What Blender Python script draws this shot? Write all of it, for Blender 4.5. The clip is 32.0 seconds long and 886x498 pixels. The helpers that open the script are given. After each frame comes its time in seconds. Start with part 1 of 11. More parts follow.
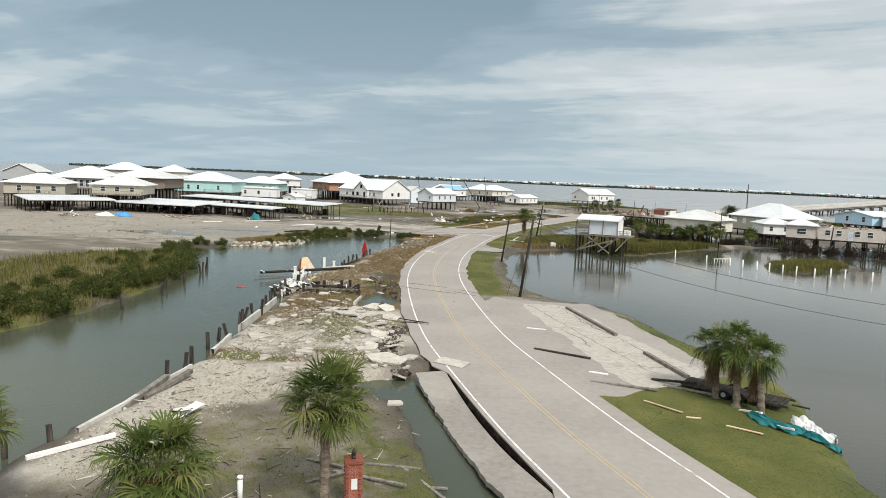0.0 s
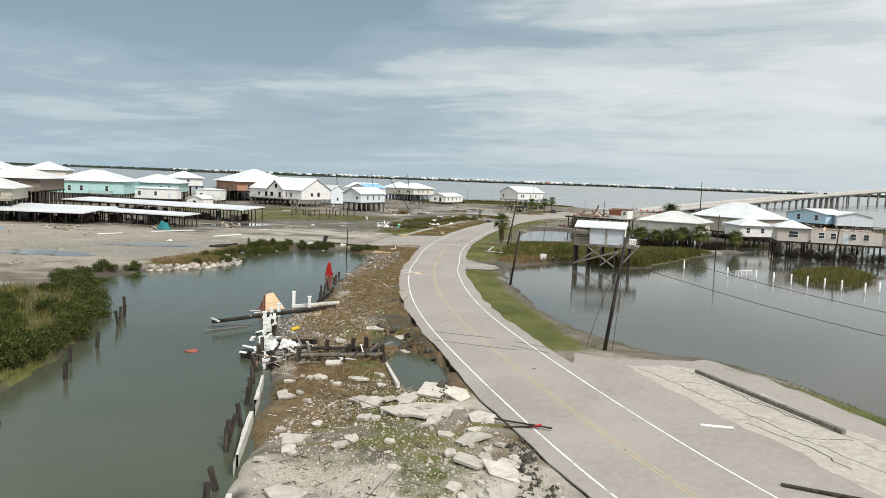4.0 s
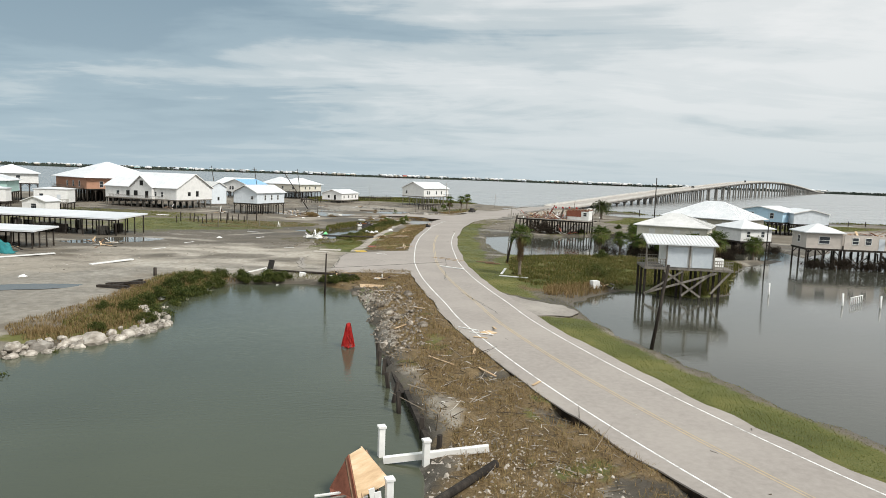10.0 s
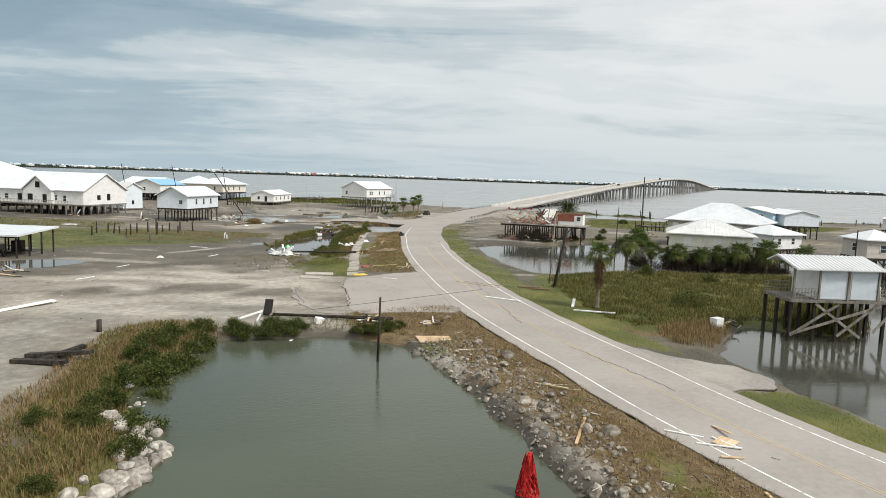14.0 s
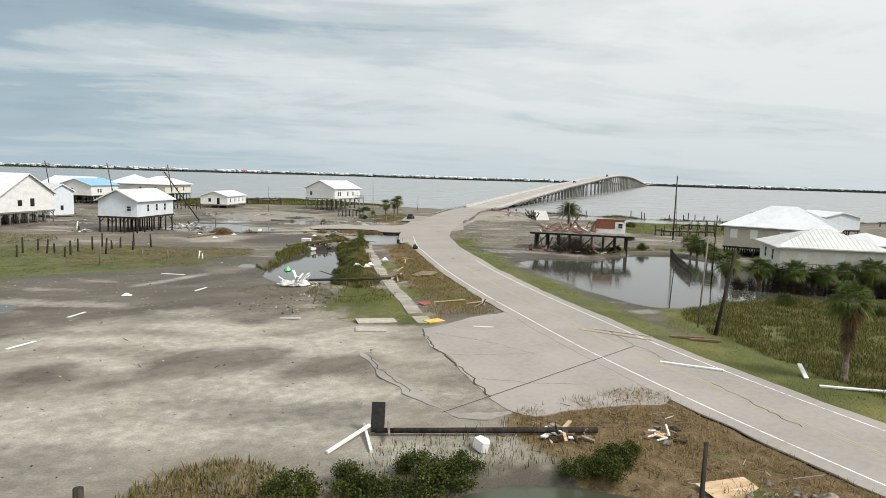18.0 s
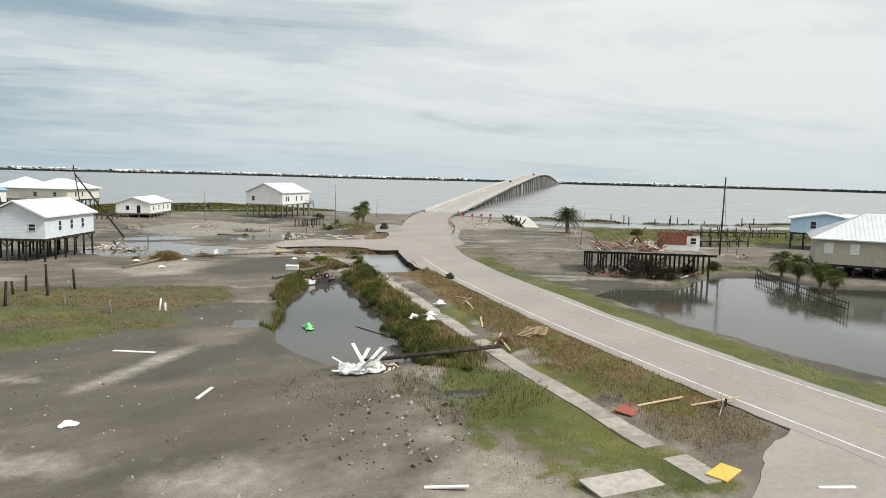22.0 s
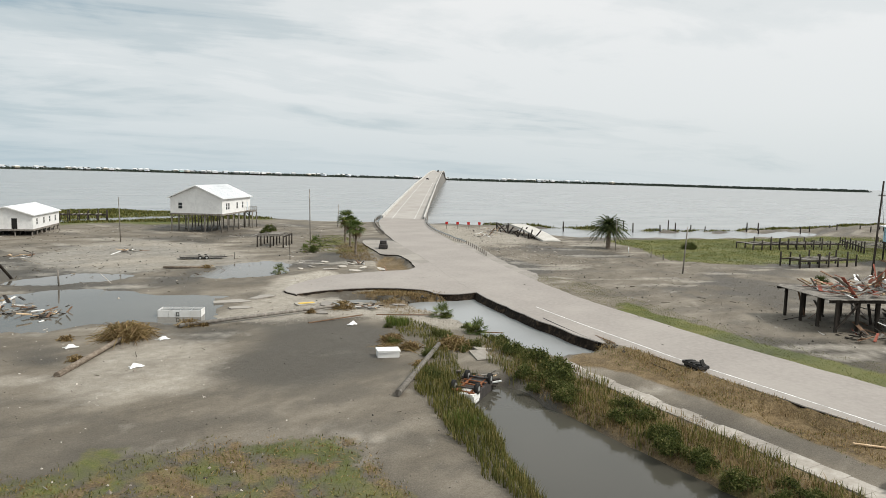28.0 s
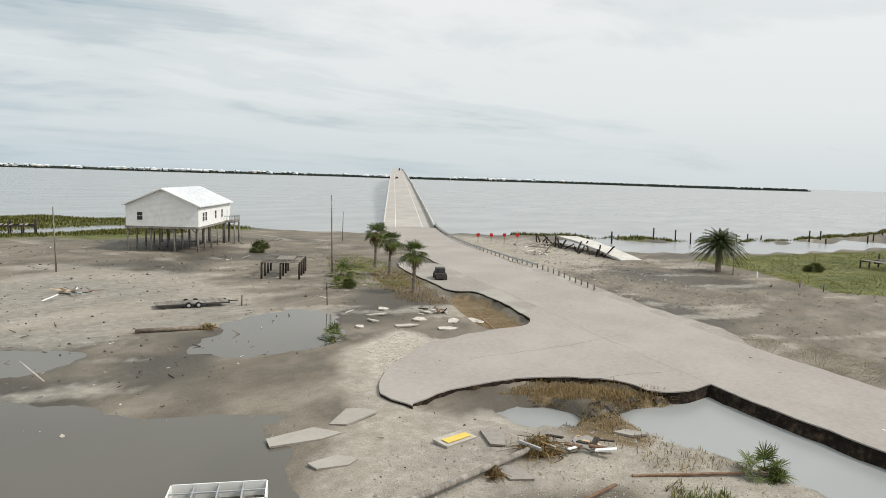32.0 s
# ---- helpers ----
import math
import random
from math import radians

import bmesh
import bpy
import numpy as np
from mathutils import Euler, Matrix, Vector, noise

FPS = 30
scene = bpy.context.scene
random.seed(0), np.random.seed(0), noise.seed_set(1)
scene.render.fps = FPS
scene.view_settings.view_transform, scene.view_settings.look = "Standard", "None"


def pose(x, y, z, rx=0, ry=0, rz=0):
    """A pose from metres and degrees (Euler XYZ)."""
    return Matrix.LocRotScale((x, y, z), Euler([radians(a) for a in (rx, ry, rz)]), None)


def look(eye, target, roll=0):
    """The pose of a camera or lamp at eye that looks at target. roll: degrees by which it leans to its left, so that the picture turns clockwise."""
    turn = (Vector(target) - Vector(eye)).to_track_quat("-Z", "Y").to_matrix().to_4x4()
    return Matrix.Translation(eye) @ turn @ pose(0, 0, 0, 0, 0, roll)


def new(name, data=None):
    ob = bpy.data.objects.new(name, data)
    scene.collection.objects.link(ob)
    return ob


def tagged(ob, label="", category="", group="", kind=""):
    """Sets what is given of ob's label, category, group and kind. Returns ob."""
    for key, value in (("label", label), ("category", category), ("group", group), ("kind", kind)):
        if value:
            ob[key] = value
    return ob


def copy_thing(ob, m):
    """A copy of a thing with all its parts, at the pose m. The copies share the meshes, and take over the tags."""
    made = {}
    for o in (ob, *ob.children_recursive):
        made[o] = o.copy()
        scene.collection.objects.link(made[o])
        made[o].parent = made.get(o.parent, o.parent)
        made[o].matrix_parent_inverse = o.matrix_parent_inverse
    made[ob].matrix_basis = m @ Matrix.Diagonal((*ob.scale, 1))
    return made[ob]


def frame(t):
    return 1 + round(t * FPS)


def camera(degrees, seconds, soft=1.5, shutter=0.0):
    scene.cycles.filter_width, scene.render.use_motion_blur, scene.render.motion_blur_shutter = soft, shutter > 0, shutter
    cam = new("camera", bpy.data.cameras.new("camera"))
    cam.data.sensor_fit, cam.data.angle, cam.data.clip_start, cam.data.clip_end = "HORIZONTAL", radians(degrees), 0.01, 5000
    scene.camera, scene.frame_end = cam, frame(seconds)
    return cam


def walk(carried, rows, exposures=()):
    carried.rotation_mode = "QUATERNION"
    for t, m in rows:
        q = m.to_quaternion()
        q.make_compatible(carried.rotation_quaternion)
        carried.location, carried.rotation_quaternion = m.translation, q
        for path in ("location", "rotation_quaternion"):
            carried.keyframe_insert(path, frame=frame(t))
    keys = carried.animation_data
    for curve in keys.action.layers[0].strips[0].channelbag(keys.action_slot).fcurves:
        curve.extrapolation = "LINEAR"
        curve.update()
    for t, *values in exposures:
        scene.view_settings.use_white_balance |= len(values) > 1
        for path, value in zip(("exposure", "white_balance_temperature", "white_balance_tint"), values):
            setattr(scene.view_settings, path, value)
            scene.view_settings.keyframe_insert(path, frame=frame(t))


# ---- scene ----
cam = camera(66.3, 32.0, soft=0.5)
METRES, EYE, TILT, LEAN, TURN = 260.0, 13.65, 4.75, 0.7, 0.0
ROWS = [
    (0.0, 0.0, 0.0, 0.0, 0.56, -10.81, -2.96),
    (0.5, -0.0072, 0.0126, -0.0012, -0.55, -10.78, -3.01),
    (1.0, -0.0139, 0.025, -0.0022, -1.54, -10.76, -3.04),
    (1.5, -0.0202, 0.0373, -0.0032, -2.69, -10.74, -3.11),
    (2.0, -0.0262, 0.0496, -0.0041, -3.9, -10.72, -3.18),
    (2.5, -0.032, 0.0619, -0.0051, -5.05, -10.68, -3.26),
    (3.0, -0.0377, 0.0742, -0.0061, -6.14, -10.66, -3.34),
    (3.5, -0.0433, 0.0864, -0.0071, -7.22, -10.64, -3.4),
    (5.5, -0.0639, 0.1356, -0.0108, -11.64, -10.61, -3.7),
    (6.0, -0.0687, 0.1483, -0.012, -12.84, -10.56, -3.79),
    (6.5, -0.0734, 0.1611, -0.0131, -14.17, -10.55, -3.89),
    (7.0, -0.0779, 0.1741, -0.0143, -16.48, -10.44, -4.03),
    (7.5, -0.0824, 0.1875, -0.0157, -16.53, -10.49, -4.05),
    (8.0, -0.0866, 0.2009, -0.0169, -16.79, -10.49, -4.08),
    (8.5, -0.0908, 0.2144, -0.0181, -17.62, -10.47, -4.14),
    (9.0, -0.0948, 0.2281, -0.0194, -18.59, -10.43, -4.17),
    (9.5, -0.0987, 0.2416, -0.0207, -19.64, -10.38, -4.28),
    (10.0, -0.1022, 0.2552, -0.022, -20.76, -10.36, -4.36),
    (10.5, -0.1055, 0.269, -0.0233, -21.82, -10.31, -4.44),
    (11.0, -0.1085, 0.2829, -0.0247, -22.85, -10.27, -4.52),
    (11.5, -0.1115, 0.2967, -0.0259, -23.91, -10.22, -4.59),
    (12.0, -0.1141, 0.311, -0.0271, -25.01, -10.15, -4.64),
    (12.5, -0.1164, 0.3252, -0.0283, -25.96, -10.09, -4.72),
    (13.0, -0.1185, 0.3394, -0.0294, -26.91, -10.04, -4.74),
    (13.5, -0.1203, 0.3538, -0.0307, -27.8, -9.98, -4.78),
    (14.0, -0.1219, 0.3682, -0.0317, -28.65, -9.94, -4.81),
    (14.5, -0.1232, 0.3829, -0.0328, -29.39, -9.91, -4.85),
    (16.5, -0.1267, 0.4411, -0.0373, -32.09, -9.84, -4.96),
    (17.0, -0.1267, 0.4573, -0.0388, -32.82, -9.81, -5.02),
    (17.5, -0.1263, 0.4743, -0.0402, -33.56, -9.77, -5.05),
    (18.0, -0.1254, 0.492, -0.0418, -34.42, -9.72, -5.03),
    (18.5, -0.1243, 0.51, -0.0433, -35.31, -9.63, -5.09),
    (19.0, -0.1227, 0.5282, -0.0447, -36.19, -9.57, -5.1),
    (19.5, -0.1211, 0.5466, -0.0462, -37.15, -9.49, -5.14),
    (20.0, -0.1194, 0.5647, -0.0476, -38.16, -9.42, -5.19),
    (20.5, -0.1173, 0.5828, -0.0489, -39.17, -9.37, -5.19),
    (21.0, -0.115, 0.601, -0.0503, -40.21, -9.29, -5.21),
    (21.5, -0.1126, 0.6189, -0.0516, -41.25, -9.21, -5.23),
    (22.0, -0.1104, 0.6354, -0.0529, -42.17, -9.13, -5.24),
    (22.5, -0.1079, 0.6529, -0.0541, -43.15, -9.05, -5.3),
    (23.0, -0.1051, 0.6702, -0.0554, -44.08, -8.99, -5.32),
    (23.5, -0.1021, 0.6873, -0.0566, -45.02, -8.92, -5.36),
    (24.0, -0.0989, 0.704, -0.0577, -45.86, -8.86, -5.35),
    (24.5, -0.0955, 0.7206, -0.0589, -46.73, -8.8, -5.39),
    (25.0, -0.092, 0.7369, -0.0602, -47.67, -8.73, -5.41),
    (25.5, -0.0884, 0.753, -0.0615, -48.5, -8.67, -5.44),
    (27.5, -0.0753, 0.8149, -0.066, -51.78, -8.53, -5.75),
    (28.0, -0.0699, 0.8318, -0.0675, -52.56, -8.48, -5.78),
    (28.5, -0.0638, 0.8491, -0.069, -53.25, -8.47, -5.81),
    (29.5, -0.0492, 0.8843, -0.0719, -54.62, -8.37, -5.84),
    (30.0, -0.0411, 0.902, -0.0734, -55.31, -8.32, -5.86),
    (31.0, -0.0224, 0.9376, -0.0762, -56.35, -8.28, -5.91),
    (31.5, -0.0106, 0.9555, -0.0776, -56.68, -8.28, -5.92),
    (32.0, 0.0012, 0.9733, -0.0789, -57.2, -8.15, -6.15),
]
walk(cam, [(t, pose(0, 0, EYE, TILT, LEAN, TURN) @ pose(METRES * x, METRES * y, METRES * z, 90 + pitch, roll, yaw)) for t, x, y, z, yaw, pitch, roll in ROWS],
     exposures=[(0.0, 0.0), (32.0, 0.0)])

# ---- world and sun ----
def node(nt, kind, **vals):
    n = nt.nodes.new(kind)
    for k, v in vals.items():
        if k in n.inputs:
            n.inputs[k].default_value = v
    return n


def ramp(nt, src, stops, ease=False):
    n = nt.nodes.new("ShaderNodeValToRGB")
    while len(n.color_ramp.elements) < len(stops):
        n.color_ramp.elements.new(0.5)
    for e, (p, c) in zip(n.color_ramp.elements, stops):
        e.position, e.color = p, (*c, 1) if len(c) == 3 else c
    n.color_ramp.interpolation = "EASE" if ease else "LINEAR"
    nt.links.new(src, n.inputs[0])
    return n.outputs[0]


def math_(nt, op, a, b=None, clamp=False):
    n = nt.nodes.new("ShaderNodeMath")
    n.operation, n.use_clamp = op, clamp
    for i, v in enumerate((a, b)):
        if v is None:
            continue
        if isinstance(v, (int, float)):
            n.inputs[i].default_value = v
        else:
            nt.links.new(v, n.inputs[i])
    return n.outputs[0]


def mix_(nt, f, a, b, mode="MIX"):
    n = nt.nodes.new("ShaderNodeMix")
    n.data_type, n.blend_type = "RGBA", mode
    for i, v in ((0, f), (6, a), (7, b)):
        if isinstance(v, (int, float)):
            n.inputs[i].default_value = v
        elif isinstance(v, tuple):
            n.inputs[i].default_value = (*v, 1)
        else:
            nt.links.new(v, n.inputs[i])
    return n.outputs[2]


SUN_AZ, SUN_EL = 150.0, 48.0        # degrees clockwise from +y, and above the horizon
world = bpy.data.worlds.new("overcast")
scene.world = world
world.use_nodes = True
wt = world.node_tree
wt.nodes.clear()
w_out = wt.nodes.new("ShaderNodeOutputWorld")
sky = wt.nodes.new("ShaderNodeTexSky")
sky.sky_type, sky.sun_disc = "NISHITA", False
sky.sun_elevation, sky.sun_rotation = radians(SUN_EL), radians(SUN_AZ)
sky.dust_density = 3.0
bg_sky = node(wt, "ShaderNodeBackground", Strength=0.08)
wt.links.new(sky.outputs[0], bg_sky.inputs[0])
w_co = wt.nodes.new("ShaderNodeTexCoord").outputs["Generated"]
w_sep = wt.nodes.new("ShaderNodeSeparateXYZ")
wt.links.new(w_co, w_sep.inputs[0])
# a flat cloud deck: the direction is thrown on to a level sheet overhead
lift = math_(wt, "MAXIMUM", math_(wt, "ADD", w_sep.outputs[2], 0.10), 0.06)
deck_x = math_(wt, "DIVIDE", w_sep.outputs[0], lift)
deck_y = math_(wt, "DIVIDE", w_sep.outputs[1], lift)
w_comb = wt.nodes.new("ShaderNodeCombineXYZ")
wt.links.new(deck_x, w_comb.inputs[0])
wt.links.new(deck_y, w_comb.inputs[1])


def cloud_noise(scale, detail, rough, shift, distort=0.0):
    turned = node(wt, "ShaderNodeMapping", Rotation=(0, 0, radians(25)))
    wt.links.new(w_comb.outputs[0], turned.inputs[0])
    m = node(wt, "ShaderNodeMapping", Location=shift, Scale=(0.42, 0.85, 1.0))
    wt.links.new(turned.outputs[0], m.inputs[0])
    n = node(wt, "ShaderNodeTexNoise", Scale=scale, Detail=detail, Roughness=rough, Distortion=distort)
    wt.links.new(m.outputs[0], n.inputs["Vector"])
    return n.outputs[0]


big = cloud_noise(0.42, 4.0, 0.5, (3.1, 1.7, 0.0), 0.3)
fine = cloud_noise(1.1, 7.0, 0.58, (0.4, 5.2, 0.0), 0.6)
puff_n = node(wt, "ShaderNodeTexNoise", Scale=1.5, Detail=6.0, Roughness=0.55, Distortion=0.3)
wt.links.new(w_comb.outputs[0], puff_n.inputs["Vector"])
puff = math_(wt, "MULTIPLY", math_(wt, "SUBTRACT", puff_n.outputs[0], 0.5), 0.42)
# the deck thins towards the east and is heavy in the north-west
east = math_(wt, "MULTIPLY", math_(wt, "ADD", math_(wt, "MULTIPLY", w_sep.outputs[0], 0.75), math_(wt, "MULTIPLY", w_sep.outputs[1], -0.30)), 0.46)
thick = math_(wt, "ADD", math_(wt, "ADD", math_(wt, "ADD", math_(wt, "MULTIPLY", big, 1.0), puff), math_(wt, "MULTIPLY", fine, 0.90)), math_(wt, "ADD", math_(wt, "SUBTRACT", east, 0.20), math_(wt, "MULTIPLY", math_(wt, "MAXIMUM", math_(wt, "SUBTRACT", -0.12, w_sep.outputs[0]), 0.0), 0.75)))
cloud = ramp(wt, thick, [(0.42, (0.215, 0.300, 0.362)), (0.60, (0.285, 0.375, 0.432)), (0.74, (0.49, 0.545, 0.565)), (0.88, (0.655, 0.68, 0.683)), (1.0, (0.735, 0.745, 0.742))], True)
# an overcast sky is brighter overhead than near the horizon
zenith = ramp(wt, w_sep.outputs[2], [(0.30, (1, 1, 1)), (0.85, (1.35, 1.34, 1.32))])
cloud = mix_(wt, 1.0, cloud, zenith, "MULTIPLY")
haze = mix_(wt, math_(wt, "ADD", math_(wt, "MULTIPLY", east, 1.6), 0.5, True), (0.345, 0.465, 0.54), (0.55, 0.605, 0.62))
low = ramp(wt, w_sep.outputs[2], [(0.0, (0.85, 0.85, 0.85)), (0.10, (0.35, 0.35, 0.35)), (0.24, (0.0, 0.0, 0.0))])
cloud = mix_(wt, low, cloud, haze)
bg_cloud = node(wt, "ShaderNodeBackground", Strength=1.22)
wt.links.new(cloud, bg_cloud.inputs[0])
w_mix = node(wt, "ShaderNodeMixShader", Fac=0.92)
wt.links.new(bg_sky.outputs[0], w_mix.inputs[1])
wt.links.new(bg_cloud.outputs[0], w_mix.inputs[2])
wt.links.new(w_mix.outputs[0], w_out.inputs[0])

sun_data = bpy.data.lights.new("sun", "SUN")
sun_data.energy, sun_data.angle, sun_data.color = 3.3, radians(12), (1.0, 0.96, 0.90)
sun = new("sun", sun_data)
_az, _el = radians(SUN_AZ), radians(SUN_EL)
sun.matrix_world = look((math.sin(_az) * math.cos(_el) * 500, math.cos(_az) * math.cos(_el) * 500, math.sin(_el) * 500), (0, 0, 0))

# ---- materials ----
def surface(name, cols, scale=3.0, rough=0.8, bump=0.3, big=0.25, metal=0.0, stretch=(1, 1, 1), vary=0.0, dirt=None, spec=0.18, detail=6.0, coords="Object"):
    """A worn surface: grain between two colours at the given scale, stains a few times larger, a relief to go with it. vary: how far single pieces differ."""
    m = bpy.data.materials.new(name)
    m.use_nodes = True
    nt = m.node_tree
    b = nt.nodes["Principled BSDF"]
    b.inputs["Metallic"].default_value = metal
    b.inputs["Specular IOR Level"].default_value = spec
    co = nt.nodes.new("ShaderNodeTexCoord").outputs["Object"] if coords == "Object" else nt.nodes.new("ShaderNodeNewGeometry").outputs["Position"]
    mp = node(nt, "ShaderNodeMapping", Scale=stretch)
    nt.links.new(co, mp.inputs[0])
    n1 = node(nt, "ShaderNodeTexNoise", Scale=scale, Detail=detail, Roughness=0.65)
    nt.links.new(mp.outputs[0], n1.inputs["Vector"])
    n2 = node(nt, "ShaderNodeTexNoise", Scale=scale * big, Detail=4.0, Roughness=0.55)
    nt.links.new(mp.outputs[0], n2.inputs["Vector"])
    f = math_(nt, "ADD", math_(nt, "MULTIPLY", n1.outputs[0], 0.55), math_(nt, "MULTIPLY", n2.outputs[0], 0.45))
    stops = [(0.36 + 0.28 * i / (len(cols) - 1), c) for i, c in enumerate(cols)]
    col = ramp(nt, f, stops)
    if dirt:
        mask = ramp(nt, n2.outputs[0], [(0.48, (0, 0, 0)), (0.66, (1, 1, 1))])
        col = mix_(nt, math_(nt, "MULTIPLY", mask, dirt[1]), col, dirt[0])
    if vary:
        r = nt.nodes.new("ShaderNodeObjectInfo").outputs["Random"]
        hs = node(nt, "ShaderNodeHueSaturation")
        nt.links.new(math_(nt, "ADD", math_(nt, "MULTIPLY", r, 2 * vary), 1 - vary), hs.inputs["Value"])
        nt.links.new(col, hs.inputs["Color"])
        col = hs.outputs[0]
    nt.links.new(col, b.inputs["Base Color"])
    rr = math_(nt, "ADD", math_(nt, "MULTIPLY", n2.outputs[0], 0.3), rough - 0.15, True)
    nt.links.new(rr, b.inputs["Roughness"])
    if bump:
        bp = node(nt, "ShaderNodeBump", Strength=bump, Distance=0.04)
        nt.links.new(n1.outputs[0], bp.inputs["Height"])
        nt.links.new(bp.outputs[0], b.inputs["Normal"])
    return m


M = {}
M["asphalt"] = surface("asphalt", [(0.268, 0.242, 0.219), (0.308, 0.280, 0.254), (0.345, 0.316, 0.288)], 2.2, 0.85, 0.15, 0.06, coords="World", dirt=((0.345, 0.315, 0.282), 0.45))
# brown soil taken near black: the shade below the asphalt lip is in these colours
M["soil_cut_shade"] = surface("soil_cut_shade", [(0.006, 0.0045, 0.003), (0.016, 0.0115, 0.008), (0.066, 0.047, 0.031)], 3.0, 0.95, 0.9, 0.4, coords="World")
M["asphalt_cut"] = surface("asphalt_cut", [(0.03, 0.028, 0.025), (0.10, 0.09, 0.075)], 6, 0.9, 0.6)
M["apron"] = surface("apron", [(0.225, 0.205, 0.182), (0.275, 0.252, 0.225), (0.33, 0.305, 0.272)], 3.0, 0.9, 0.2, 0.05, coords="World", dirt=((0.36, 0.335, 0.295), 0.75))
M["paint_white"] = surface("paint_white", [(0.34, 0.33, 0.31), (0.72, 0.72, 0.70), (0.80, 0.80, 0.78)], 4, 0.7, 0.05, coords="World")
M["paint_yellow"] = surface("paint_yellow", [(0.36, 0.305, 0.235), (0.43, 0.35, 0.235), (0.47, 0.37, 0.225)], 4, 0.7, 0.05, coords="World")
M["tactile"] = surface("tactile", [(0.56, 0.38, 0.08), (0.70, 0.50, 0.12)], 6, 0.7, 0.3)
M["concrete"] = surface("concrete", [(0.36, 0.34, 0.30), (0.48, 0.46, 0.42), (0.56, 0.54, 0.50)], 2.0, 0.9, 0.25, 0.2, vary=0.10)
M["slab"] = surface("slab", [(0.34, 0.31, 0.265), (0.47, 0.435, 0.385), (0.57, 0.535, 0.48)], 2.5, 0.9, 0.4, 0.2, vary=0.16, dirt=((0.30, 0.27, 0.22), 0.5))
M["footway"] = surface("footway", [(0.26, 0.235, 0.20), (0.35, 0.32, 0.28), (0.43, 0.40, 0.355)], 2.5, 0.9, 0.4, 0.2, vary=0.18, dirt=((0.20, 0.175, 0.14), 0.6))
M["rubble"] = surface("rubble", [(0.08, 0.066, 0.05), (0.21, 0.182, 0.148), (0.40, 0.365, 0.315)], 2.2, 0.9, 0.8, 0.3, vary=0.42)
M["rock"] = surface("rock", [(0.15, 0.13, 0.105), (0.33, 0.30, 0.26), (0.52, 0.49, 0.44)], 2.2, 0.9, 0.8, 0.3, vary=0.36)
M["wood_dark"] = surface("wood_dark", [(0.014, 0.011, 0.009), (0.036, 0.030, 0.025), (0.075, 0.063, 0.052)], 5, 0.85, 0.5, 0.3, stretch=(1, 1, 0.15), vary=0.2)
M["wood_grey"] = surface("wood_grey", [(0.11, 0.098, 0.082), (0.20, 0.182, 0.158), (0.31, 0.288, 0.255)], 6, 0.85, 0.4, 0.3, stretch=(1, 1, 0.2), vary=0.2)
M["wood_new"] = surface("wood_new", [(0.42, 0.29, 0.17), (0.55, 0.40, 0.25), (0.66, 0.52, 0.36)], 5, 0.8, 0.3, 0.3, stretch=(0.2, 1, 1), vary=0.15)
M["wood_brown"] = surface("wood_brown", [(0.10, 0.06, 0.04), (0.18, 0.11, 0.07), (0.27, 0.18, 0.12)], 5, 0.85, 0.4, 0.3, vary=0.15)
M["roof_white"] = surface("roof_white", [(0.56, 0.585, 0.60), (0.655, 0.67, 0.68), (0.72, 0.73, 0.735)], 0.8, 0.42, 0.05, 0.2, spec=0.5, vary=0.04)
M["roof_grey"] = surface("roof_grey", [(0.50, 0.50, 0.49), (0.60, 0.60, 0.585), (0.67, 0.67, 0.655)], 0.9, 0.55, 0.1, 0.2, vary=0.06)
M["roof_blue"] = surface("roof_blue", [(0.20, 0.40, 0.62), (0.28, 0.48, 0.70)], 1.5, 0.5, 0.1)


def siding(name, col, pitch=0.2, dirt=0.35):
    """Lapped boards: a saw-tooth relief along z, weathered stains."""
    m = surface(name, [tuple(v * 0.86 for v in col), col, tuple(min(1, v * 1.06) for v in col)], 1.6, 0.7, 0.0, 0.3, vary=0.03, dirt=(tuple(v * 0.72 for v in col), dirt))
    nt = m.node_tree
    co = nt.nodes.new("ShaderNodeTexCoord").outputs["Object"]
    sp = nt.nodes.new("ShaderNodeSeparateXYZ")
    nt.links.new(co, sp.inputs[0])
    h = math_(nt, "FRACT", math_(nt, "MULTIPLY", sp.outputs[2], 1 / pitch))
    bp = node(nt, "ShaderNodeBump", Strength=0.8, Distance=0.02)
    bp.invert = True
    nt.links.new(h, bp.inputs["Height"])
    nt.links.new(bp.outputs[0], nt.nodes["Principled BSDF"].inputs["Normal"])
    return m


M["wall_white"] = siding("wall_white", (0.78, 0.78, 0.76))
M["wall_cream"] = siding("wall_cream", (0.72, 0.69, 0.60))
M["wall_mint"] = siding("wall_mint", (0.44, 0.68, 0.66))
M["wall_teal"] = siding("wall_teal", (0.42, 0.60, 0.56))
M["wall_blue"] = siding("wall_blue", (0.46, 0.66, 0.80))
M["wall_orange"] = siding("wall_orange", (0.46, 0.26, 0.175))
M["wall_brown"] = siding("wall_brown", (0.24, 0.20, 0.165))
M["wall_tan"] = siding("wall_tan", (0.47, 0.44, 0.36))
M["wall_grey"] = siding("wall_grey", (0.42, 0.43, 0.43))
M["wall_pale"] = siding("wall_pale", (0.66, 0.71, 0.75))
M["wall_weathered"] = siding("wall_weathered", (0.76, 0.76, 0.74), 0.25, 0.45)
M["wall_beige"] = siding("wall_beige", (0.55, 0.50, 0.45))
M["trim"] = surface("trim", [(0.66, 0.66, 0.64), (0.80, 0.80, 0.78)], 3, 0.6, 0.05)
M["door_pale"] = surface("door_pale", [(0.55, 0.60, 0.64), (0.64, 0.68, 0.71)], 2, 0.6, 0.05)
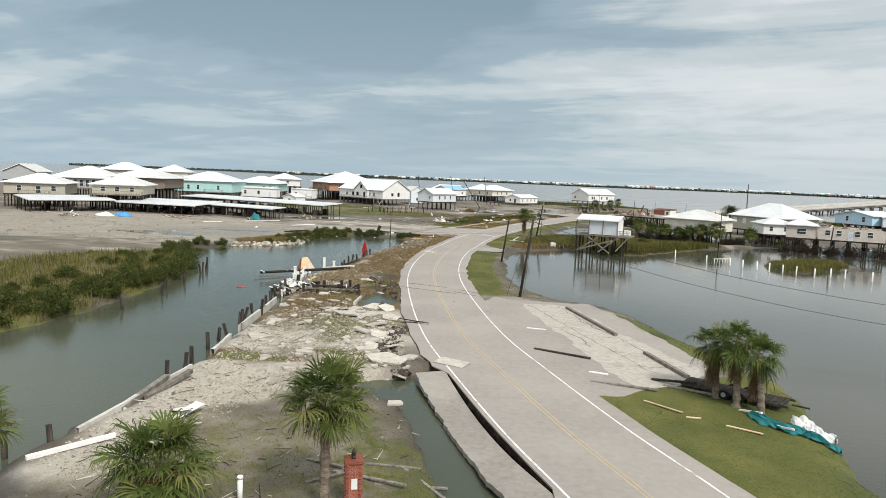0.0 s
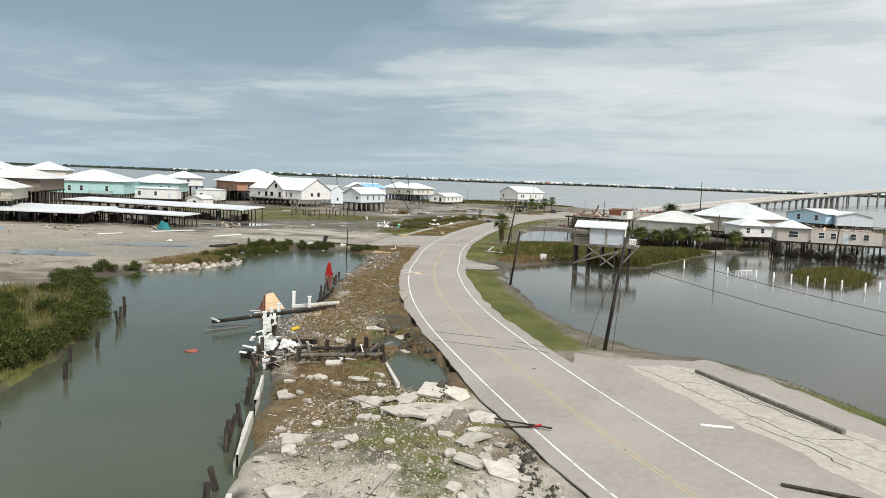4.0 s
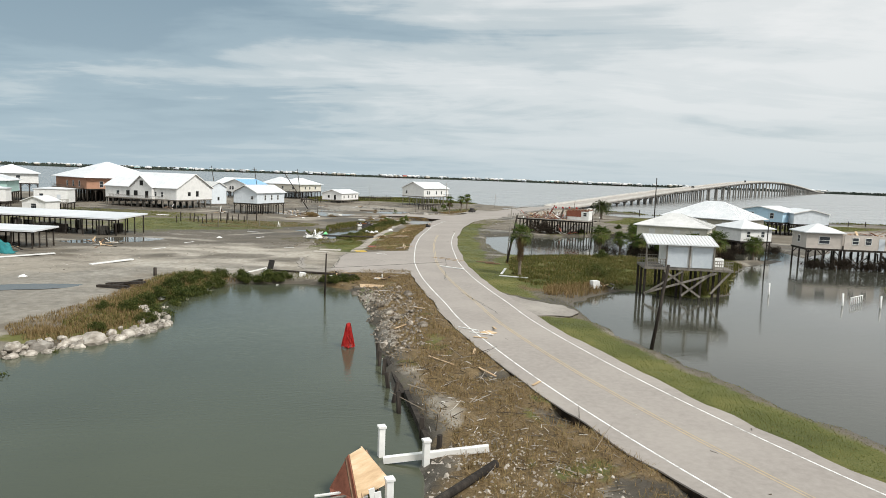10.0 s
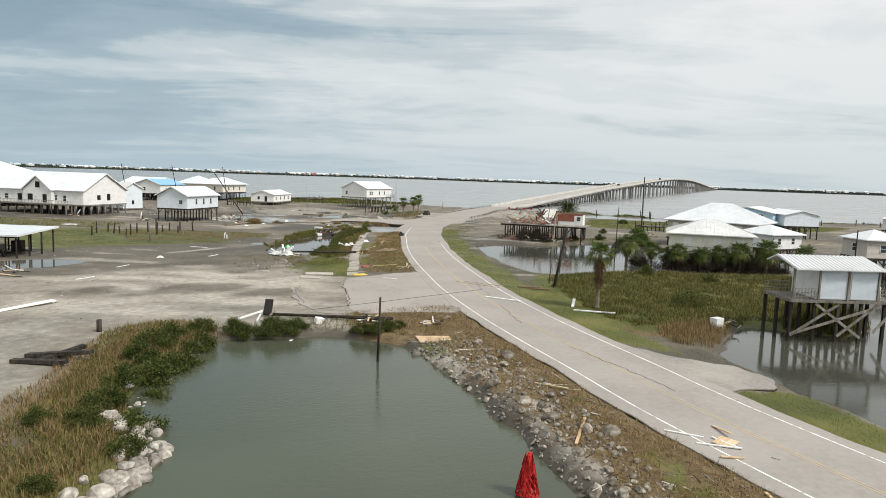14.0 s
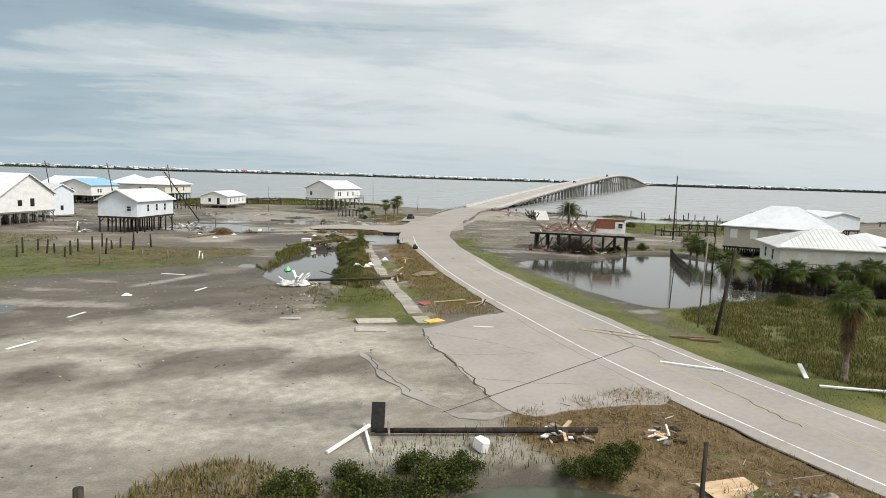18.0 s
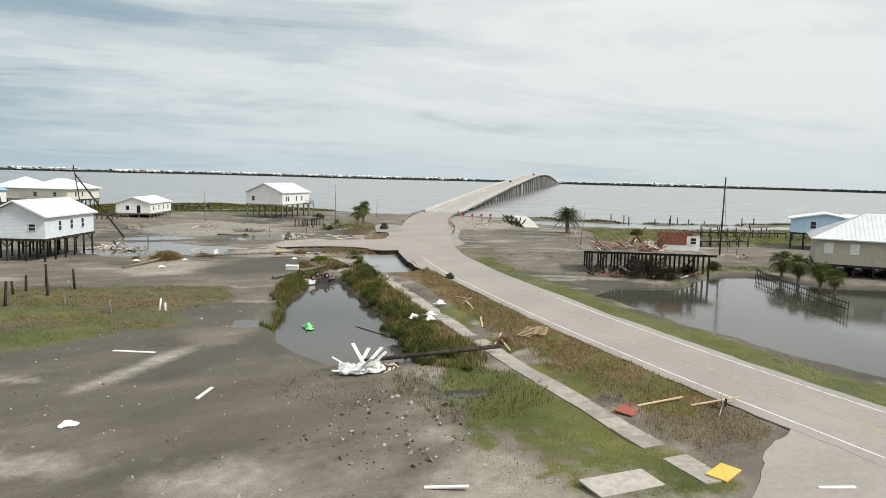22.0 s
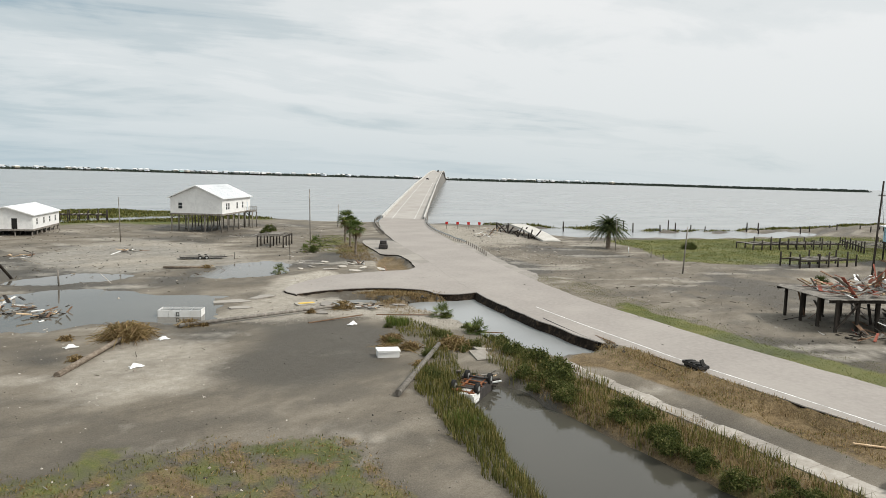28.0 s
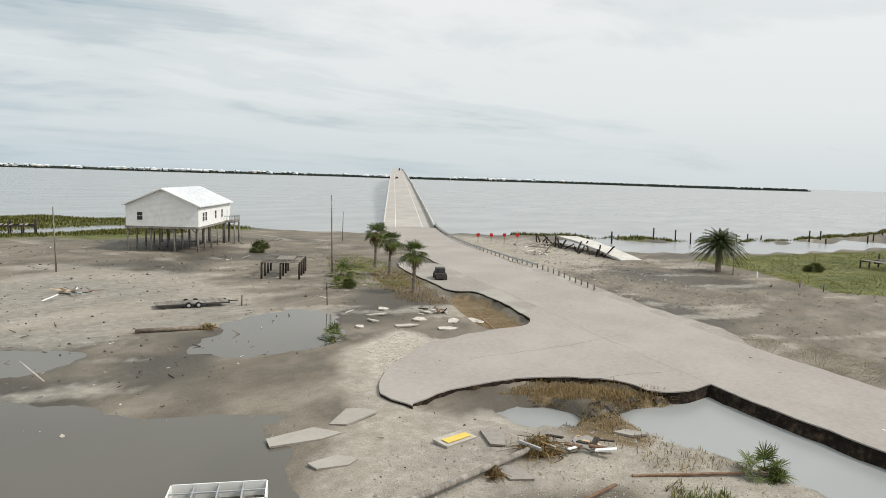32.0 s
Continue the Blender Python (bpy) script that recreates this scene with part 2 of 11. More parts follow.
# shade of a room behind a blown-out window, as a plain dark colour
M["void_shade"] = surface("void_shade", [(0.012, 0.012, 0.012), (0.03, 0.03, 0.028)], 3, 0.9, 0.0)
M["plastic_white"] = surface("plastic_white", [(0.70, 0.70, 0.68), (0.82, 0.82, 0.80)], 4, 0.45, 0.05, vary=0.08, dirt=((0.5, 0.48, 0.43), 0.4))
M["metal_grey"] = surface("metal_grey", [(0.38, 0.39, 0.39), (0.56, 0.57, 0.57)], 4, 0.45, 0.1, metal=0.6)
M["metal_dark"] = surface("metal_dark", [(0.03, 0.03, 0.03), (0.09, 0.08, 0.075)], 4, 0.6, 0.2, metal=0.2)
M["rust"] = surface("rust", [(0.16, 0.06, 0.03), (0.32, 0.13, 0.06)], 5, 0.85, 0.4)
M["yellow"] = surface("yellow", [(0.62, 0.40, 0.03), (0.75, 0.52, 0.05)], 3, 0.6, 0.1)
M["red"] = surface("red", [(0.36, 0.018, 0.016), (0.52, 0.03, 0.026)], 3, 0.6, 0.2)
M["red_board"] = surface("red_board", [(0.24, 0.075, 0.05), (0.36, 0.11, 0.075)], 3, 0.7, 0.1)
M["brick"] = surface("brick", [(0.24, 0.075, 0.05), (0.36, 0.13, 0.09)], 6, 0.9, 0.5, vary=0.25)
M["mortar"] = surface("mortar", [(0.36, 0.34, 0.31), (0.48, 0.46, 0.42)], 6, 0.9, 0.4)
M["teal_cloth"] = surface("teal_cloth", [(0.014, 0.12, 0.13), (0.035, 0.21, 0.22)], 4, 0.7, 0.4)
M["blue_cloth"] = surface("blue_cloth", [(0.05, 0.20, 0.45), (0.12, 0.36, 0.62)], 4, 0.6, 0.3)
M["green_plastic"] = surface("green_plastic", [(0.12, 0.55, 0.20), (0.30, 0.75, 0.36)], 3, 0.4, 0.05)
M["rubber"] = surface("rubber", [(0.012, 0.012, 0.012), (0.035, 0.033, 0.03)], 6, 0.8, 0.3)
M["bridge_conc"] = surface("bridge_conc", [(0.46, 0.45, 0.42), (0.55, 0.54, 0.51), (0.62, 0.61, 0.58)], 0.3, 0.9, 0.1, 0.3, dirt=((0.38, 0.36, 0.33), 0.5))
M["bridge_deck"] = surface("bridge_deck", [(0.315, 0.29, 0.262), (0.365, 0.34, 0.31), (0.42, 0.392, 0.36)], 0.25, 0.9, 0.1, 0.3, coords="World")
# bridge concrete again, darker: the shade below the deck is put into the colour
M["bridge_conc_shade"] = surface("bridge_conc_shade", [(0.13, 0.125, 0.115), (0.20, 0.19, 0.175), (0.29, 0.28, 0.26)], 0.4, 0.9, 0.1, 0.3)
M["trunk"] = surface("trunk", [(0.09, 0.07, 0.055), (0.19, 0.155, 0.12), (0.28, 0.235, 0.19)], 6, 0.9, 0.9, 0.4, stretch=(1, 1, 2.5))


def foliage(name, cols, rough=0.6):
    """Leaves that let some light through; every leaf of a mesh has a tone of its own."""
    m = bpy.data.materials.new(name)
    m.use_nodes = True
    nt = m.node_tree
    b = nt.nodes["Principled BSDF"]
    g = nt.nodes.new("ShaderNodeNewGeometry")
    n = node(nt, "ShaderNodeTexNoise", Scale=0.7, Detail=3.0)
    nt.links.new(g.outputs["Position"], n.inputs["Vector"])
    f = math_(nt, "ADD", math_(nt, "MULTIPLY", g.outputs["Random Per Island"], 0.6), math_(nt, "MULTIPLY", n.outputs[0], 0.45))
    col = ramp(nt, f, [(0.1 + 0.8 * i / (len(cols) - 1), c) for i, c in enumerate(cols)])
    nt.links.new(col, b.inputs["Base Color"])
    b.inputs["Roughness"].default_value = rough
    b.inputs["Specular IOR Level"].default_value = 0.10
    t = nt.nodes.new("ShaderNodeBsdfTranslucent")
    nt.links.new(col, t.inputs[0])
    ms = node(nt, "ShaderNodeMixShader", Fac=0.22)
    nt.links.new(b.outputs[0], ms.inputs[1])
    nt.links.new(t.outputs[0], ms.inputs[2])
    nt.links.new(ms.outputs[0], nt.nodes["Material Output"].inputs[0])
    return m


M["frond"] = foliage("frond", [(0.022, 0.036, 0.010), (0.062, 0.092, 0.022), (0.115, 0.145, 0.036), (0.20, 0.19, 0.07)])
M["frond_dead"] = foliage("frond_dead", [(0.045, 0.028, 0.015), (0.12, 0.08, 0.043), (0.24, 0.17, 0.095)], 0.8)
M["shrub"] = foliage("shrub", [(0.008, 0.013, 0.005), (0.034, 0.048, 0.013), (0.082, 0.102, 0.026), (0.165, 0.160, 0.052)])
M["reed"] = foliage("reed", [(0.028, 0.034, 0.010), (0.078, 0.086, 0.023), (0.16, 0.15, 0.044), (0.27, 0.21, 0.09)])
M["turf"] = foliage("turf", [(0.045, 0.056, 0.014), (0.092, 0.108, 0.025), (0.16, 0.16, 0.042), (0.25, 0.20, 0.085)])
M["straw"] = foliage("straw", [(0.045, 0.030, 0.014), (0.155, 0.104, 0.047), (0.33, 0.235, 0.118), (0.13, 0.115, 0.038)], 0.85)
M["shrub_leafy"] = foliage("shrub_leafy", [(0.018, 0.025, 0.008), (0.056, 0.072, 0.020), (0.11, 0.125, 0.036), (0.21, 0.18, 0.075)])
M["lawn"] = foliage("lawn", [(0.055, 0.082, 0.017), (0.085, 0.12, 0.025), (0.13, 0.162, 0.038), (0.19, 0.18, 0.06)])
M["palm_dark"] = foliage("palm_dark", [(0.012, 0.022, 0.008), (0.028, 0.046, 0.014), (0.055, 0.072, 0.022), (0.12, 0.11, 0.045)])
M["marsh"] = foliage("marsh", [(0.018, 0.024, 0.007), (0.060, 0.070, 0.017), (0.125, 0.125, 0.032), (0.23, 0.185, 0.075)])
M["shrub_dead"] = foliage("shrub_dead", [(0.010, 0.008, 0.006), (0.028, 0.022, 0.016), (0.07, 0.055, 0.04)], 0.85)


def water_mat(name, deep, ripple, scale, rough):
    m = bpy.data.materials.new(name)
    m.use_nodes = True
    nt = m.node_tree
    b = nt.nodes["Principled BSDF"]
    g = nt.nodes.new("ShaderNodeNewGeometry")
    mp = node(nt, "ShaderNodeMapping", Rotation=(0, 0, 0.6), Scale=(1.0, 2.2, 1.0))
    nt.links.new(g.outputs["Position"], mp.inputs[0])
    n1 = node(nt, "ShaderNodeTexNoise", Scale=scale, Detail=4.0, Roughness=0.6)
    nt.links.new(mp.outputs[0], n1.inputs["Vector"])
    n2 = node(nt, "ShaderNodeTexNoise", Scale=0.03, Detail=3.0)
    nt.links.new(mp.outputs[0], n2.inputs["Vector"])
    nt.links.new(ramp(nt, n2.outputs[0], [(0.3, deep), (0.7, tuple(v * 1.35 for v in deep))]), b.inputs["Base Color"])
    b.inputs["Roughness"].default_value = rough
    b.inputs["IOR"].default_value = 1.36
    bp = node(nt, "ShaderNodeBump", Strength=ripple, Distance=0.05)
    nt.links.new(n1.outputs[0], bp.inputs["Height"])
    nt.links.new(bp.outputs[0], b.inputs["Normal"])
    return m


M["water"] = water_mat("water", (0.058, 0.064, 0.042), 0.3, 1.9, 0.06)
M["bay"] = water_mat("bay", (0.215, 0.222, 0.218), 0.3, 0.35, 0.25)
M["lagoon"] = water_mat("lagoon", (0.050, 0.051, 0.040), 0.14, 1.2, 0.06)
M["ditch"] = water_mat("ditch", (0.055, 0.052, 0.042), 0.06, 1.5, 0.05)
M["washout"] = water_mat("washout", (0.030, 0.029, 0.023), 0.06, 1.5, 0.05)
M["puddle"] = water_mat("puddle", (0.085, 0.077, 0.062), 0.05, 2.0, 0.05)
M["glass"] = surface("glass", [(0.02, 0.025, 0.03), (0.05, 0.055, 0.06)], 1, 0.15, 0.0, spec=0.6)

M["far_green"] = surface("far_green", [(0.045, 0.06, 0.05), (0.075, 0.09, 0.07)], 0.05, 0.9, 0.0)
M["roof_red"] = surface("roof_red", [(0.35, 0.10, 0.09), (0.42, 0.14, 0.12)], 0.8, 0.7, 0.0)

# ---- plan: the road's line, the banks and the ponds ----
def spline(pts, step=1.0):
    """Points at even steps along a smooth line through pts."""
    p = np.array([2 * np.array(pts[0]) - pts[1], *pts, 2 * np.array(pts[-1]) - pts[-2]], float)
    out = []
    for i in range(1, len(p) - 2):
        for u in np.linspace(0, 1, 24, endpoint=False):
            a, b, c, d = p[i - 1:i + 3]
            out.append(0.5 * (2 * b + (c - a) * u + (2 * a - 5 * b + 4 * c - d) * u * u + (3 * b - a - 3 * c + d) * u ** 3))
    out.append(p[-2])
    out = np.array(out)
    s = np.concatenate([[0], np.cumsum(np.linalg.norm(np.diff(out, axis=0), axis=1))])
    at = np.arange(0, s[-1], step)
    return np.stack([np.interp(at, s, out[:, i]) for i in range(out.shape[1])], 1)


def sides(line):
    """Unit vectors to the right of a line's run."""
    d = np.gradient(line[:, :2], axis=0)
    d /= np.linalg.norm(d, axis=1)[:, None]
    return np.stack([d[:, 1], -d[:, 0]], 1)


ROAD = spline([(20.0, -8.0), (13.0, 14.0), (9.2, 27.7), (7.0, 35.0), (4.4, 45.5), (2.1, 56.1), (0.2, 71.1), (-1.1, 88.0), (-0.9, 104.0), (0.8, 121.1), (2.9, 132.1), (4.6, 141.1), (6.8, 151.1), (10.4, 164.2), (14.5, 176.2), (19.0, 188.7), (25.8, 205.4), (34.9, 225.0), (39.8, 235.0), (54.1, 258.4), (76.5, 285.0), (92.5, 304.5), (111.0, 325.0), (131.0, 344.6), (150.0, 360.3), (166.0, 372.3)])
ROAD_SIDE = sides(ROAD)
BRIDGE_START, BRIDGE_WAY = np.array((150.0, 360.3)), np.array((math.sin(radians(53.2)), math.cos(radians(53.2))))

CANAL = [(-19.7, 5), (-19.7, 31), (-18.2, 36), (-17.7, 44), (-17.4, 55), (-17.4, 65), (-17.6, 74), (-18.0, 82), (-18.2, 90), (-15.8, 96), (-14.5, 101), (-13.6, 110), (-12.4, 116), (-11.4, 122),
         (-9.9, 128), (-8.6, 137), (-7.6, 142.5), (-9.0, 146.5), (-12, 150), (-15.5, 150.5), (-20.3, 152), (-23.5, 150), (-28.5, 139.5), (-28.3, 132.6), (-29.8, 128), (-34.5, 124.4), (-37.5, 122.5),
         (-42, 116.5), (-45, 112.5), (-41, 107.5), (-36.5, 99), (-34, 85), (-32.5, 79), (-33, 62), (-35.5, 53.5), (-40, 40), (-43, 5)]
LAGOON = [(21, -20), (20.5, 20), (21.4, 31.5), (22, 35), (24.7, 43), (25, 46), (23, 53), (21.5, 60), (20.3, 68.5), (17.4, 73.8), (14.6, 77.5), (11, 85), (9.8, 92), (10, 98), (10.6, 108), (11, 116),
          (12.4, 124), (13.2, 128), (15.5, 132.5), (19, 136), (24, 137), (28, 138.5), (33, 131.5), (38, 133), (45, 139), (51, 144.5), (58, 151), (66, 157), (80, 163), (110, 176), (150, 185), (400, 170), (500, -60), (100, -60)]
POND = [(42, 214), (37, 202.5), (32.5, 191.5), (30, 182), (30.3, 175), (38, 173.5), (48, 173.5), (54, 168), (72, 164), (90, 168), (96, 180), (84, 192), (77, 200), (77, 211), (66, 213), (58, 211), (50, 215.5)]
DITCH = [(0, 218), (6, 228), (14.5, 237.5), (19, 242.5), (21.5, 241), (20, 237), (17, 231), (13, 221), (9, 213.5), (4, 205.5), (-0.5, 206.5), (-1.6, 212)]
SCOUR_END = [(48.6, 264.8), (49.2, 261.4), (45.7, 255.2), (42.9, 250.4), (40.3, 246.2), (37.8, 242.8), (35.4, 240.6), (31.4, 240.9), (30.2, 244.4), (30.7, 247.3), (33.2, 251.1), (35.9, 255.1), (37.2, 258.8), (38.0, 262.6), (40.6, 266.4), (43.4, 265.6), (45.4, 263.8)]
SCOUR_STREET = [(37.0, 273.0), (39.3, 271.2), (39.8, 268.9), (37.4, 267.4), (35.6, 269.3), (35.1, 271.1)]
STREET_LIP = [(33.0, 276.2), (36, 276.2), (39, 275.2), (42.0, 273.4), (44.6, 270.8), (45.4, 268), (44.6, 265.2), (43.4, 266.4), (43.6, 269), (41, 271.9), (37.8, 274.0), (34.6, 274.9)]
SCOUR_START = [(-5.5, 44.3), (-1.5, 45.2), (-0.2, 40), (1.6, 33.5), (3.1, 29), (5.2, 21), (2.0, 21), (0.2, 30), (-1.0, 35.5), (-2.2, 39.5), (-4.6, 41)]
SCOUR_PIT = [(-8.7, 78.0), (-7.0, 79.6), (-5.5, 76.6), (-4.8, 73.0), (-5.7, 69.4), (-7.6, 67.7), (-8.6, 71.5), (-8.9, 74.6)]
SCOUR_HOLE = [(-10.9, 82.2), (-9.1, 83.6), (-7.4, 85.2), (-6.6, 83.4), (-7.2, 80.8), (-8.2, 79.6), (-9.7, 79.2), (-11.0, 80.0)]
POOL = [(0.2, 196.6), (1.4, 198.6), (3.6, 197.9), (3.9, 196.4), (2.6, 195.4), (1.2, 195.9)]
HUMMOCK = [(57, 116), (59, 124.5), (68, 134), (78, 136), (80, 128), (74, 122), (63, 115)]
HOLE = [(24.8, 224.6), (27.6, 226.6), (29.0, 224.4), (26.8, 221.6), (24.6, 222.2)]
PITS = [[(-4.6, 97.4), (-4.2, 99.6), (-5.4, 101.0), (-7.0, 100.2), (-7.4, 98.0)], [(-6.0, 105.8), (-5.4, 108.0), (-7.0, 108.6), (-8.2, 106.8)], [(-6.2, 85), (-5.4, 88.0), (-6.4, 91), (-9.4, 90.4), (-9.8, 86.4)], [(-6.6, 126), (-5.6, 128), (-7.0, 129), (-7.8, 127.4)]]
BREAK = [(59.4, 281.0), (63.6, 285.4), (67.2, 289.6), (69.6, 294.2), (67.6, 295.6), (62.0, 291.0), (57.5, 286.5), (55.0, 283.2)]
SHORE = [(-500, 0), (-500, 330), (-260, 420), (-180, 430), (-60, 420), (0, 420), (40, 434), (62, 448), (84, 449), (103, 438), (108, 412), (112, 392), (118, 374), (122, 362), (128, 352), (138, 344),
         (150, 334), (160, 322), (170, 303), (180, 285), (215, 266), (330, 235), (600, 180), (900, -200), (900, -700), (-500, -700)]
INLET = [(136, 300), (143, 312), (155, 318), (163, 308), (172, 290), (190, 274), (215, 258), (211, 250), (180, 262), (160, 273), (150, 283), (141, 290)]
RAISED = [[(-10, 159), (-7, 178), (-3, 180), (9, 181), (8, 156), (-3, 156)], [(37, 279.5), (43, 282.6), (52, 282), (58, 279.5), (51, 277), (41, 277.8)], [(6, 76), (14, 74), (17, 72), (20, 54), (19, 47), (14, 43), (6, 44)], [(58, 252), (76, 272), (100, 296), (94, 300), (70, 276)]]
PUDDLES = [[(33.3, 296.7), (37, 300), (41.6, 302.7), (49.3, 302.4), (48.7, 296.6), (45, 293), (41.6, 290.1), (38, 291), (35.0, 292.4)], [(19.5, 309.4), (22.7, 309.5), (25.6, 306), (27.2, 302.4), (23.4, 300.8), (17.6, 301.5), (14, 306)],
           [(14.7, 297.9), (21.9, 293.1), (21.4, 288.7), (26.1, 282.7), (25, 280), (20.7, 275.9), (18.1, 272.5), (12.7, 277), (10.4, 278.1), (6.4, 278), (2, 286), (8, 296)],
           [(-3.5, 222), (-1, 224), (1, 222), (-1.5, 220.5)], [(-46, 200), (-38, 206), (-30, 203), (-40, 196)], [(-66, 138), (-56, 133.5), (-50, 134.5), (-54, 138.5), (-62, 141)], [(-53, 150.4), (-45, 149.0), (-36, 150.0), (-37, 151.8), (-46, 152.2)]]
INLET_WEST = [(40, 405), (60, 414), (84, 414), (100, 404), (98, 398), (80, 402), (60, 404), (42, 396)]


def noise2(x, y, scale, seed=0, octaves=4, rough=0.5):
    """Smooth random values from 0 to 1 over the plan."""
    total, amp, norm = np.zeros_like(x, dtype=float), 1.0, 0.0
    for o in range(octaves):
        u, v = x / scale * 2 ** o + 13.7 * seed, y / scale * 2 ** o - 7.3 * seed
        iu, iv = np.floor(u).astype(np.int64), np.floor(v).astype(np.int64)
        fu, fv = u - iu, v - iv
        fu, fv = fu * fu * (3 - 2 * fu), fv * fv * (3 - 2 * fv)

        def h(i, j):
            n = (i * 374761393 + j * 668265263 + (seed + 17 * o) * 974634777) & 0x7fffffff
            n = ((n ^ (n >> 13)) * 1274126177) & 0x7fffffff
            return ((n ^ (n >> 16)) & 0xffff) / 65535.0
        total += amp * ((h(iu, iv) * (1 - fu) + h(iu + 1, iv) * fu) * (1 - fv) + (h(iu, iv + 1) * (1 - fu) + h(iu + 1, iv + 1) * fu) * fv)
        norm += amp
        amp *= rough
    return total / norm


def inside(x, y, poly, smooth=True):
    """Signed distance to a closed outline, above zero within it (far outside: -50)."""
    q = np.array(poly, float)
    lo, hi = q.min(axis=0), q.max(axis=0)
    if smooth:
        q = spline([*poly, poly[0]], max(2.0, float((hi - lo).max()) / 60))
    out = np.full(x.shape, -50.0)
    near = (x > lo[0] - 12) & (x < hi[0] + 12) & (y > lo[1] - 12) & (y < hi[1] + 12)
    px, py = x[near], y[near]
    d, ins = np.full(px.shape, 1e9), np.zeros(px.shape, bool)
    for a, b in zip(q, np.roll(q, -1, axis=0)):
        e = b - a
        w0, w1 = px - a[0], py - a[1]
        u = np.clip((w0 * e[0] + w1 * e[1]) / max(e @ e, 1e-9), 0, 1)
        d = np.minimum(d, (w0 - e[0] * u) ** 2 + (w1 - e[1] * u) ** 2)
        if a[1] != b[1]:
            ins ^= ((a[1] > py) != (b[1] > py)) & (px < (b[0] - a[0]) * (py - a[1]) / (b[1] - a[1]) + a[0])
    out[near] = np.where(ins, 1, -1) * np.sqrt(d)
    return out


def step01(v, a, b):
    u = np.clip((v - a) / (b - a), 0, 1)
    return u * u * (3 - 2 * u)


def near_road(x, y):
    """Distance to the road's middle line, to the right above zero, and the run along it."""
    out, run = np.full(x.shape, 1e3), np.zeros(x.shape)
    near = (x > -40) & (x < 200) & (y > -30) & (y < 400)
    px, py = x[near], y[near]
    best, side, at = np.full(px.shape, 1e9), np.zeros(px.shape), np.zeros(px.shape)
    for i in range(0, len(ROAD), 4):
        dx, dy = px - ROAD[i, 0], py - ROAD[i, 1]
        d = dx * dx + dy * dy
        m = d < best
        best = np.where(m, d, best)
        side = np.where(m, dx * ROAD_SIDE[i, 0] + dy * ROAD_SIDE[i, 1], side)
        at = np.where(m, i, at)
    out[near] = np.where(best < 14 ** 2, side, np.sqrt(best) * np.sign(side))
    run[near] = at
    return out, run


PONDS = [(CANAL, 0.9, 1.3), (LAGOON, 1.2, 1.8), (POND, 1.1, 1.8), (DITCH, 0.7, 1.2), (SCOUR_END, 0.3, 0.7), (SCOUR_STREET, 0.3, 0.4), (SCOUR_START, 0.3, 0.8), (SCOUR_PIT, 0.25, 0.5), (SCOUR_HOLE, 0.3, 0.5), (POOL, 1.2, 1.0), (INLET, 1.0, 2.0), (INLET_WEST, 1.0, 2.0)]


def lie_of_land(x, y):
    """Height of the ground."""
    wob = (noise2(x, y, 3.0, 3) - 0.5) * 2
    z = 0.20 + 0.10 * (noise2(x, y, 9.0, 1) - 0.5) + 0.07 * (noise2(x, y, 1.6, 2, 3) - 0.5)
    d, run = near_road(x, y)
    z += 0.10 * (1 - step01(np.abs(d), 4.5, 9.0))
    z = np.where(np.abs(d) < 4.4, np.minimum(z, 0.20), z)
    # the filled bank between canal and road, and the verge along the footway
    z += 0.22 * step01(-d, 4.6, 6.0) * (1 - step01(-d, 10, 16)) * step01(y, 20, 40) * (1 - step01(y, 138, 146)) * (0.5 + noise2(x, y, 2.2, 8))
    verge = step01(y, 182, 190) * (1 - step01(y, 240, 246)) * step01(-d, 4.4, 5.2) * (1 - step01(-d, 10.5, 13))
    z += 0.25 * verge * (0.4 + noise2(x, y, 1.7, 9))
    # the bed under the sunken shoulder
    z -= 0.9 * step01(-d, 3.3, 3.7) * (1 - step01(-d, 5.7, 6.3)) * step01(y, 26.5, 28) * (1 - step01(y, 46.4, 47.6))
    shore = inside(x, y, SHORE)
    z = z + (-1.6 - z) * (1 - step01(shore + 5 * wob, -7, 1))
    for poly, rag, soft in PONDS:
        s = inside(x, y, poly) + rag * wob
        k = step01(s, -soft, soft * 0.9)
        z = z * (1 - k) + np.minimum(z, -1.25) * k
    for poly in RAISED:
        z = z + np.maximum(0.372 - z, 0) * step01(inside(x, y, poly), -3.0, -0.3)
    for poly in PUDDLES:
        z = z - 0.11 * step01(inside(x, y, poly) + 2.0 * wob, -1.5, 1.2)
    for poly, depth in ((HOLE, 0.75), (BREAK, 0.6), (STREET_LIP, 0.3), *[(p, 0.45) for p in PITS]):
        k = step01(inside(x, y, poly) + 0.35 * wob, -0.35, 0.3)
        z = z - depth * k
    isle = step01(inside(x, y, HUMMOCK) + 2.5 * (noise2(x, y, 3.0, 3) - 0.5), -1.0, 1.5)
    z = np.maximum(z, -1.25 + 1.2 * isle)
    return z


def axis(lo, hi, step, far_lo, far_hi):
    a = list(np.arange(lo, hi + step, step))
    s = step
    while a[-1] < far_hi:
        s = min(s * 1.18, 260)
        a.append(min(a[-1] + s, far_hi))
    s = step
    while a[0] > far_lo:
        s = min(s * 1.18, 260)
        a.insert(0, max(a[0] - s, far_lo))
    return np.array(a)


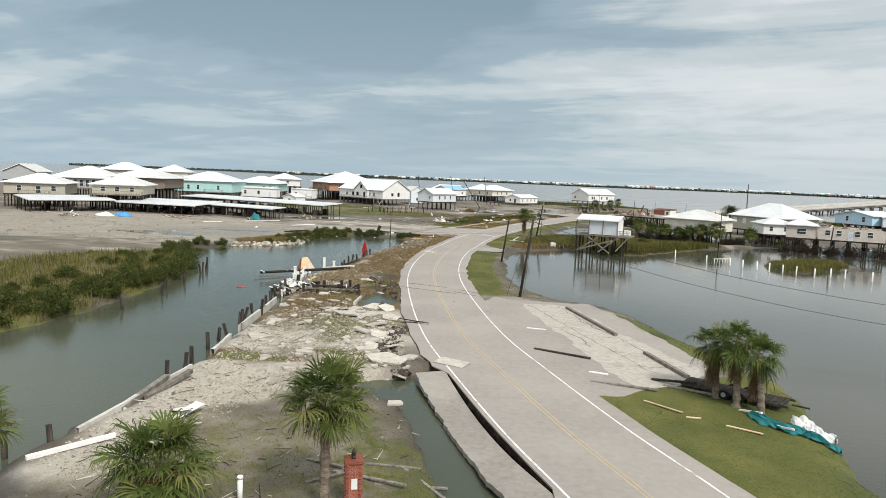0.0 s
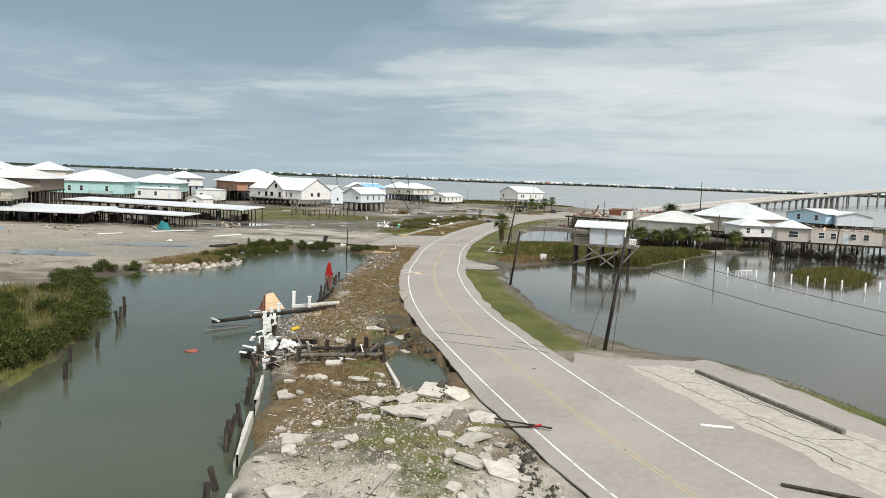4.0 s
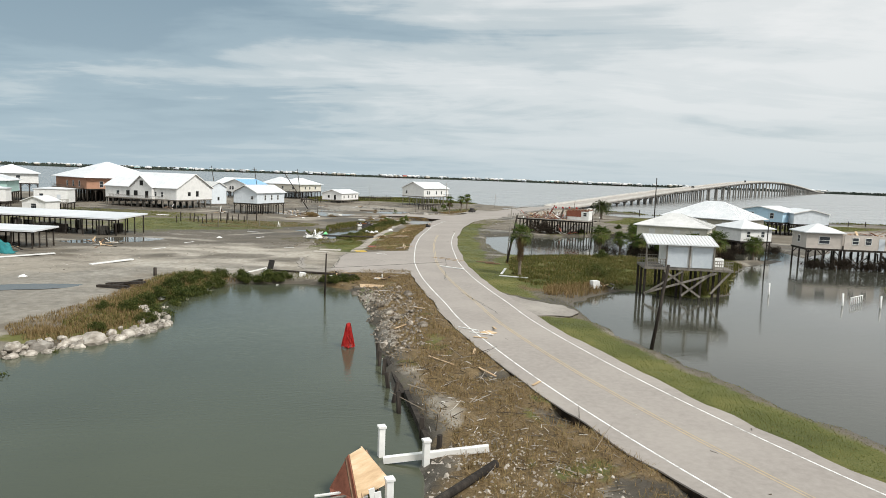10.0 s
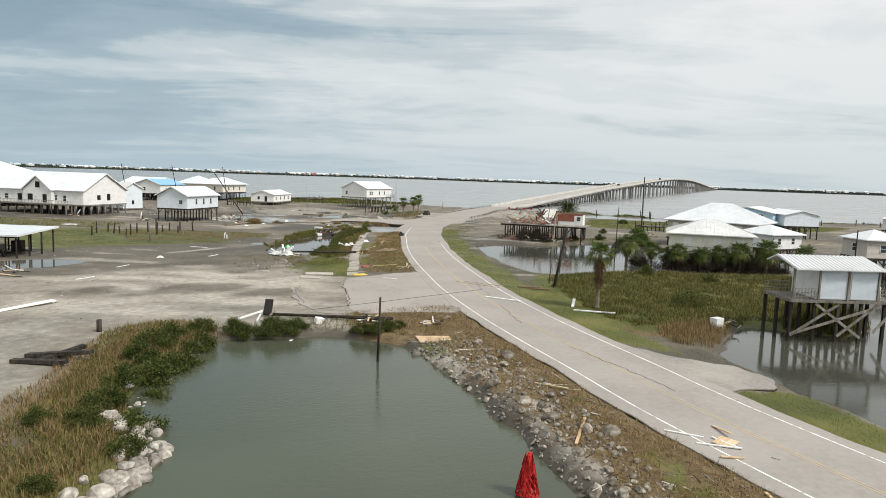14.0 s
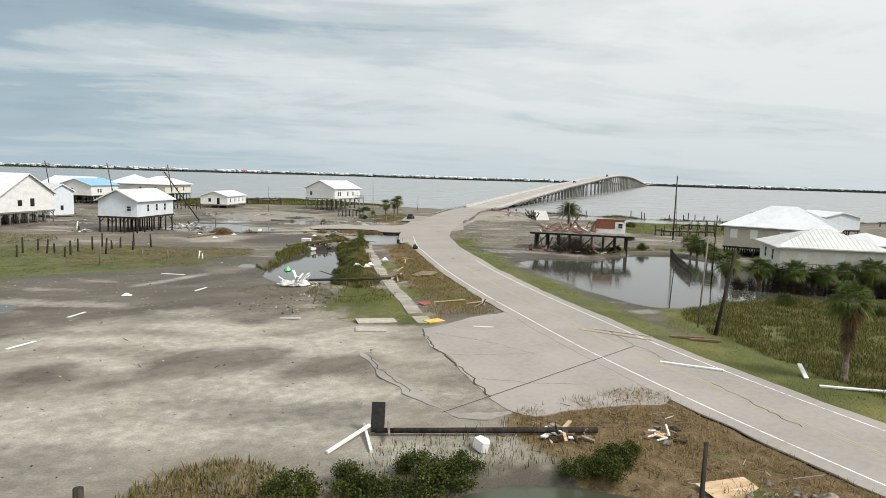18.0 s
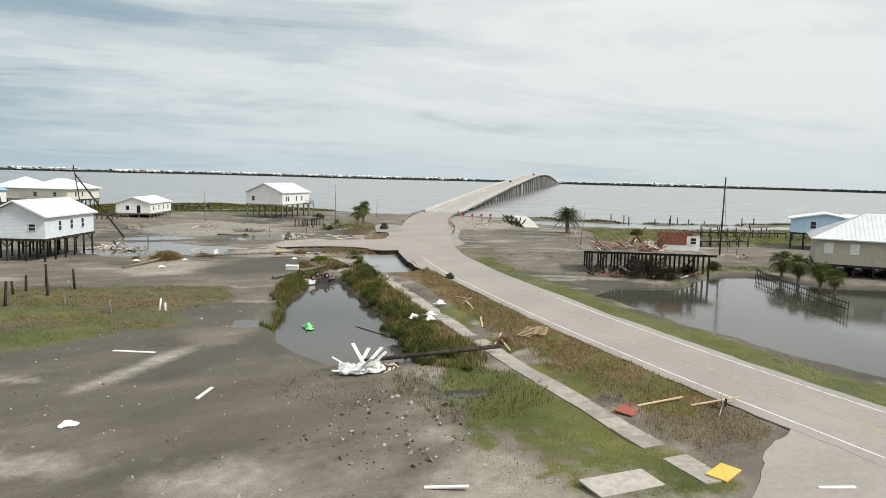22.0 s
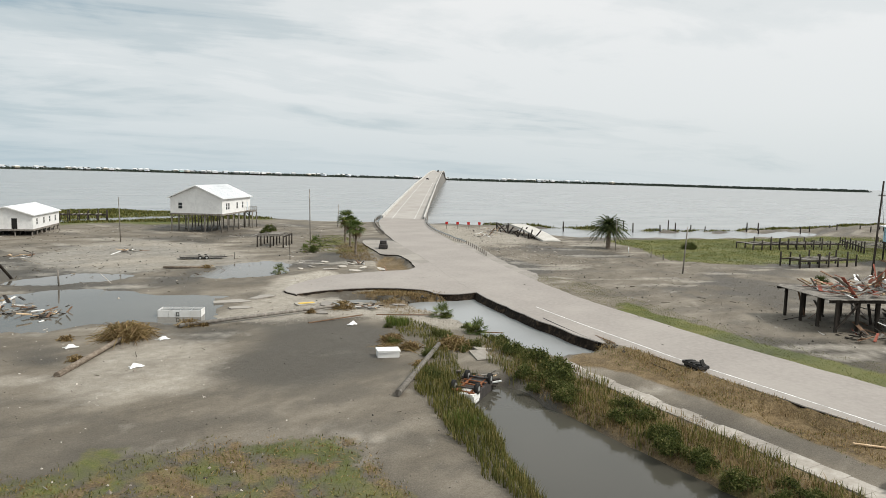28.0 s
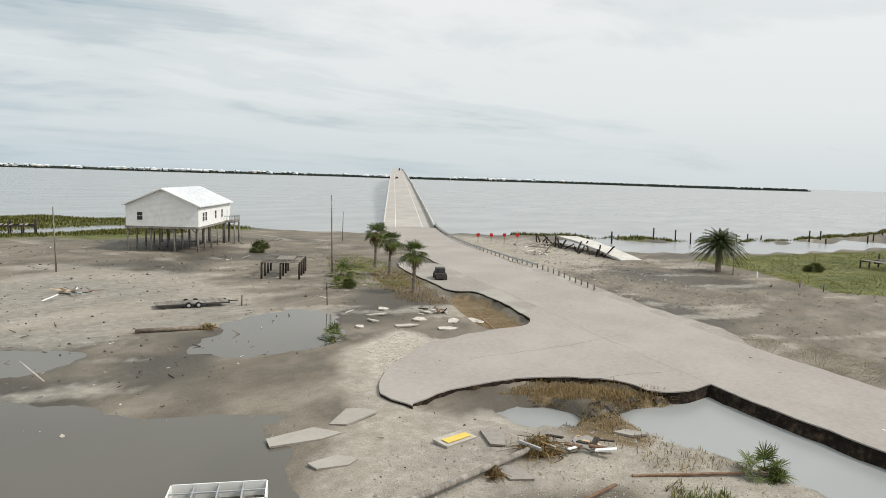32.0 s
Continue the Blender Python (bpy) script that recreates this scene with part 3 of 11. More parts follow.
def grid_mesh(name, xs, ys, height):
    X, Y = np.meshgrid(xs, ys)
    x, y = X.ravel(), Y.ravel()
    z = height(x, y)
    nx, ny = len(xs), len(ys)
    i = (np.arange(ny - 1)[:, None] * nx + np.arange(nx - 1)[None]).ravel()
    f = np.stack([i, i + 1, i + 1 + nx, i + nx], 1).astype(np.int32)
    me = bpy.data.meshes.new(name)
    me.vertices.add(len(x))
    me.vertices.foreach_set("co", np.stack([x, y, z], 1).ravel().astype(np.float32))
    me.loops.add(f.size)
    me.loops.foreach_set("vertex_index", f.ravel())
    me.polygons.add(len(f))
    me.polygons.foreach_set("loop_start", np.arange(0, f.size, 4, dtype=np.int32))
    me.update(calc_edges=True)
    me.polygons.foreach_set("use_smooth", np.ones(len(f), bool))
    return me, x, y, z


GRID_X, GRID_Y = axis(-64, 112, 0.8, -4900, 4900), axis(16, 322, 0.8, -1500, 4900)
ground_me, gx, gy, gz = grid_mesh("ground", GRID_X, GRID_Y, lie_of_land)
ground = tagged(new("ground", ground_me), "grey storm-washed mud and sand with turf and puddles", "ground", kind="structure")

# what covers the ground: turf, pale shell and sand, dead straw, dark wet mud
gd, grun = near_road(gx, gy)
gn, gm, gf = noise2(gx, gy, 14, 11), noise2(gx, gy, 4.0, 12), noise2(gx, gy, 1.5, 13, 3)


def zone(poly, soft=1.5, rag=3.0):
    return step01(inside(gx, gy, poly) + rag * (gm - 0.5), -soft, soft)


# flood streaks: long soft bands across the flats
su, sv = gx * 0.80 - gy * 0.60, gx * 0.60 + gy * 0.80
streak_a = noise2(su / 3.2, sv, 3.4, 21, 4, 0.55)
streak_b = noise2(su / 2.4, sv, 2.2, 22, 4, 0.6)
turf = np.zeros_like(gx)
verge_r = step01(gd, 3.6, 4.2) * (1 - step01(gd + 3 * (gm - 0.5), 7.5, 10))
turf = np.maximum(turf, verge_r * (1 - step01(gy + 4 * (gm - 0.5), 243, 249)) * (1 - step01(gy, 40, 48) * (1 - step01(gy, 74, 80))))
turf = np.maximum(turf, zone([(9, 10), (9, 46), (14, 44.5), (20, 47), (26, 45), (24, 10)], 0.8, 1.5))
turf = np.maximum(turf, zone([(17, 70), (22, 57), (26, 50), (22, 47), (19.5, 52), (17, 66)], 0.7, 1.2))
turf = np.maximum(turf, zone([(14, 150), (20, 165), (30, 176), (45, 174), (52, 166), (58, 152), (40, 136), (33, 128), (28, 139), (20, 139), (15, 141)], 1.5))
turf = np.maximum(turf, zone([(-6.5, 184), (-2, 179), (2, 178.5), (7, 199), (13, 214), (18, 228), (12, 220), (5, 203), (-4, 192)], 1.0, 2.5) * 0.95)
turf = np.maximum(turf, zone([(-36, 257), (-24, 257), (-8, 252), (4, 244), (5, 236), (-4, 231), (-9, 225), (-36, 226)], 2.0, 7.0) * 0.8)
turf = np.maximum(turf, zone([(-60, 250), (-46, 270), (-30, 262), (-20, 268), (-24, 280), (-60, 300), (-70, 270)], 3.0, 8.0) * 0.75)
turf = np.maximum(turf, zone([(-30, 216), (-10, 232), (-8, 248), (-28, 262), (-66, 270), (-74, 236), (-52, 222)], 3.0, 9.0) * 0.8)
turf = np.maximum(turf, zone([(104, 258), (120, 270), (133, 282), (150, 272), (180, 255), (210, 235), (150, 225), (110, 245)], 2.5, 5.0))
turf = np.maximum(turf, zone([(150, 330), (160, 318), (176, 292), (215, 268), (300, 240), (300, 246), (218, 272), (182, 296), (166, 326)], 3.0, 4.0))
turf = np.maximum(turf, zone([(30, 375), (40, 432), (80, 450), (110, 430), (112, 380), (96, 384), (84, 370), (60, 386), (45, 384)], 3.0, 9.0) * 0.9)
turf = np.maximum(turf, zone([(66, 312), (78, 322), (88, 330), (90, 326), (80, 312), (70, 302), (66, 306)], 1.0, 3.0) * 0.9)
turf = np.maximum(turf, zone([(-18, 16), (-14, 36), (-4, 38), (0, 30), (4, 12)], 1.5, 4.0) * 0.62)
turf = np.maximum(turf, zone([(-15, 52), (-8, 52), (-7, 66), (-14, 66)], 1.5, 6.0) * 0.6)
turf = np.maximum(turf, zone([(-46, 40), (-36, 40), (-33, 60), (-32, 78), (-36, 99), (-41, 106), (-52, 104), (-60, 90), (-62, 40)], 1.5, 3.0))
turf = np.maximum(turf, zone([(-38, 124), (-29, 128), (-27, 140), (-22, 152), (-26, 155), (-33, 142), (-34, 131), (-40, 127)], 1.0, 2.5) * 0.8)
turf = np.maximum(turf, zone([(55, 209), (66, 214), (78, 213), (84, 206), (90, 214), (72, 222), (60, 216)], 1.5, 4.0) * 0.9)
turf = turf * (1 - zone([(5, 124), (7.6, 124.2), (10.6, 122.8), (12.8, 125), (13.6, 128.5), (11.6, 132), (9.8, 135), (8.2, 138)], 0.5, 0.6))
straw = step01(-gd, 3.6, 4.2) * (1 - step01(-gd + 3 * (gm - 0.5), 9.5, 12)) * step01(gy, 62, 70) * (1 - step01(gy, 146, 151))
straw = np.maximum(straw, zone([(-10, 148), (-8, 157), (-2, 156.5), (3, 155), (1, 140), (-3, 140), (-7, 145)], 1.0, 2.0))
straw = np.maximum(straw, zone([(-17, 60), (-6, 66), (-5, 100), (-14, 98), (-16, 80)], 1.0, 5.0) * 0.85)
straw = np.maximum(straw, step01(-gd, 3.6, 4.2) * (1 - step01(-gd, 9.2, 10.5)) * step01(gy, 181, 187) * (1 - step01(gy, 236, 241)) * (0.75 + 0.5 * gm))
straw = np.maximum(straw, zone([(7, 211), (14, 224), (21, 238), (26, 240), (23, 230), (16, 215), (11, 205)], 0.8, 2.0) * 0.7)
straw = np.maximum(straw, zone([(12, 140), (15, 150), (20, 150), (22, 142), (17, 137)], 1.0, 2.5) * 0.8)
pale = zone([(-18.5, 28), (-17, 44), (-6, 49), (-3, 46), (-6, 43), (-13, 36), (-15, 28)], 1.0, 4.0)
pale = np.maximum(pale, zone([(-16, 44), (-16, 60), (-12, 68), (-4, 62), (-2, 50)], 1.5, 8.0) * 0.9)
pale = np.maximum(pale, zone([(-14, 70), (-18, 74), (-16.5, 82), (-14.5, 78)], 0.6, 2.0))
pale = np.maximum(pale, zone([(-40, 190), (-12, 193), (-1, 180), (-6, 160), (-16, 155), (-36, 158)], 5.0, 10.0) * (0.42 + 0.46 * step01(streak_a + 0.5 * (streak_b - 0.5), 0.30, 0.66)))
pale = np.maximum(pale, zone([(-18.5, 210.8), (-13, 215.2), (-7.5, 218), (-8.5, 216), (-14, 212.2)], 1.0, 1.5) * 0.75)
pale = np.maximum(pale, zone([(16.4, 270.3), (21.3, 274.7), (27.8, 278.6), (32, 281), (41, 288), (46, 286), (38, 280.6), (34, 277), (35.4, 272), (36, 267), (40, 267), (37, 259.4), (33, 252), (30, 261), (27, 265.5), (22.7, 268.5)], 1.0, 4.0) * 0.6)
pale = np.maximum(pale, zone([(31, 338), (53, 347), (56, 318), (46, 304.5), (32, 304.4), (20, 318)], 3.0, 9.0) * 0.5)
pale = np.maximum(pale, zone([(0, 262), (6, 268), (12, 268), (14, 262), (8, 257), (2, 256)], 2.0, 6.0) * 0.5)
straw = np.maximum(straw, zone([(39.2, 273.4), (43.2, 271.8), (45.2, 268.4), (46.0, 263.8), (43.0, 265.4), (41.6, 267.8), (39.6, 270.6)], 0.5, 1.2) * 0.9)
straw = np.maximum(straw, zone(BREAK, 0.6, 1.2) * 0.8)
straw = np.maximum(straw, zone([(34.6, 268.2), (37, 267.4), (40.6, 266.6), (38, 263), (35, 264)], 0.6, 2.0) * 0.7)
straw = np.maximum(straw, zone([(27.6, 240), (31.4, 240.6), (34.8, 240.4), (33.4, 235), (29, 233)], 0.8, 1.2) * 0.9)
pale = np.maximum(pale, zone([(34, 279), (43, 288), (50, 290), (47, 283), (40, 279)], 1.0, 3.0))
pale = np.maximum(pale, zone([(85, 300), (120, 330), (138, 335), (135, 312), (110, 290)], 3.0, 14.0) * 0.55)
pale = np.maximum(pale, zone([(-70, 120), (-36, 128), (-30, 150), (-34, 172), (-70, 190), (-120, 180), (-120, 130)], 4.0, 26.0) * 0.5)
wet = step01(gn + 0.35 * (gm - 0.5), 0.5, 0.72)
for poly, rag, soft in PONDS:
    wet = np.maximum(wet, step01(inside(gx, gy, poly) + 2.0 * (gm - 0.5), -3.0, -0.3))
wet = np.maximum(wet, zone([(-30, 186), (-6, 192), (2, 200), (-10, 222), (-40, 224), (-60, 200)], 4.0, 10.0) * 0.55)
wet = np.maximum(wet, zone([(-22, 165), (-8, 170), (-6, 180), (-18, 186), (-34, 182)], 3.0, 16.0) * 0.55)
wet = np.maximum(wet, zone([(28, 174), (16, 150), (11, 138), (12, 132), (20, 140), (30, 160), (40, 172)], 1.0, 2.0) * 0.2)
flat = (1 - step01(np.abs(gd), 0, 9)) 
wet = np.maximum(wet * (0.55 + 0.75 * streak_a), 0.5 * step01(streak_b, 0.54, 0.70) * (1 - pale) * (1 - flat))
pale = np.maximum(pale, 0.5 * step01(streak_a, 0.60, 0.74) * (1 - turf) * (1 - straw) * (1 - flat))
patchy = step01(noise2(gx, gy, 2.2, 23, 4, 0.6), 0.34, 0.56)
turf = turf * np.where((np.abs(gd) < 12) | ((gx < 5) & (gx > -40) & (gy > 224) & (gy < 260)) | ((gx < -20) & (gx > -42) & (gy > 122) & (gy < 158)) | (gx > 100) | (gy > 372) | ((gx > 0) & (gx < 10) & (gy > 178) & (gy < 206)) | ((gy < 75) & (gx > 6)) | ((gx > 12) & (gy > 128) & (gy < 182)), 0.85 + 0.15 * patchy, 0.22 + 0.5 * patchy)
straw = np.maximum(straw, np.where((np.abs(gd) < 12) | (gx > 100) | (gy > 372), 0.3, 0.75) * turf * step01(noise2(gx, gy, 3.5, 24), 0.5, 0.62))
lane = step01(-gd, 3.6, 4.2) * (1 - step01(-gd, 11, 14)) * step01(gy, 64, 70) * (1 - step01(gy, 146, 151))
turf = np.maximum(turf, 0.7 * lane * step01(noise2(gx, gy, 3.2, 26, 4, 0.6), 0.55, 0.64))
pale = np.maximum(pale, 0.8 * lane * step01(noise2(gx, gy, 4.0, 27, 4, 0.6), 0.58, 0.66) * step01(-gd, 7.0, 9.0))
for pit in PITS:
    hollow = step01(inside(gx, gy, pit) + 0.5 * (gm - 0.5), -0.5, 0.2)
    straw, turf, wet = straw * (1 - hollow), turf * (1 - hollow), np.maximum(wet, hollow)
mixed = step01(noise2(gx, gy, 2.6, 25, 4, 0.6), 0.46, 0.58) * step01(gy, 181, 187) * (1 - step01(gy, 214, 222)) * step01(-gd, 3.6, 4.2) * (1 - step01(-gd, 12, 16))
turf = np.maximum(turf, 0.8 * mixed)
soil = 0.8 * step01(-gd, 3.8, 4.4) * (1 - step01(-gd + 2.5 * (gm - 0.5), 5.2, 7.0)) * step01(gy, 26, 34) * (1 - step01(gy, 50, 56))
wet = np.maximum(wet, soil)
pale = pale * (1 - 0.9 * soil)
bare = step01(gy, 30, 36) * (1 - step01(gy, 64, 70)) * (gx < 2) * (gx > -22)
band = noise2(gx / 4.5, gy + 0.12 * gx, 2.4, 28, 4, 0.6)
spread = bare * step01(gy, 40, 44)
pale = np.where(spread > 0.5, np.maximum(0.15, 0.98 * step01(band, 0.42, 0.54)) * (1 - 0.9 * soil), pale)
straw = np.maximum(straw, 0.8 * spread * (1 - step01(band, 0.36, 0.46)) * (1 - soil))
turf = np.maximum(turf, 0.75 * spread * (1 - step01(band, 0.30, 0.42)) * (1 - soil) * (gx > -16.5))
wet = np.maximum(wet, zone([(-66, 148), (-42, 162), (-33, 150), (-38, 132), (-48, 136), (-60, 138)], 3.0, 8.0) * 0.9)
wet = np.maximum(wet, zone([(-8.4, 143.5), (-4.6, 144.2), (-2.2, 142.6), (-3.4, 136), (-4.6, 129.5), (-6.8, 121), (-9.4, 115), (-12.2, 114), (-11.4, 120), (-9.2, 133)], 0.6, 1.0) * 0.8)
straw = np.maximum(straw, zone([(-36, 127), (-33, 136), (-31, 143), (-28, 150), (-24, 156), (-21, 157.5), (-26, 159), (-31, 152), (-35, 141), (-40, 129)], 1.0, 2.5) * 0.45)
pale = np.maximum(pale, 0.95 * zone([(-9.4, 115.2), (-7.4, 121), (-5.0, 129.5), (-6.4, 133), (-8.2, 127), (-10.4, 119)], 0.5, 2.5))
wet = np.maximum(wet, zone([(-36, 258), (-8, 254), (5, 244), (4, 228), (-6, 220), (-36, 222)], 3.0, 8.0) * 0.75)
FLAT_GRASS = ([(-26, 254), (-8.9, 250.8), (-1.6, 246.4), (1.3, 247.6), (7.0, 241.4), (2.6, 234.5), (-2.9, 231.4), (-6.3, 231.6), (-7.0, 234.8), (-11.8, 239.8), (-24, 246)],
              [(-22, 240), (-12.8, 236.4), (-8.0, 235.1), (-8.9, 231.4), (-6.0, 226.4), (-7.4, 224.0), (-9.9, 227.0), (-14.1, 230.6), (-22, 233)])
for patch_ in FLAT_GRASS:
    beaten = zone(patch_, 0.8, 3.5)
    tuft = noise2(gx, gy, 1.8, 29, 4, 0.6)
    turf = np.maximum(turf * (1 - 0.6 * beaten), 0.62 * beaten * step01(tuft, 0.44, 0.58))
    straw = np.maximum(straw, 0.85 * beaten * step01(1 - tuft, 0.42, 0.56))
sodden = zone([(20.8, 266.4), (27.3, 265), (27.8, 258.8), (25.7, 253.7), (17.2, 249), (11, 250), (8.6, 256.4), (14.7, 261.5)], 2.0, 3.0)
wet, pale = np.maximum(wet, 0.9 * sodden), pale * (1 - 0.8 * sodden)
for spot in ([(-26, 174), (-20, 179), (-14, 178), (-13, 175.5), (-19, 173.5)], [(-16, 170), (-12, 174), (-7.5, 172.5), (-10, 168.5)], [(-33, 175), (-30, 181), (-27, 179), (-28.5, 175)], [(-12, 186), (-6, 190), (-9, 194), (-15, 191)]):
    damp = step01(inside(gx, gy, spot) + 3.0 * (gm - 0.5) + 2.0 * (gf - 0.5), -1.2, 0.8)
    wet, pale = np.maximum(wet, 0.5 * damp), pale * (1 - 0.7 * damp)
cover = ground_me.color_attributes.new("cover", "FLOAT_COLOR", "POINT")
cover.data.foreach_set("color", np.stack([np.clip(v, 0, 1) for v in (turf, straw, pale, wet)], 1).ravel().astype(np.float32))

gmat = bpy.data.materials.new("ground")
gmat.use_nodes = True
gt = gmat.node_tree
gb = gt.nodes["Principled BSDF"]
g_at = gt.nodes.new("ShaderNodeAttribute")
g_at.attribute_name = "cover"
g_sp = gt.nodes.new("ShaderNodeSeparateColor")
gt.links.new(g_at.outputs["Color"], g_sp.inputs[0])
g_co = gt.nodes.new("ShaderNodeNewGeometry").outputs["Position"]


def g_noise(scale, detail=5.0, rough=0.6, stretch=(1, 1, 1)):
    mp = node(gt, "ShaderNodeMapping", Scale=stretch, Rotation=(0, 0, radians(37)))
    gt.links.new(g_co, mp.inputs[0])
    n = node(gt, "ShaderNodeTexNoise", Scale=scale, Detail=detail, Roughness=rough)
    gt.links.new(mp.outputs[0], n.inputs["Vector"])
    return n.outputs[0]


n_fine, n_mid, n_big, n_streak = g_noise(9.0, 8.0, 0.7), g_noise(1.3, 6.0), g_noise(0.16, 5.0), g_noise(0.22, 7.0, 0.62, (0.45, 1.2, 1))


def sharpen(mask, n, width=0.16):
    """Breaks up a soft mask along the grain of a noise."""
    a = math_(gt, "ADD", mask, math_(gt, "MULTIPLY", math_(gt, "SUBTRACT", n, 0.5), 0.9))
    return ramp(gt, a, [(0.5 - width, (0, 0, 0)), (0.5 + width, (1, 1, 1))])


mud = ramp(gt, math_(gt, "ADD", math_(gt, "MULTIPLY", n_fine, 0.35), math_(gt, "MULTIPLY", n_streak, 0.65)), [(0.32, (0.090, 0.076, 0.057)), (0.5, (0.168, 0.145, 0.113)), (0.68, (0.276, 0.244, 0.196))])
dark = ramp(gt, math_(gt, "ADD", math_(gt, "MULTIPLY", n_fine, 0.4), math_(gt, "MULTIPLY", n_mid, 0.6)), [(0.35, (0.040, 0.034, 0.026)), (0.65, (0.092, 0.080, 0.062))])
shell = ramp(gt, math_(gt, "ADD", math_(gt, "MULTIPLY", n_fine, 0.6), math_(gt, "MULTIPLY", n_mid, 0.4)), [(0.30, (0.25, 0.222, 0.178)), (0.52, (0.405, 0.37, 0.312)), (0.70, (0.56, 0.525, 0.465))])
green = ramp(gt, math_(gt, "ADD", math_(gt, "MULTIPLY", n_fine, 0.45), math_(gt, "MULTIPLY", n_big, 0.55)), [(0.34, (0.046, 0.054, 0.014)), (0.48, (0.088, 0.098, 0.025)), (0.60, (0.15, 0.142, 0.043)), (0.72, (0.22, 0.185, 0.085))])
dead = ramp(gt, math_(gt, "ADD", math_(gt, "MULTIPLY", n_fine, 0.6), math_(gt, "MULTIPLY", n_mid, 0.4)), [(0.32, (0.042, 0.028, 0.013)), (0.5, (0.135, 0.094, 0.046)), (0.68, (0.27, 0.20, 0.112))])
g_col = mix_(gt, sharpen(g_at.outputs["Alpha"], n_mid, 0.5), mud, dark)
g_col = mix_(gt, sharpen(g_sp.outputs[2], math_(gt, "ADD", math_(gt, "MULTIPLY", n_mid, 0.5), math_(gt, "MULTIPLY", n_streak, 0.5)), 0.42), g_col, shell)
g_col = mix_(gt, sharpen(g_sp.outputs[1], n_mid, 0.18), g_col, dead)
g_col = mix_(gt, sharpen(g_sp.outputs[0], n_mid, 0.18), g_col, green)
gt.links.new(g_col, gb.inputs["Base Color"])
g_rough = math_(gt, "SUBTRACT", 0.88, math_(gt, "MULTIPLY", g_at.outputs["Alpha"], 0.34))
gt.links.new(g_rough, gb.inputs["Roughness"])
gb.inputs["Specular IOR Level"].default_value = 0.25
g_bp = node(gt, "ShaderNodeBump", Strength=0.8, Distance=0.15)
gt.links.new(math_(gt, "ADD", math_(gt, "MULTIPLY", n_fine, 0.5), math_(gt, "MULTIPLY", n_mid, 0.5)), g_bp.inputs["Height"])
gt.links.new(g_bp.outputs[0], gb.inputs["Normal"])
ground_me.materials.append(gmat)

GRID_Z = gz.reshape(len(GRID_Y), len(GRID_X))


def lands(x, y):
    """Heights of the ground, read off its sheet."""
    x, y = np.asarray(x, float), np.asarray(y, float)
    i = np.clip(np.searchsorted(GRID_X, x) - 1, 0, len(GRID_X) - 2)
    j = np.clip(np.searchsorted(GRID_Y, y) - 1, 0, len(GRID_Y) - 2)
    u = (x - GRID_X[i]) / (GRID_X[i + 1] - GRID_X[i])
    v = (y - GRID_Y[j]) / (GRID_Y[j + 1] - GRID_Y[j])
    return (GRID_Z[j, i] * (1 - u) + GRID_Z[j, i + 1] * u) * (1 - v) + (GRID_Z[j + 1, i] * (1 - u) + GRID_Z[j + 1, i + 1] * u) * v


def land(x, y):
    return float(lands([x], [y])[0])


# ---- helpers for things ----
def bm_box(bm, lo, hi, m=None):
    v = [bm.verts.new((x, y, z)) for z in (lo[2], hi[2]) for y in (lo[1], hi[1]) for x in (lo[0], hi[0])]
    for f in ((0, 2, 3, 1), (4, 5, 7, 6), (0, 1, 5, 4), (2, 6, 7, 3), (0, 4, 6, 2), (1, 3, 7, 5)):
        bm.faces.new([v[i] for i in f])
    if m is not None:
        bmesh.ops.transform(bm, matrix=m, verts=v)
    return v


def bm_tube(bm, a, b, r0, r1=None, sides_=8, caps=True):
    """A tapered round bar from a to b."""
    a, b = Vector(a), Vector(b)
    r1 = r0 if r1 is None else r1
    q = (b - a).to_track_quat("Z", "Y")
    rings = []
    for p, r in ((a, r0), (b, r1)):
        rings.append([bm.verts.new(p + q @ Vector((r * math.cos(2 * math.pi * k / sides_), r * math.sin(2 * math.pi * k / sides_), 0))) for k in range(sides_)])
    for k in range(sides_):
        f = bm.faces.new((rings[0][k], rings[0][(k + 1) % sides_], rings[1][(k + 1) % sides_], rings[1][k]))
        f.smooth = True
    if caps:
        bm.faces.new(list(reversed(rings[0])))
        bm.faces.new(rings[1])


def bm_beam(bm, a, b, w, h):
    """A squared bar from a to b, w wide and h high."""
    a, b = Vector(a), Vector(b)
    d = b - a
    x = d.normalized()
    up = Vector((0, 0, 1)) if abs(x.z) < 0.95 else Vector((0, 1, 0))
    y = up.cross(x).normalized()
    z = x.cross(y)
    m = Matrix((x, y, z)).transposed().to_4x4()
    m.translation = a
    bm_box(bm, (0, -w / 2, -h / 2), (d.length, w / 2, h / 2), m)


def part(name, bm, material, parent=None, label=""):
    me = bpy.data.meshes.new(name)
    bm.normal_update()
    bm.to_mesh(me)
    bm.free()
    me.materials.append(M[material] if isinstance(material, str) else material)
    ob = new(name, me)
    if parent is not None:
        ob.parent = parent
    if label:
        ob["label"] = label
    return ob


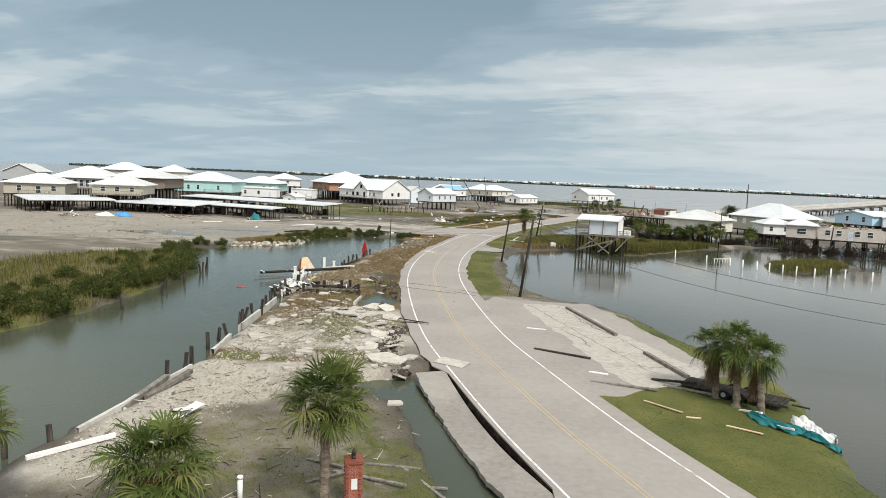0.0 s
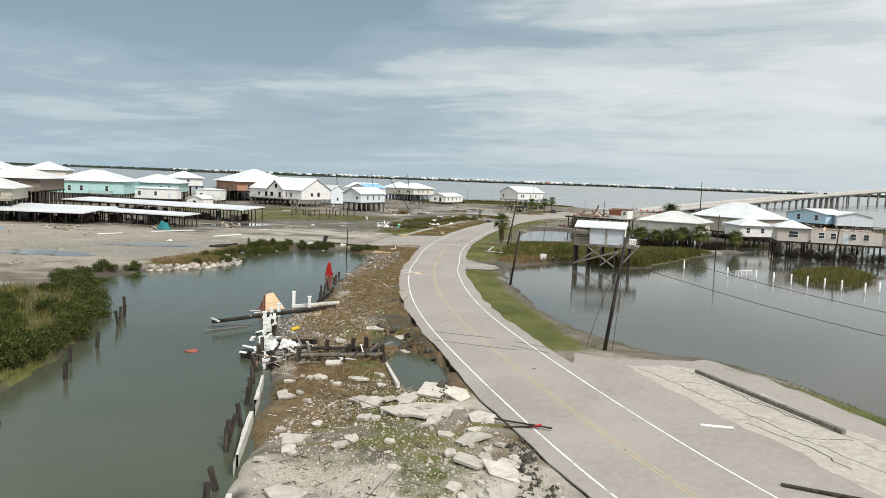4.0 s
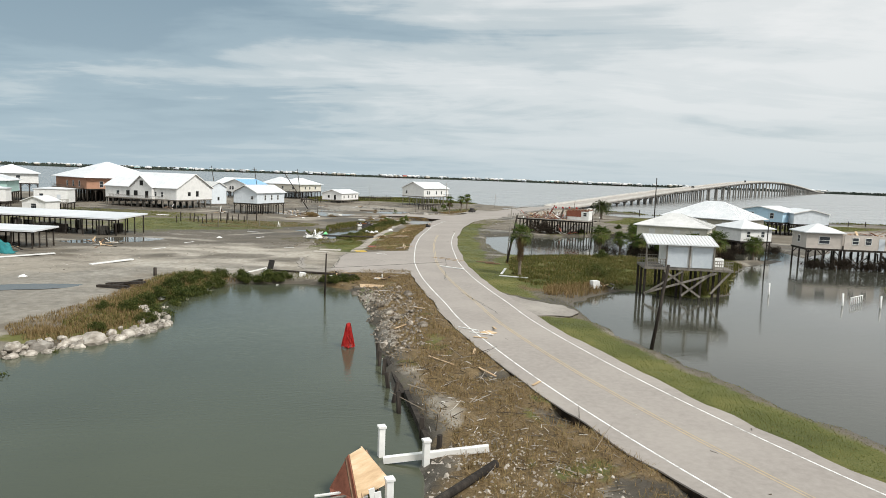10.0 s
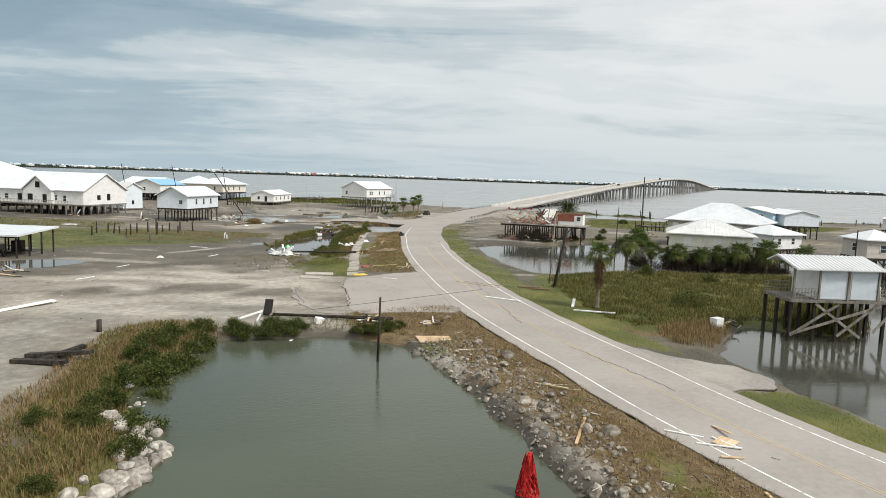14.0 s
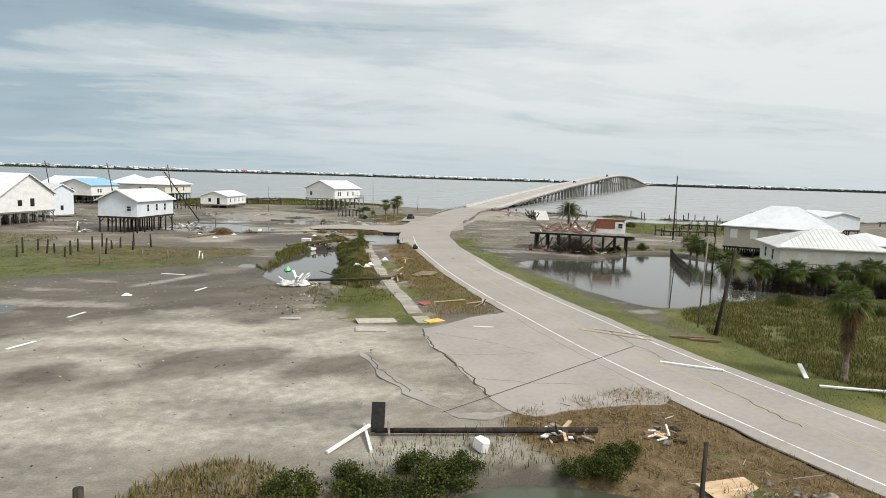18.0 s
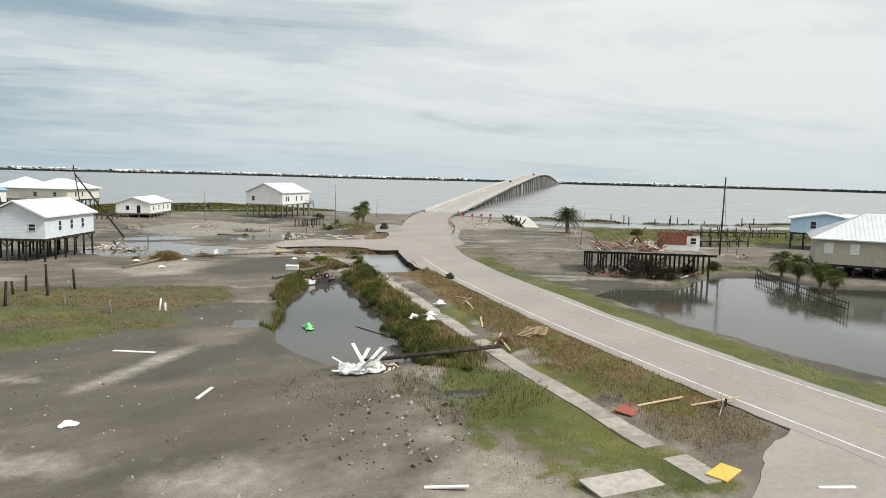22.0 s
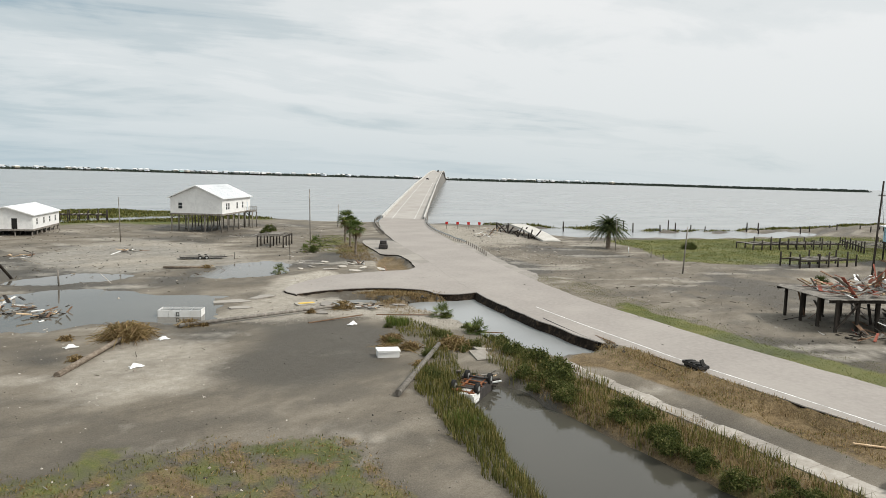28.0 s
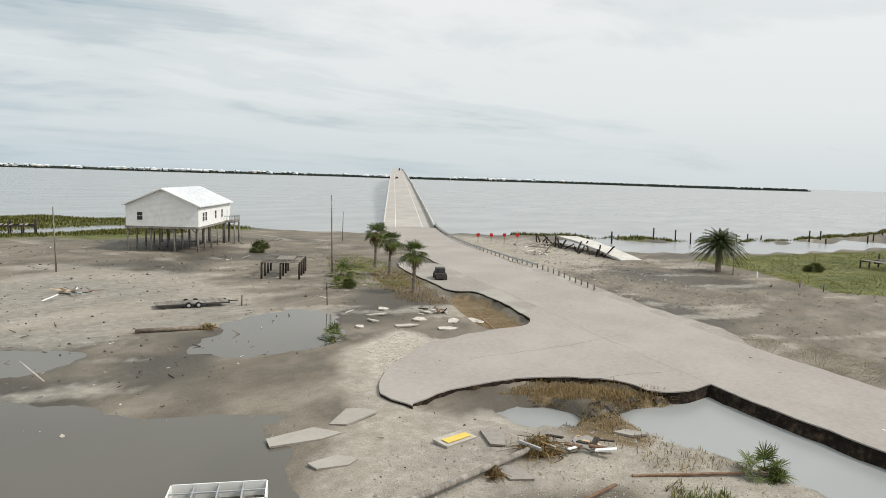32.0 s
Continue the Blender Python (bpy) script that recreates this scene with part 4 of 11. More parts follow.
def arrays(name, verts, faces, material, smooth=False):
    """One mesh object from arrays of places and of equal-sized faces."""
    verts, faces = np.asarray(verts, np.float32), np.asarray(faces, np.int32)
    k = faces.shape[1]
    me = bpy.data.meshes.new(name)
    me.vertices.add(len(verts))
    me.vertices.foreach_set("co", verts.ravel())
    me.loops.add(faces.size)
    me.loops.foreach_set("vertex_index", faces.ravel())
    me.polygons.add(len(faces))
    me.polygons.foreach_set("loop_start", np.arange(0, faces.size, k, dtype=np.int32))
    me.update(calc_edges=True)
    me.polygons.foreach_set("use_smooth", np.full(len(faces), smooth, bool))
    me.materials.append(M[material] if isinstance(material, str) else material)
    return new(name, me)


def thing(name, label, category, at, turn=0.0, group=""):
    ob = new(name)
    ob.empty_display_size = 0.2
    ob.matrix_basis = pose(*at, 0, 0, turn)
    return tagged(ob, label, category, group)


def again(ob, name, loc=(0, 0, 0), rot=(0, 0, 0), scale=(1, 1, 1), parent=None):
    """Another object on the same mesh."""
    c = new(name, ob.data)
    c.parent = parent
    c.matrix_basis = Matrix.LocRotScale(loc, Euler([radians(a) for a in rot]), scale)
    return c

import mathutils

# ---- water ----
def sheet(name, material, x0, x1, y0, y1, z, label):
    bm = bmesh.new()
    bm.faces.new([bm.verts.new(p) for p in ((x0, y0, z), (x1, y0, z), (x1, y1, z), (x0, y1, z))])
    return tagged(part(name, bm, material), label, "water", kind="structure")


WATER = -0.30
sheet("water_canal", "water", -70, -4.8, -30, 156, WATER, "still dark green canal water")
sheet("water_lagoon", "lagoon", 8, 900, -700, 218, WATER, "still grey brackish lagoon water flooding the lots")
sheet("water_washout", "washout", 28.6, 50, 238, 274.5, WATER - 0.42, "still grey water in the washed-out road edge")
sheet("water_ditch", "ditch", -6, 28.4, 190, 272, WATER - 0.06, "shallow grey water in a roadside ditch")
sheet("water_scour", "water", -9.5, 6, 15, 76, WATER + 0.02, "muddy water in washed-out road edge")
sheet("water_bay", "bay", -4900, 4900, -1500, 4900, WATER - 0.13, "wide grey bay under an overcast sky")


# ---- the road ----
def ribbon(name, line, off0, off1, z, material, thick=0.0, parent=None, wobble=0.0, label="", cut=None):
    """A strip along a line between two offsets to its right, with a thickness of its own."""
    s = sides(line)
    n = len(line)
    j0 = wobble * (noise2(line[:, 0], line[:, 1], 2.5, 31) - 0.5)
    j1 = wobble * (noise2(line[:, 0], line[:, 1], 2.5, 32) - 0.5)
    lz = line[:, 2] if line.shape[1] > 2 else np.zeros(n)
    a = line[:, :2] + s * (off0 + j0)[:, None]
    b = line[:, :2] + s * (off1 + j1)[:, None]
    top = np.concatenate([np.column_stack([a, lz + z]), np.column_stack([b, lz + z])])
    i = np.arange(n - 1)
    f = [np.stack([i, i + n, i + n + 1, i + 1], 1)]
    v = top
    if thick:
        v = np.concatenate([top, top - (0, 0, thick)])
        f += [np.stack([i, i + 1, i + 1 + 2 * n, i + 2 * n], 1), np.stack([i + n + 1, i + n, i + 3 * n, i + 3 * n + 1], 1), np.stack([i + 2 * n, i + 2 * n + 1, i + 3 * n + 1, i + 3 * n], 1)]
    f = np.concatenate(f)
    if cut is not None:
        mid = v[f].mean(axis=1)
        f = f[~cut(mid[:, 0], mid[:, 1])]
    ob = arrays(name, v, f, material)
    ob.parent = parent
    if label:
        ob["label"] = label
    return ob


ROAD_Z = 0.42
flare = step01(np.arange(len(ROAD), dtype=float), 300, 385)
swell = step01(ROAD[:, 1], 232.5, 240.0)
split = step01(ROAD[:, 1], 27.5, 29.0) * (1 - step01(ROAD[:, 1], 46.0, 47.5))
bite = step01(ROAD[:, 1], 69.0, 72.5) * (1 - step01(ROAD[:, 1], 79, 86))
ROAD_LEFT = -4.6 + 0.85 * split + 0.25 * bite - 2.3 * flare - 2.0 * swell * (1 - flare)
RAGGED = 0.7 - 0.6 * split
road = ribbon("road", ROAD, ROAD_LEFT, 4.6 + 2.2 * flare, ROAD_Z, "asphalt", 0.08, wobble=RAGGED)
tagged(road, "two-lane bleached grey asphalt road, its edge washed out", "road", kind="structure")
for off in (-3.45, 3.45):
    tagged(ribbon("edge_line", ROAD[:272] if off < 0 else ROAD[:232], off - 0.06, off + 0.06, ROAD_Z + 0.006, "paint_white", parent=road, label="worn white edge line"))
for off in (-0.12, 0.12):
    ribbon("centre_line", ROAD[:225], off - 0.05, off + 0.05, ROAD_Z + 0.006, "paint_yellow", parent=road, label="faded yellow centre line")

# the soil laid bare under the pavement's edges, its colour darkened for shade there
cut_l = ROAD_LEFT + RAGGED * (noise2(ROAD[:, 0], ROAD[:, 1], 2.5, 31) - 0.5)
cut_r = 4.6 + 2.2 * flare + RAGGED * (noise2(ROAD[:, 0], ROAD[:, 1], 2.5, 32) - 0.5)


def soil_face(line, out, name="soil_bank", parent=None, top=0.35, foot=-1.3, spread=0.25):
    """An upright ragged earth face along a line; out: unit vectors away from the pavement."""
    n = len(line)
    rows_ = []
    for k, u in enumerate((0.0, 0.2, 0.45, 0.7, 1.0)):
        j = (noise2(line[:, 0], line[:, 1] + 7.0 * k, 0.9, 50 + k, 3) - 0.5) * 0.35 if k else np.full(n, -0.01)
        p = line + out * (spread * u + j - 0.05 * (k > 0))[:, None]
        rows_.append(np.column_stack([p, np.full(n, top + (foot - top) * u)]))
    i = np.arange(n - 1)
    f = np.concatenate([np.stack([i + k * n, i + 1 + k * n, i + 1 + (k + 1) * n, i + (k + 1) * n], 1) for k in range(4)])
    o = arrays(name, np.concatenate(rows_), f, "soil_cut_shade")
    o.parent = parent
    o["label"] = "washed-out soil under the asphalt, shade darkened into its colour"
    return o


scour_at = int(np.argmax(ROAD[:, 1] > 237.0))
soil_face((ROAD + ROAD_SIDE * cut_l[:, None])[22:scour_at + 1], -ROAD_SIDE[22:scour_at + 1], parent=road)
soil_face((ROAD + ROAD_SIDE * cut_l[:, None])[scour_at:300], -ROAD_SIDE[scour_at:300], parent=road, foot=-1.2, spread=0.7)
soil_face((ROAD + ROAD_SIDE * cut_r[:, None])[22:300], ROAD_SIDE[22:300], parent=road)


PAVE_EDGES = []


def pave(name, outline, z, thick, material, label, category="pavement", rag=0.5, seed=1, parent=None, kind="structure"):
    """A flat slab with a ragged outline and a thickness."""
    q = spline([*outline, outline[0]], 0.6)
    j = (noise2(q[:, 0], q[:, 1], 1.8, seed) - 0.5) * 2 * rag
    q = q + sides(q) * j[:, None]
    bm = bmesh.new()
    vs = [bm.verts.new((x, y, z)) for x, y in q]
    if thick > 0.1:
        area = float(np.sum(q[:, 0] * np.roll(q[:, 1], -1) - np.roll(q[:, 0], -1) * q[:, 1]))
        closed = np.vstack([q, q[:1]])
        PAVE_EDGES.append((closed, sides(closed) * (1 if area > 0 else -1), z - 0.07))
    cdt = mathutils.geometry.delaunay_2d_cdt([Vector((x, y)) for x, y in q], [], [list(range(len(q)))], 1, 1e-4)
    tv_ = [bm.verts.new((p.x, p.y, z)) for p in cdt[0]]
    for tri in cdt[2]:
        bm.faces.new([tv_[k] for k in tri])
    lower = [bm.verts.new((x, y, z - min(thick, 0.08))) for x, y in q]
    for i in range(len(vs)):
        k = (i + 1) % len(vs)
        bm.faces.new((vs[i], lower[i], lower[k], vs[k]))
    bmesh.ops.recalc_face_normals(bm, faces=bm.faces)
    for f in bm.faces:
        f.normal_update()
        if abs(f.normal.z) > 0.9 and f.normal.z < 0:
            f.normal_flip()
    ob = part(name, bm, material, parent)
    return tagged(ob, label, category, kind=kind)


pave("apron_marina", [(-0.5, 177.1), (-3.0, 172.3), (-4.2, 167.6), (-5.5, 164.3), (-7.0, 160.1), (-7.5, 157.4), (-6.8, 155.9), (-4.5, 155.6), (-1.6, 154.8), (3.0, 154.2), (9, 166), (13, 178), (8.4, 179.4), (4, 178.2)], 0.405, 0.25, "asphalt", "cracked grey asphalt apron at a marina entrance", rag=0.35)
pave("old_apron", [(-4.7, 177.4), (-8.4, 173.4), (-10.2, 168.5), (-11.0, 163.2), (-10.8, 159.8), (-10.6, 157.4), (-7.4, 156.8), (-6.7, 160.3), (-5.2, 164.5), (-3.9, 168), (-2.7, 172.5), (-0.4, 177.3), (-1.6, 178.6)], 0.36, 0.16, "apron", "older worn pavement band beside the apron", rag=0.5, seed=5)
pave("apron_lagoon", [(6, 76), (9, 74.2), (14, 73.5), (16.8, 72), (19.6, 55), (19.3, 48), (15, 44), (9, 42), (4, 52), (1, 64)], 0.405, 0.25, "asphalt", "worn grey parking apron beside the lagoon")
pave("lagoon_drive", [(5.2, 124.0), (7.4, 124.4), (9.6, 123.8), (11.2, 125.6), (11.6, 128.2), (10.2, 130.8), (8.9, 133.6), (7.8, 137), (6.2, 131)], 0.404, 0.2, "apron", "short asphalt drive running down into the lagoon", rag=0.6, seed=6)
pave("concrete_strip", [(8.6, 72.5), (13.2, 71.6), (15.6, 62.2), (17.6, 54.2), (19.0, 47.4), (14.2, 43.4), (12.2, 45.7), (11.3, 52.8), (9.9, 61.8), (8.9, 67.9)], 0.411, 0.05, "slab", "pale worn concrete strip along the parking apron", rag=0.7, seed=4)
pave("side_street", [(32.6, 276.4), (33.6, 279.4), (37, 281.6), (45.5, 284.0), (53, 282.6), (58.4, 281.0), (66, 284), (74, 281), (62, 262), (54, 254), (50.2, 259.0), (49.0, 262.6), (46.2, 263.6), (45.0, 265.4), (45.6, 268.2), (44.5, 271.0), (42.2, 273.5), (39, 275.3), (36, 276.3)], 0.412, 0.28, "asphalt", "broken asphalt junction with a side street", rag=0.3)
pave("shoulder_east", [(63, 262), (68, 264.8), (74, 272.5), (82, 281), (92, 291), (98, 297), (93, 303), (84, 297), (70, 280), (62, 268)], 0.408, 0.2, "apron", "bleached asphalt shoulder dusted with sand")
pave("shoulder_west", [(60.0, 281), (64.5, 285.6), (68.0, 289.7), (70.6, 294.0), (69.4, 296.4), (73, 301.5), (80, 311), (86, 316), (89, 309), (80, 299), (68, 283), (62, 276)], 0.410, 0.2, "apron", "broken concrete road shoulder by the bridge ramp", rag=0.3)

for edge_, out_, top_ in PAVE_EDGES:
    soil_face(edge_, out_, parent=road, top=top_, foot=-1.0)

# ---- the bridge ----
BR = np.concatenate([np.arange(-6, 200, 4.0), np.arange(200, 2130, 12.0)])
br_z = np.interp(BR, [-10, 0, 32, 80, 141, 221, 347, 480, 620, 760, 900, 1050, 1250, 1450, 1650, 1850, 2000, 2200], [0.42, 0.5, 1.9, 3.7, 5.9, 8.7, 12.3, 16.3, 19.6, 21.3, 21.5, 20.4, 17.0, 12.8, 8.5, 5.2, 4.0, 4.0])
for _ in range(4):
    br_z[2:-2] = (br_z[:-4] + br_z[1:-3] + br_z[2:-2] + br_z[3:-1] + br_z[4:]) / 5
br_line = np.column_stack([BRIDGE_START[None] + BR[:, None] * BRIDGE_WAY[None], br_z])
bridge = thing("bridge", "long pale concrete highway bridge humping over the bay", "bridge", (0, 0, 0))
tagged(bridge, kind="structure")
ribbon("deck", br_line, -6.8, 6.8, 0.0, "bridge_deck", 0.55, parent=bridge, label="bleached concrete bridge deck")
for off in (-6.8, 6.45):
    ribbon("barrier", br_line, off, off + 0.35, 0.82, "bridge_conc", 0.8, parent=bridge, label="pale concrete parapet")
    ribbon("rail", br_line, off + 0.1, off + 0.25, 1.15, "bridge_conc", 0.12, parent=bridge)
for off in (-3.6, 3.5):
    ribbon("edge_line", br_line[:70], off, off + 0.12, 0.012, "paint_white", parent=bridge)
for off in (-6.0, -2.2, 2.2, 6.0):
    # girders and piers take the concrete with shade in its colour
    ribbon("girder", br_line[10:], off - 0.25, off + 0.25, -0.55, "bridge_conc_shade", 0.9, parent=bridge)
bm = bmesh.new()
bm_box(bm, (-6.4, -0.55, -0.9), (6.4, 0.55, 0.0))
cap_ob = part("pier_cap", bm, "bridge_conc_shade", bridge)
bm = bmesh.new()
bm_tube(bm, (0, 0, -1), (0, 0, 0), 0.5, 0.5, 10)
col_ob = part("pier_column", bm, "bridge_conc_shade", cap_ob)
first = True
turn = -53.2
s_pier = 42.0
while s_pier < 2120:
    z = float(np.interp(s_pier, BR, br_z)) - 1.45
    p = BRIDGE_START + BRIDGE_WAY * s_pier
    if first:
        c = cap_ob
        c.matrix_basis = pose(p[0], p[1], z, 0, 0, turn)
    else:
        c = again(cap_ob, "pier_cap", (p[0], p[1], z), (0, 0, turn), parent=bridge)
    tall = s_pier > 330 and s_pier < 1500
    for k, ox in enumerate((-4.0, 4.0) if tall else (-5.0, 0, 5.0)):
        h = z - 0.9 + 2.0
        if first and k == 0:
            col_ob.matrix_basis = Matrix.LocRotScale((ox, 0, -0.9), None, (1, 1, h))
        else:
            again(col_ob, "pier_column", (ox, 0, -0.9), scale=(1.7, 1.7, h) if tall else (1, 1, h), parent=c)
    first = False
    s_pier += 36.0 if tall else 15.0

for k, poly in enumerate(PUDDLES):
    q = np.array(poly)
    c = q.mean(axis=0)
    pave("puddle", [tuple(c + (v - c) * 1.12) for v in q], 0.160 + 0.004 * k, 0.01, "puddle", "shallow still puddle on the mud flat", "puddle", rag=0.8)

# ---- houses on piles ----
def window_part(parent, x, y, z, w, h, turn, shut=False):
    """A window with a frame proud of the wall and a pane set back in it."""
    bm = bmesh.new()
    for lo, hi in (((-w / 2 - 0.08, -0.05, -0.08), (-w / 2, 0.02, h + 0.08)), ((w / 2, -0.05, -0.08), (w / 2 + 0.08, 0.02, h + 0.08)), ((-w / 2, -0.05, h), (w / 2, 0.02, h + 0.08)), ((-w / 2, -0.07, -0.08), (w / 2, 0.02, 0.0)), ((-w / 2, -0.03, h / 2 - 0.03), (w / 2, 0.01, h / 2 + 0.03))):
        bm_box(bm, lo, hi)
    f = part("window", bm, "trim", parent)
    f.matrix_basis = pose(x, y, z, 0, 0, turn)
    bm = bmesh.new()
    bm_box(bm, (-w / 2, -0.012, 0), (w / 2, 0.0, h))
    part("pane", bm, "trim" if shut else "glass", f)
    return f


# thin plate on the uncut wall; by default its dark colour stands for inside shade
def opening_part(parent, name, x, y, z, w, h, turn, material="void_shade"):
    bm = bmesh.new()
    bm_box(bm, (-w / 2, -0.02, 0), (w / 2, 0.0, h))
    o = part(name, bm, material, parent)
    o.matrix_basis = pose(x, y, z, 0, 0, turn)
    return o


def roof_mesh(kind, w, d, rise, over, z, thick=0.16):
    """Hip: ridge along the longer side; gable: ridge along y. Closed, with thick eaves."""
    bm = bmesh.new()
    W, D = w / 2 + over, d / 2 + over
    if kind == "gable":
        ridge = [(0, -D, z + rise), (0, D, z + rise)]
    elif d >= w:
        ridge = [(0, -(D - W) - 0.01, z + rise), (0, D - W + 0.01, z + rise)]
    else:
        ridge = [(-(W - D) - 0.01, 0, z + rise), (W - D + 0.01, 0, z + rise)]
    cs = [(-W, -D), (W, -D), (W, D), (-W, D)]
    for dz in (0.0,):
        t = [bm.verts.new((x, y, z + dz)) for x, y in cs]
        r = [bm.verts.new(p) for p in ridge]
        lo = [bm.verts.new((x, y, z - thick)) for x, y in cs]
        if kind == "gable":
            faces = [(t[0], r[0], r[1], t[3]), (t[1], t[2], r[1], r[0])]
            r2 = [bm.verts.new((p[0], p[1], p[2] - thick)) for p in ridge]
            faces += [(lo[0], lo[3], r2[1], r2[0]), (lo[1], r2[0], r2[1], lo[2]), (t[0], t[3], lo[3], lo[0]), (t[1], lo[1], lo[2], t[2]), (t[0], lo[0], r2[0], r[0]), (r[0], r2[0], lo[1], t[1]), (t[3], r[1], r2[1], lo[3]), (r[1], t[2], lo[2], r2[1])]
        else:
            if d >= w:
                faces = [(t[0], t[1], r[0]), (t[1], t[2], r[1], r[0]), (t[2], t[3], r[1]), (t[3], t[0], r[0], r[1])]
            else:
                faces = [(t[3], t[0], r[0]), (t[0], t[1], r[1], r[0]), (t[1], t[2], r[1]), (t[2], t[3], r[0], r[1])]
            faces += [(lo[3], lo[2], lo[1], lo[0])] + [(t[i], lo[i], lo[(i + 1) % 4], t[(i + 1) % 4]) for i in range(4)]
        for f in faces:
            bm.faces.new(f)
    bmesh.ops.recalc_face_normals(bm, faces=bm.faces)
    return bm


def seams_mesh(kind, w, d, rise, over, z, pitch=0.6):
    """Standing seams running down the slopes of a roof whose ridge lies along y."""
    bm = bmesh.new()
    W, D = w / 2 + over, d / 2 + over
    n = int(2 * D / pitch)
    for i in range(1, n):
        y = -D + 2 * D * i / n
        top = 1.0
        if kind == "hip":
            top = min(1.0, (D - abs(y)) / W)
        for sx in (-1, 1):
            a = (sx * W, y, z + 0.015)
            b = (sx * W * (1 - top), y, z + 0.015 + rise * top)
            bm_beam(bm, a, b, 0.05, 0.05)
    if kind == "hip":
        n = int(2 * W / pitch)
        for i in range(1, n):
            x = -W + 2 * W * i / n
            top = 1 - abs(x) / W
            for sy in (-1, 1):
                bm_beam(bm, (x, sy * D, z + 0.015), (x, sy * (D - W * top), z + 0.015 + rise * top), 0.05, 0.05)
    return bm


def house(name, label, at, turn, w, d, floor, wall, roof="hip", rise=2.0, over=0.5, wallm="wall_white", roofm="roof_white", pile="wood_grey", pile_r=0.15, pile_gap=2.8, windows=(), porch=None, seams=False, base=None, cross=True, pile_out=0.0):
    """at: the middle of its plan. turn: degrees. windows: (side, along, sill, width, height, shut) with side s, n, e or w of its own."""
    gz0 = land(*at) if base is None else base
    h = thing(name, label, "house", (at[0], at[1], gz0), turn)
    bm = bmesh.new()
    bm_box(bm, (-w / 2, -d / 2, floor), (w / 2, d / 2, floor + wall))
    if roof == "gable":
        for y in (-d / 2, d / 2):
            a, b, c = (bm.verts.new(p) for p in ((-w / 2, y, floor + wall), (w / 2, y, floor + wall), (0, y, floor + wall + rise * (w / (w + 2 * over)))))
            bm.faces.new((a, b, c))
    part("wall", bm, wallm, h)
    part("roof", roof_mesh(roof, w, d, rise, over, floor + wall + 0.02), roofm, h)
    if seams and d >= w:
        part("roof_seam", seams_mesh(roof, w, d, rise, over, floor + wall + 0.02), roofm, h)
    bm = bmesh.new()
    bm_box(bm, (-w / 2 - 0.1, -d / 2 - 0.1, floor - 0.35), (w / 2 + 0.1, d / 2 + 0.1, floor))
    part("floor_frame", bm, pile, h)
    if roof == "gable":
        for y in (-d / 2 - over - 0.03, d / 2 + over + 0.03):
            for sx in (-1, 1):
                bm = bmesh.new()
                bm_beam(bm, (sx * (w / 2 + over), y, floor + wall - 0.1), (0, y, floor + wall + rise - 0.1), 0.05, 0.22)
                part("fascia", bm, "trim", h)
    nx, ny = max(2, round(w / pile_gap) + 1), max(2, round(d / pile_gap) + 1)
    bm = bmesh.new()
    bm_tube(bm, (0, 0, -1.0), (0, 0, floor - 0.3), pile_r * 1.1, pile_r, 7)
    first_pile = part("timber_stilt", bm, pile, h)
    started = False
    for i in range(nx):
        for j in range(ny):
            px, py = (-w / 2 + 0.2) + (w - 0.4) * i / (nx - 1), (-d / 2 + 0.2) + (d - 0.4) * j / (ny - 1)
            if not started:
                first_pile.location = (px, py, 0)
                started = True
            else:
                again(first_pile, "timber_stilt", (px, py, 0), (0, 0, 37 * i + 11 * j), parent=h)
    if cross and floor > 2.2:
        for j in (0, ny - 1):
            py = (-d / 2 + 0.2) + (d - 0.4) * j / (ny - 1)
            for i in range(nx):
                px = (-w / 2 + 0.2) + (w - 0.4) * i / (nx - 1)
                for sx in (-1, 1):
                    if abs(px + sx) < w / 2:
                        bm = bmesh.new()
                        bm_beam(bm, (px, py, floor - 1.3), (px + sx * 0.95, py, floor - 0.36), 0.09, 0.14)
                        part("knee_brace", bm, pile, h)
    for side, along, sill, ww, hh, kind in windows:
        x, y, t = {"s": (along, -d / 2 - 0.005, 0), "n": (along, d / 2 + 0.005, 180), "e": (w / 2 + 0.005, along, 90), "w": (-w / 2 - 0.005, along, -90)}[side]
        if kind == "door":
            opening_part(h, "door", x, y, floor + sill, ww, hh, t, "door_pale")
        elif kind == "hole":
            opening_part(h, "window", x, y, floor + sill, ww, hh, t)
        else:
            window_part(h, x, y, floor + sill, ww, hh, t, kind == "shut")
    if porch:
        side, depth, lo, hi = porch
        y0, y1 = (-d / 2 - depth, -d / 2) if side == "s" else (d / 2, d / 2 + depth)
        if side in "ew":
            x0, x1 = (w / 2, w / 2 + depth) if side == "e" else (-w / 2 - depth, -w / 2)
            y0, y1 = lo, hi
        else:
            x0, x1 = lo, hi
        bm = bmesh.new()
        bm_box(bm, (x0, y0, floor - 0.25), (x1, y1, floor - 0.05))
        deck = part("porch_deck", bm, "wood_grey", h)
        bm = bmesh.new()
        per = 2 * ((x1 - x0) + (y1 - y0))
        for a, b in (((x0, y0), (x1, y0)), ((x1, y0), (x1, y1)), ((x1, y1), (x0, y1)), ((x0, y1), (x0, y0))):
            inner = (side == "s" and a[1] == b[1] == y1) or (side == "n" and a[1] == b[1] == y0) or (side == "e" and a[0] == b[0] == x0) or (side == "w" and a[0] == b[0] == x1)
            if inner:
                continue
            bm_beam(bm, (*a, floor + 0.95), (*b, floor + 0.95), 0.07, 0.07)
            bm_beam(bm, (*a, floor + 0.15), (*b, floor + 0.15), 0.05, 0.05)
            n = max(2, int(math.dist(a, b) / 0.45))
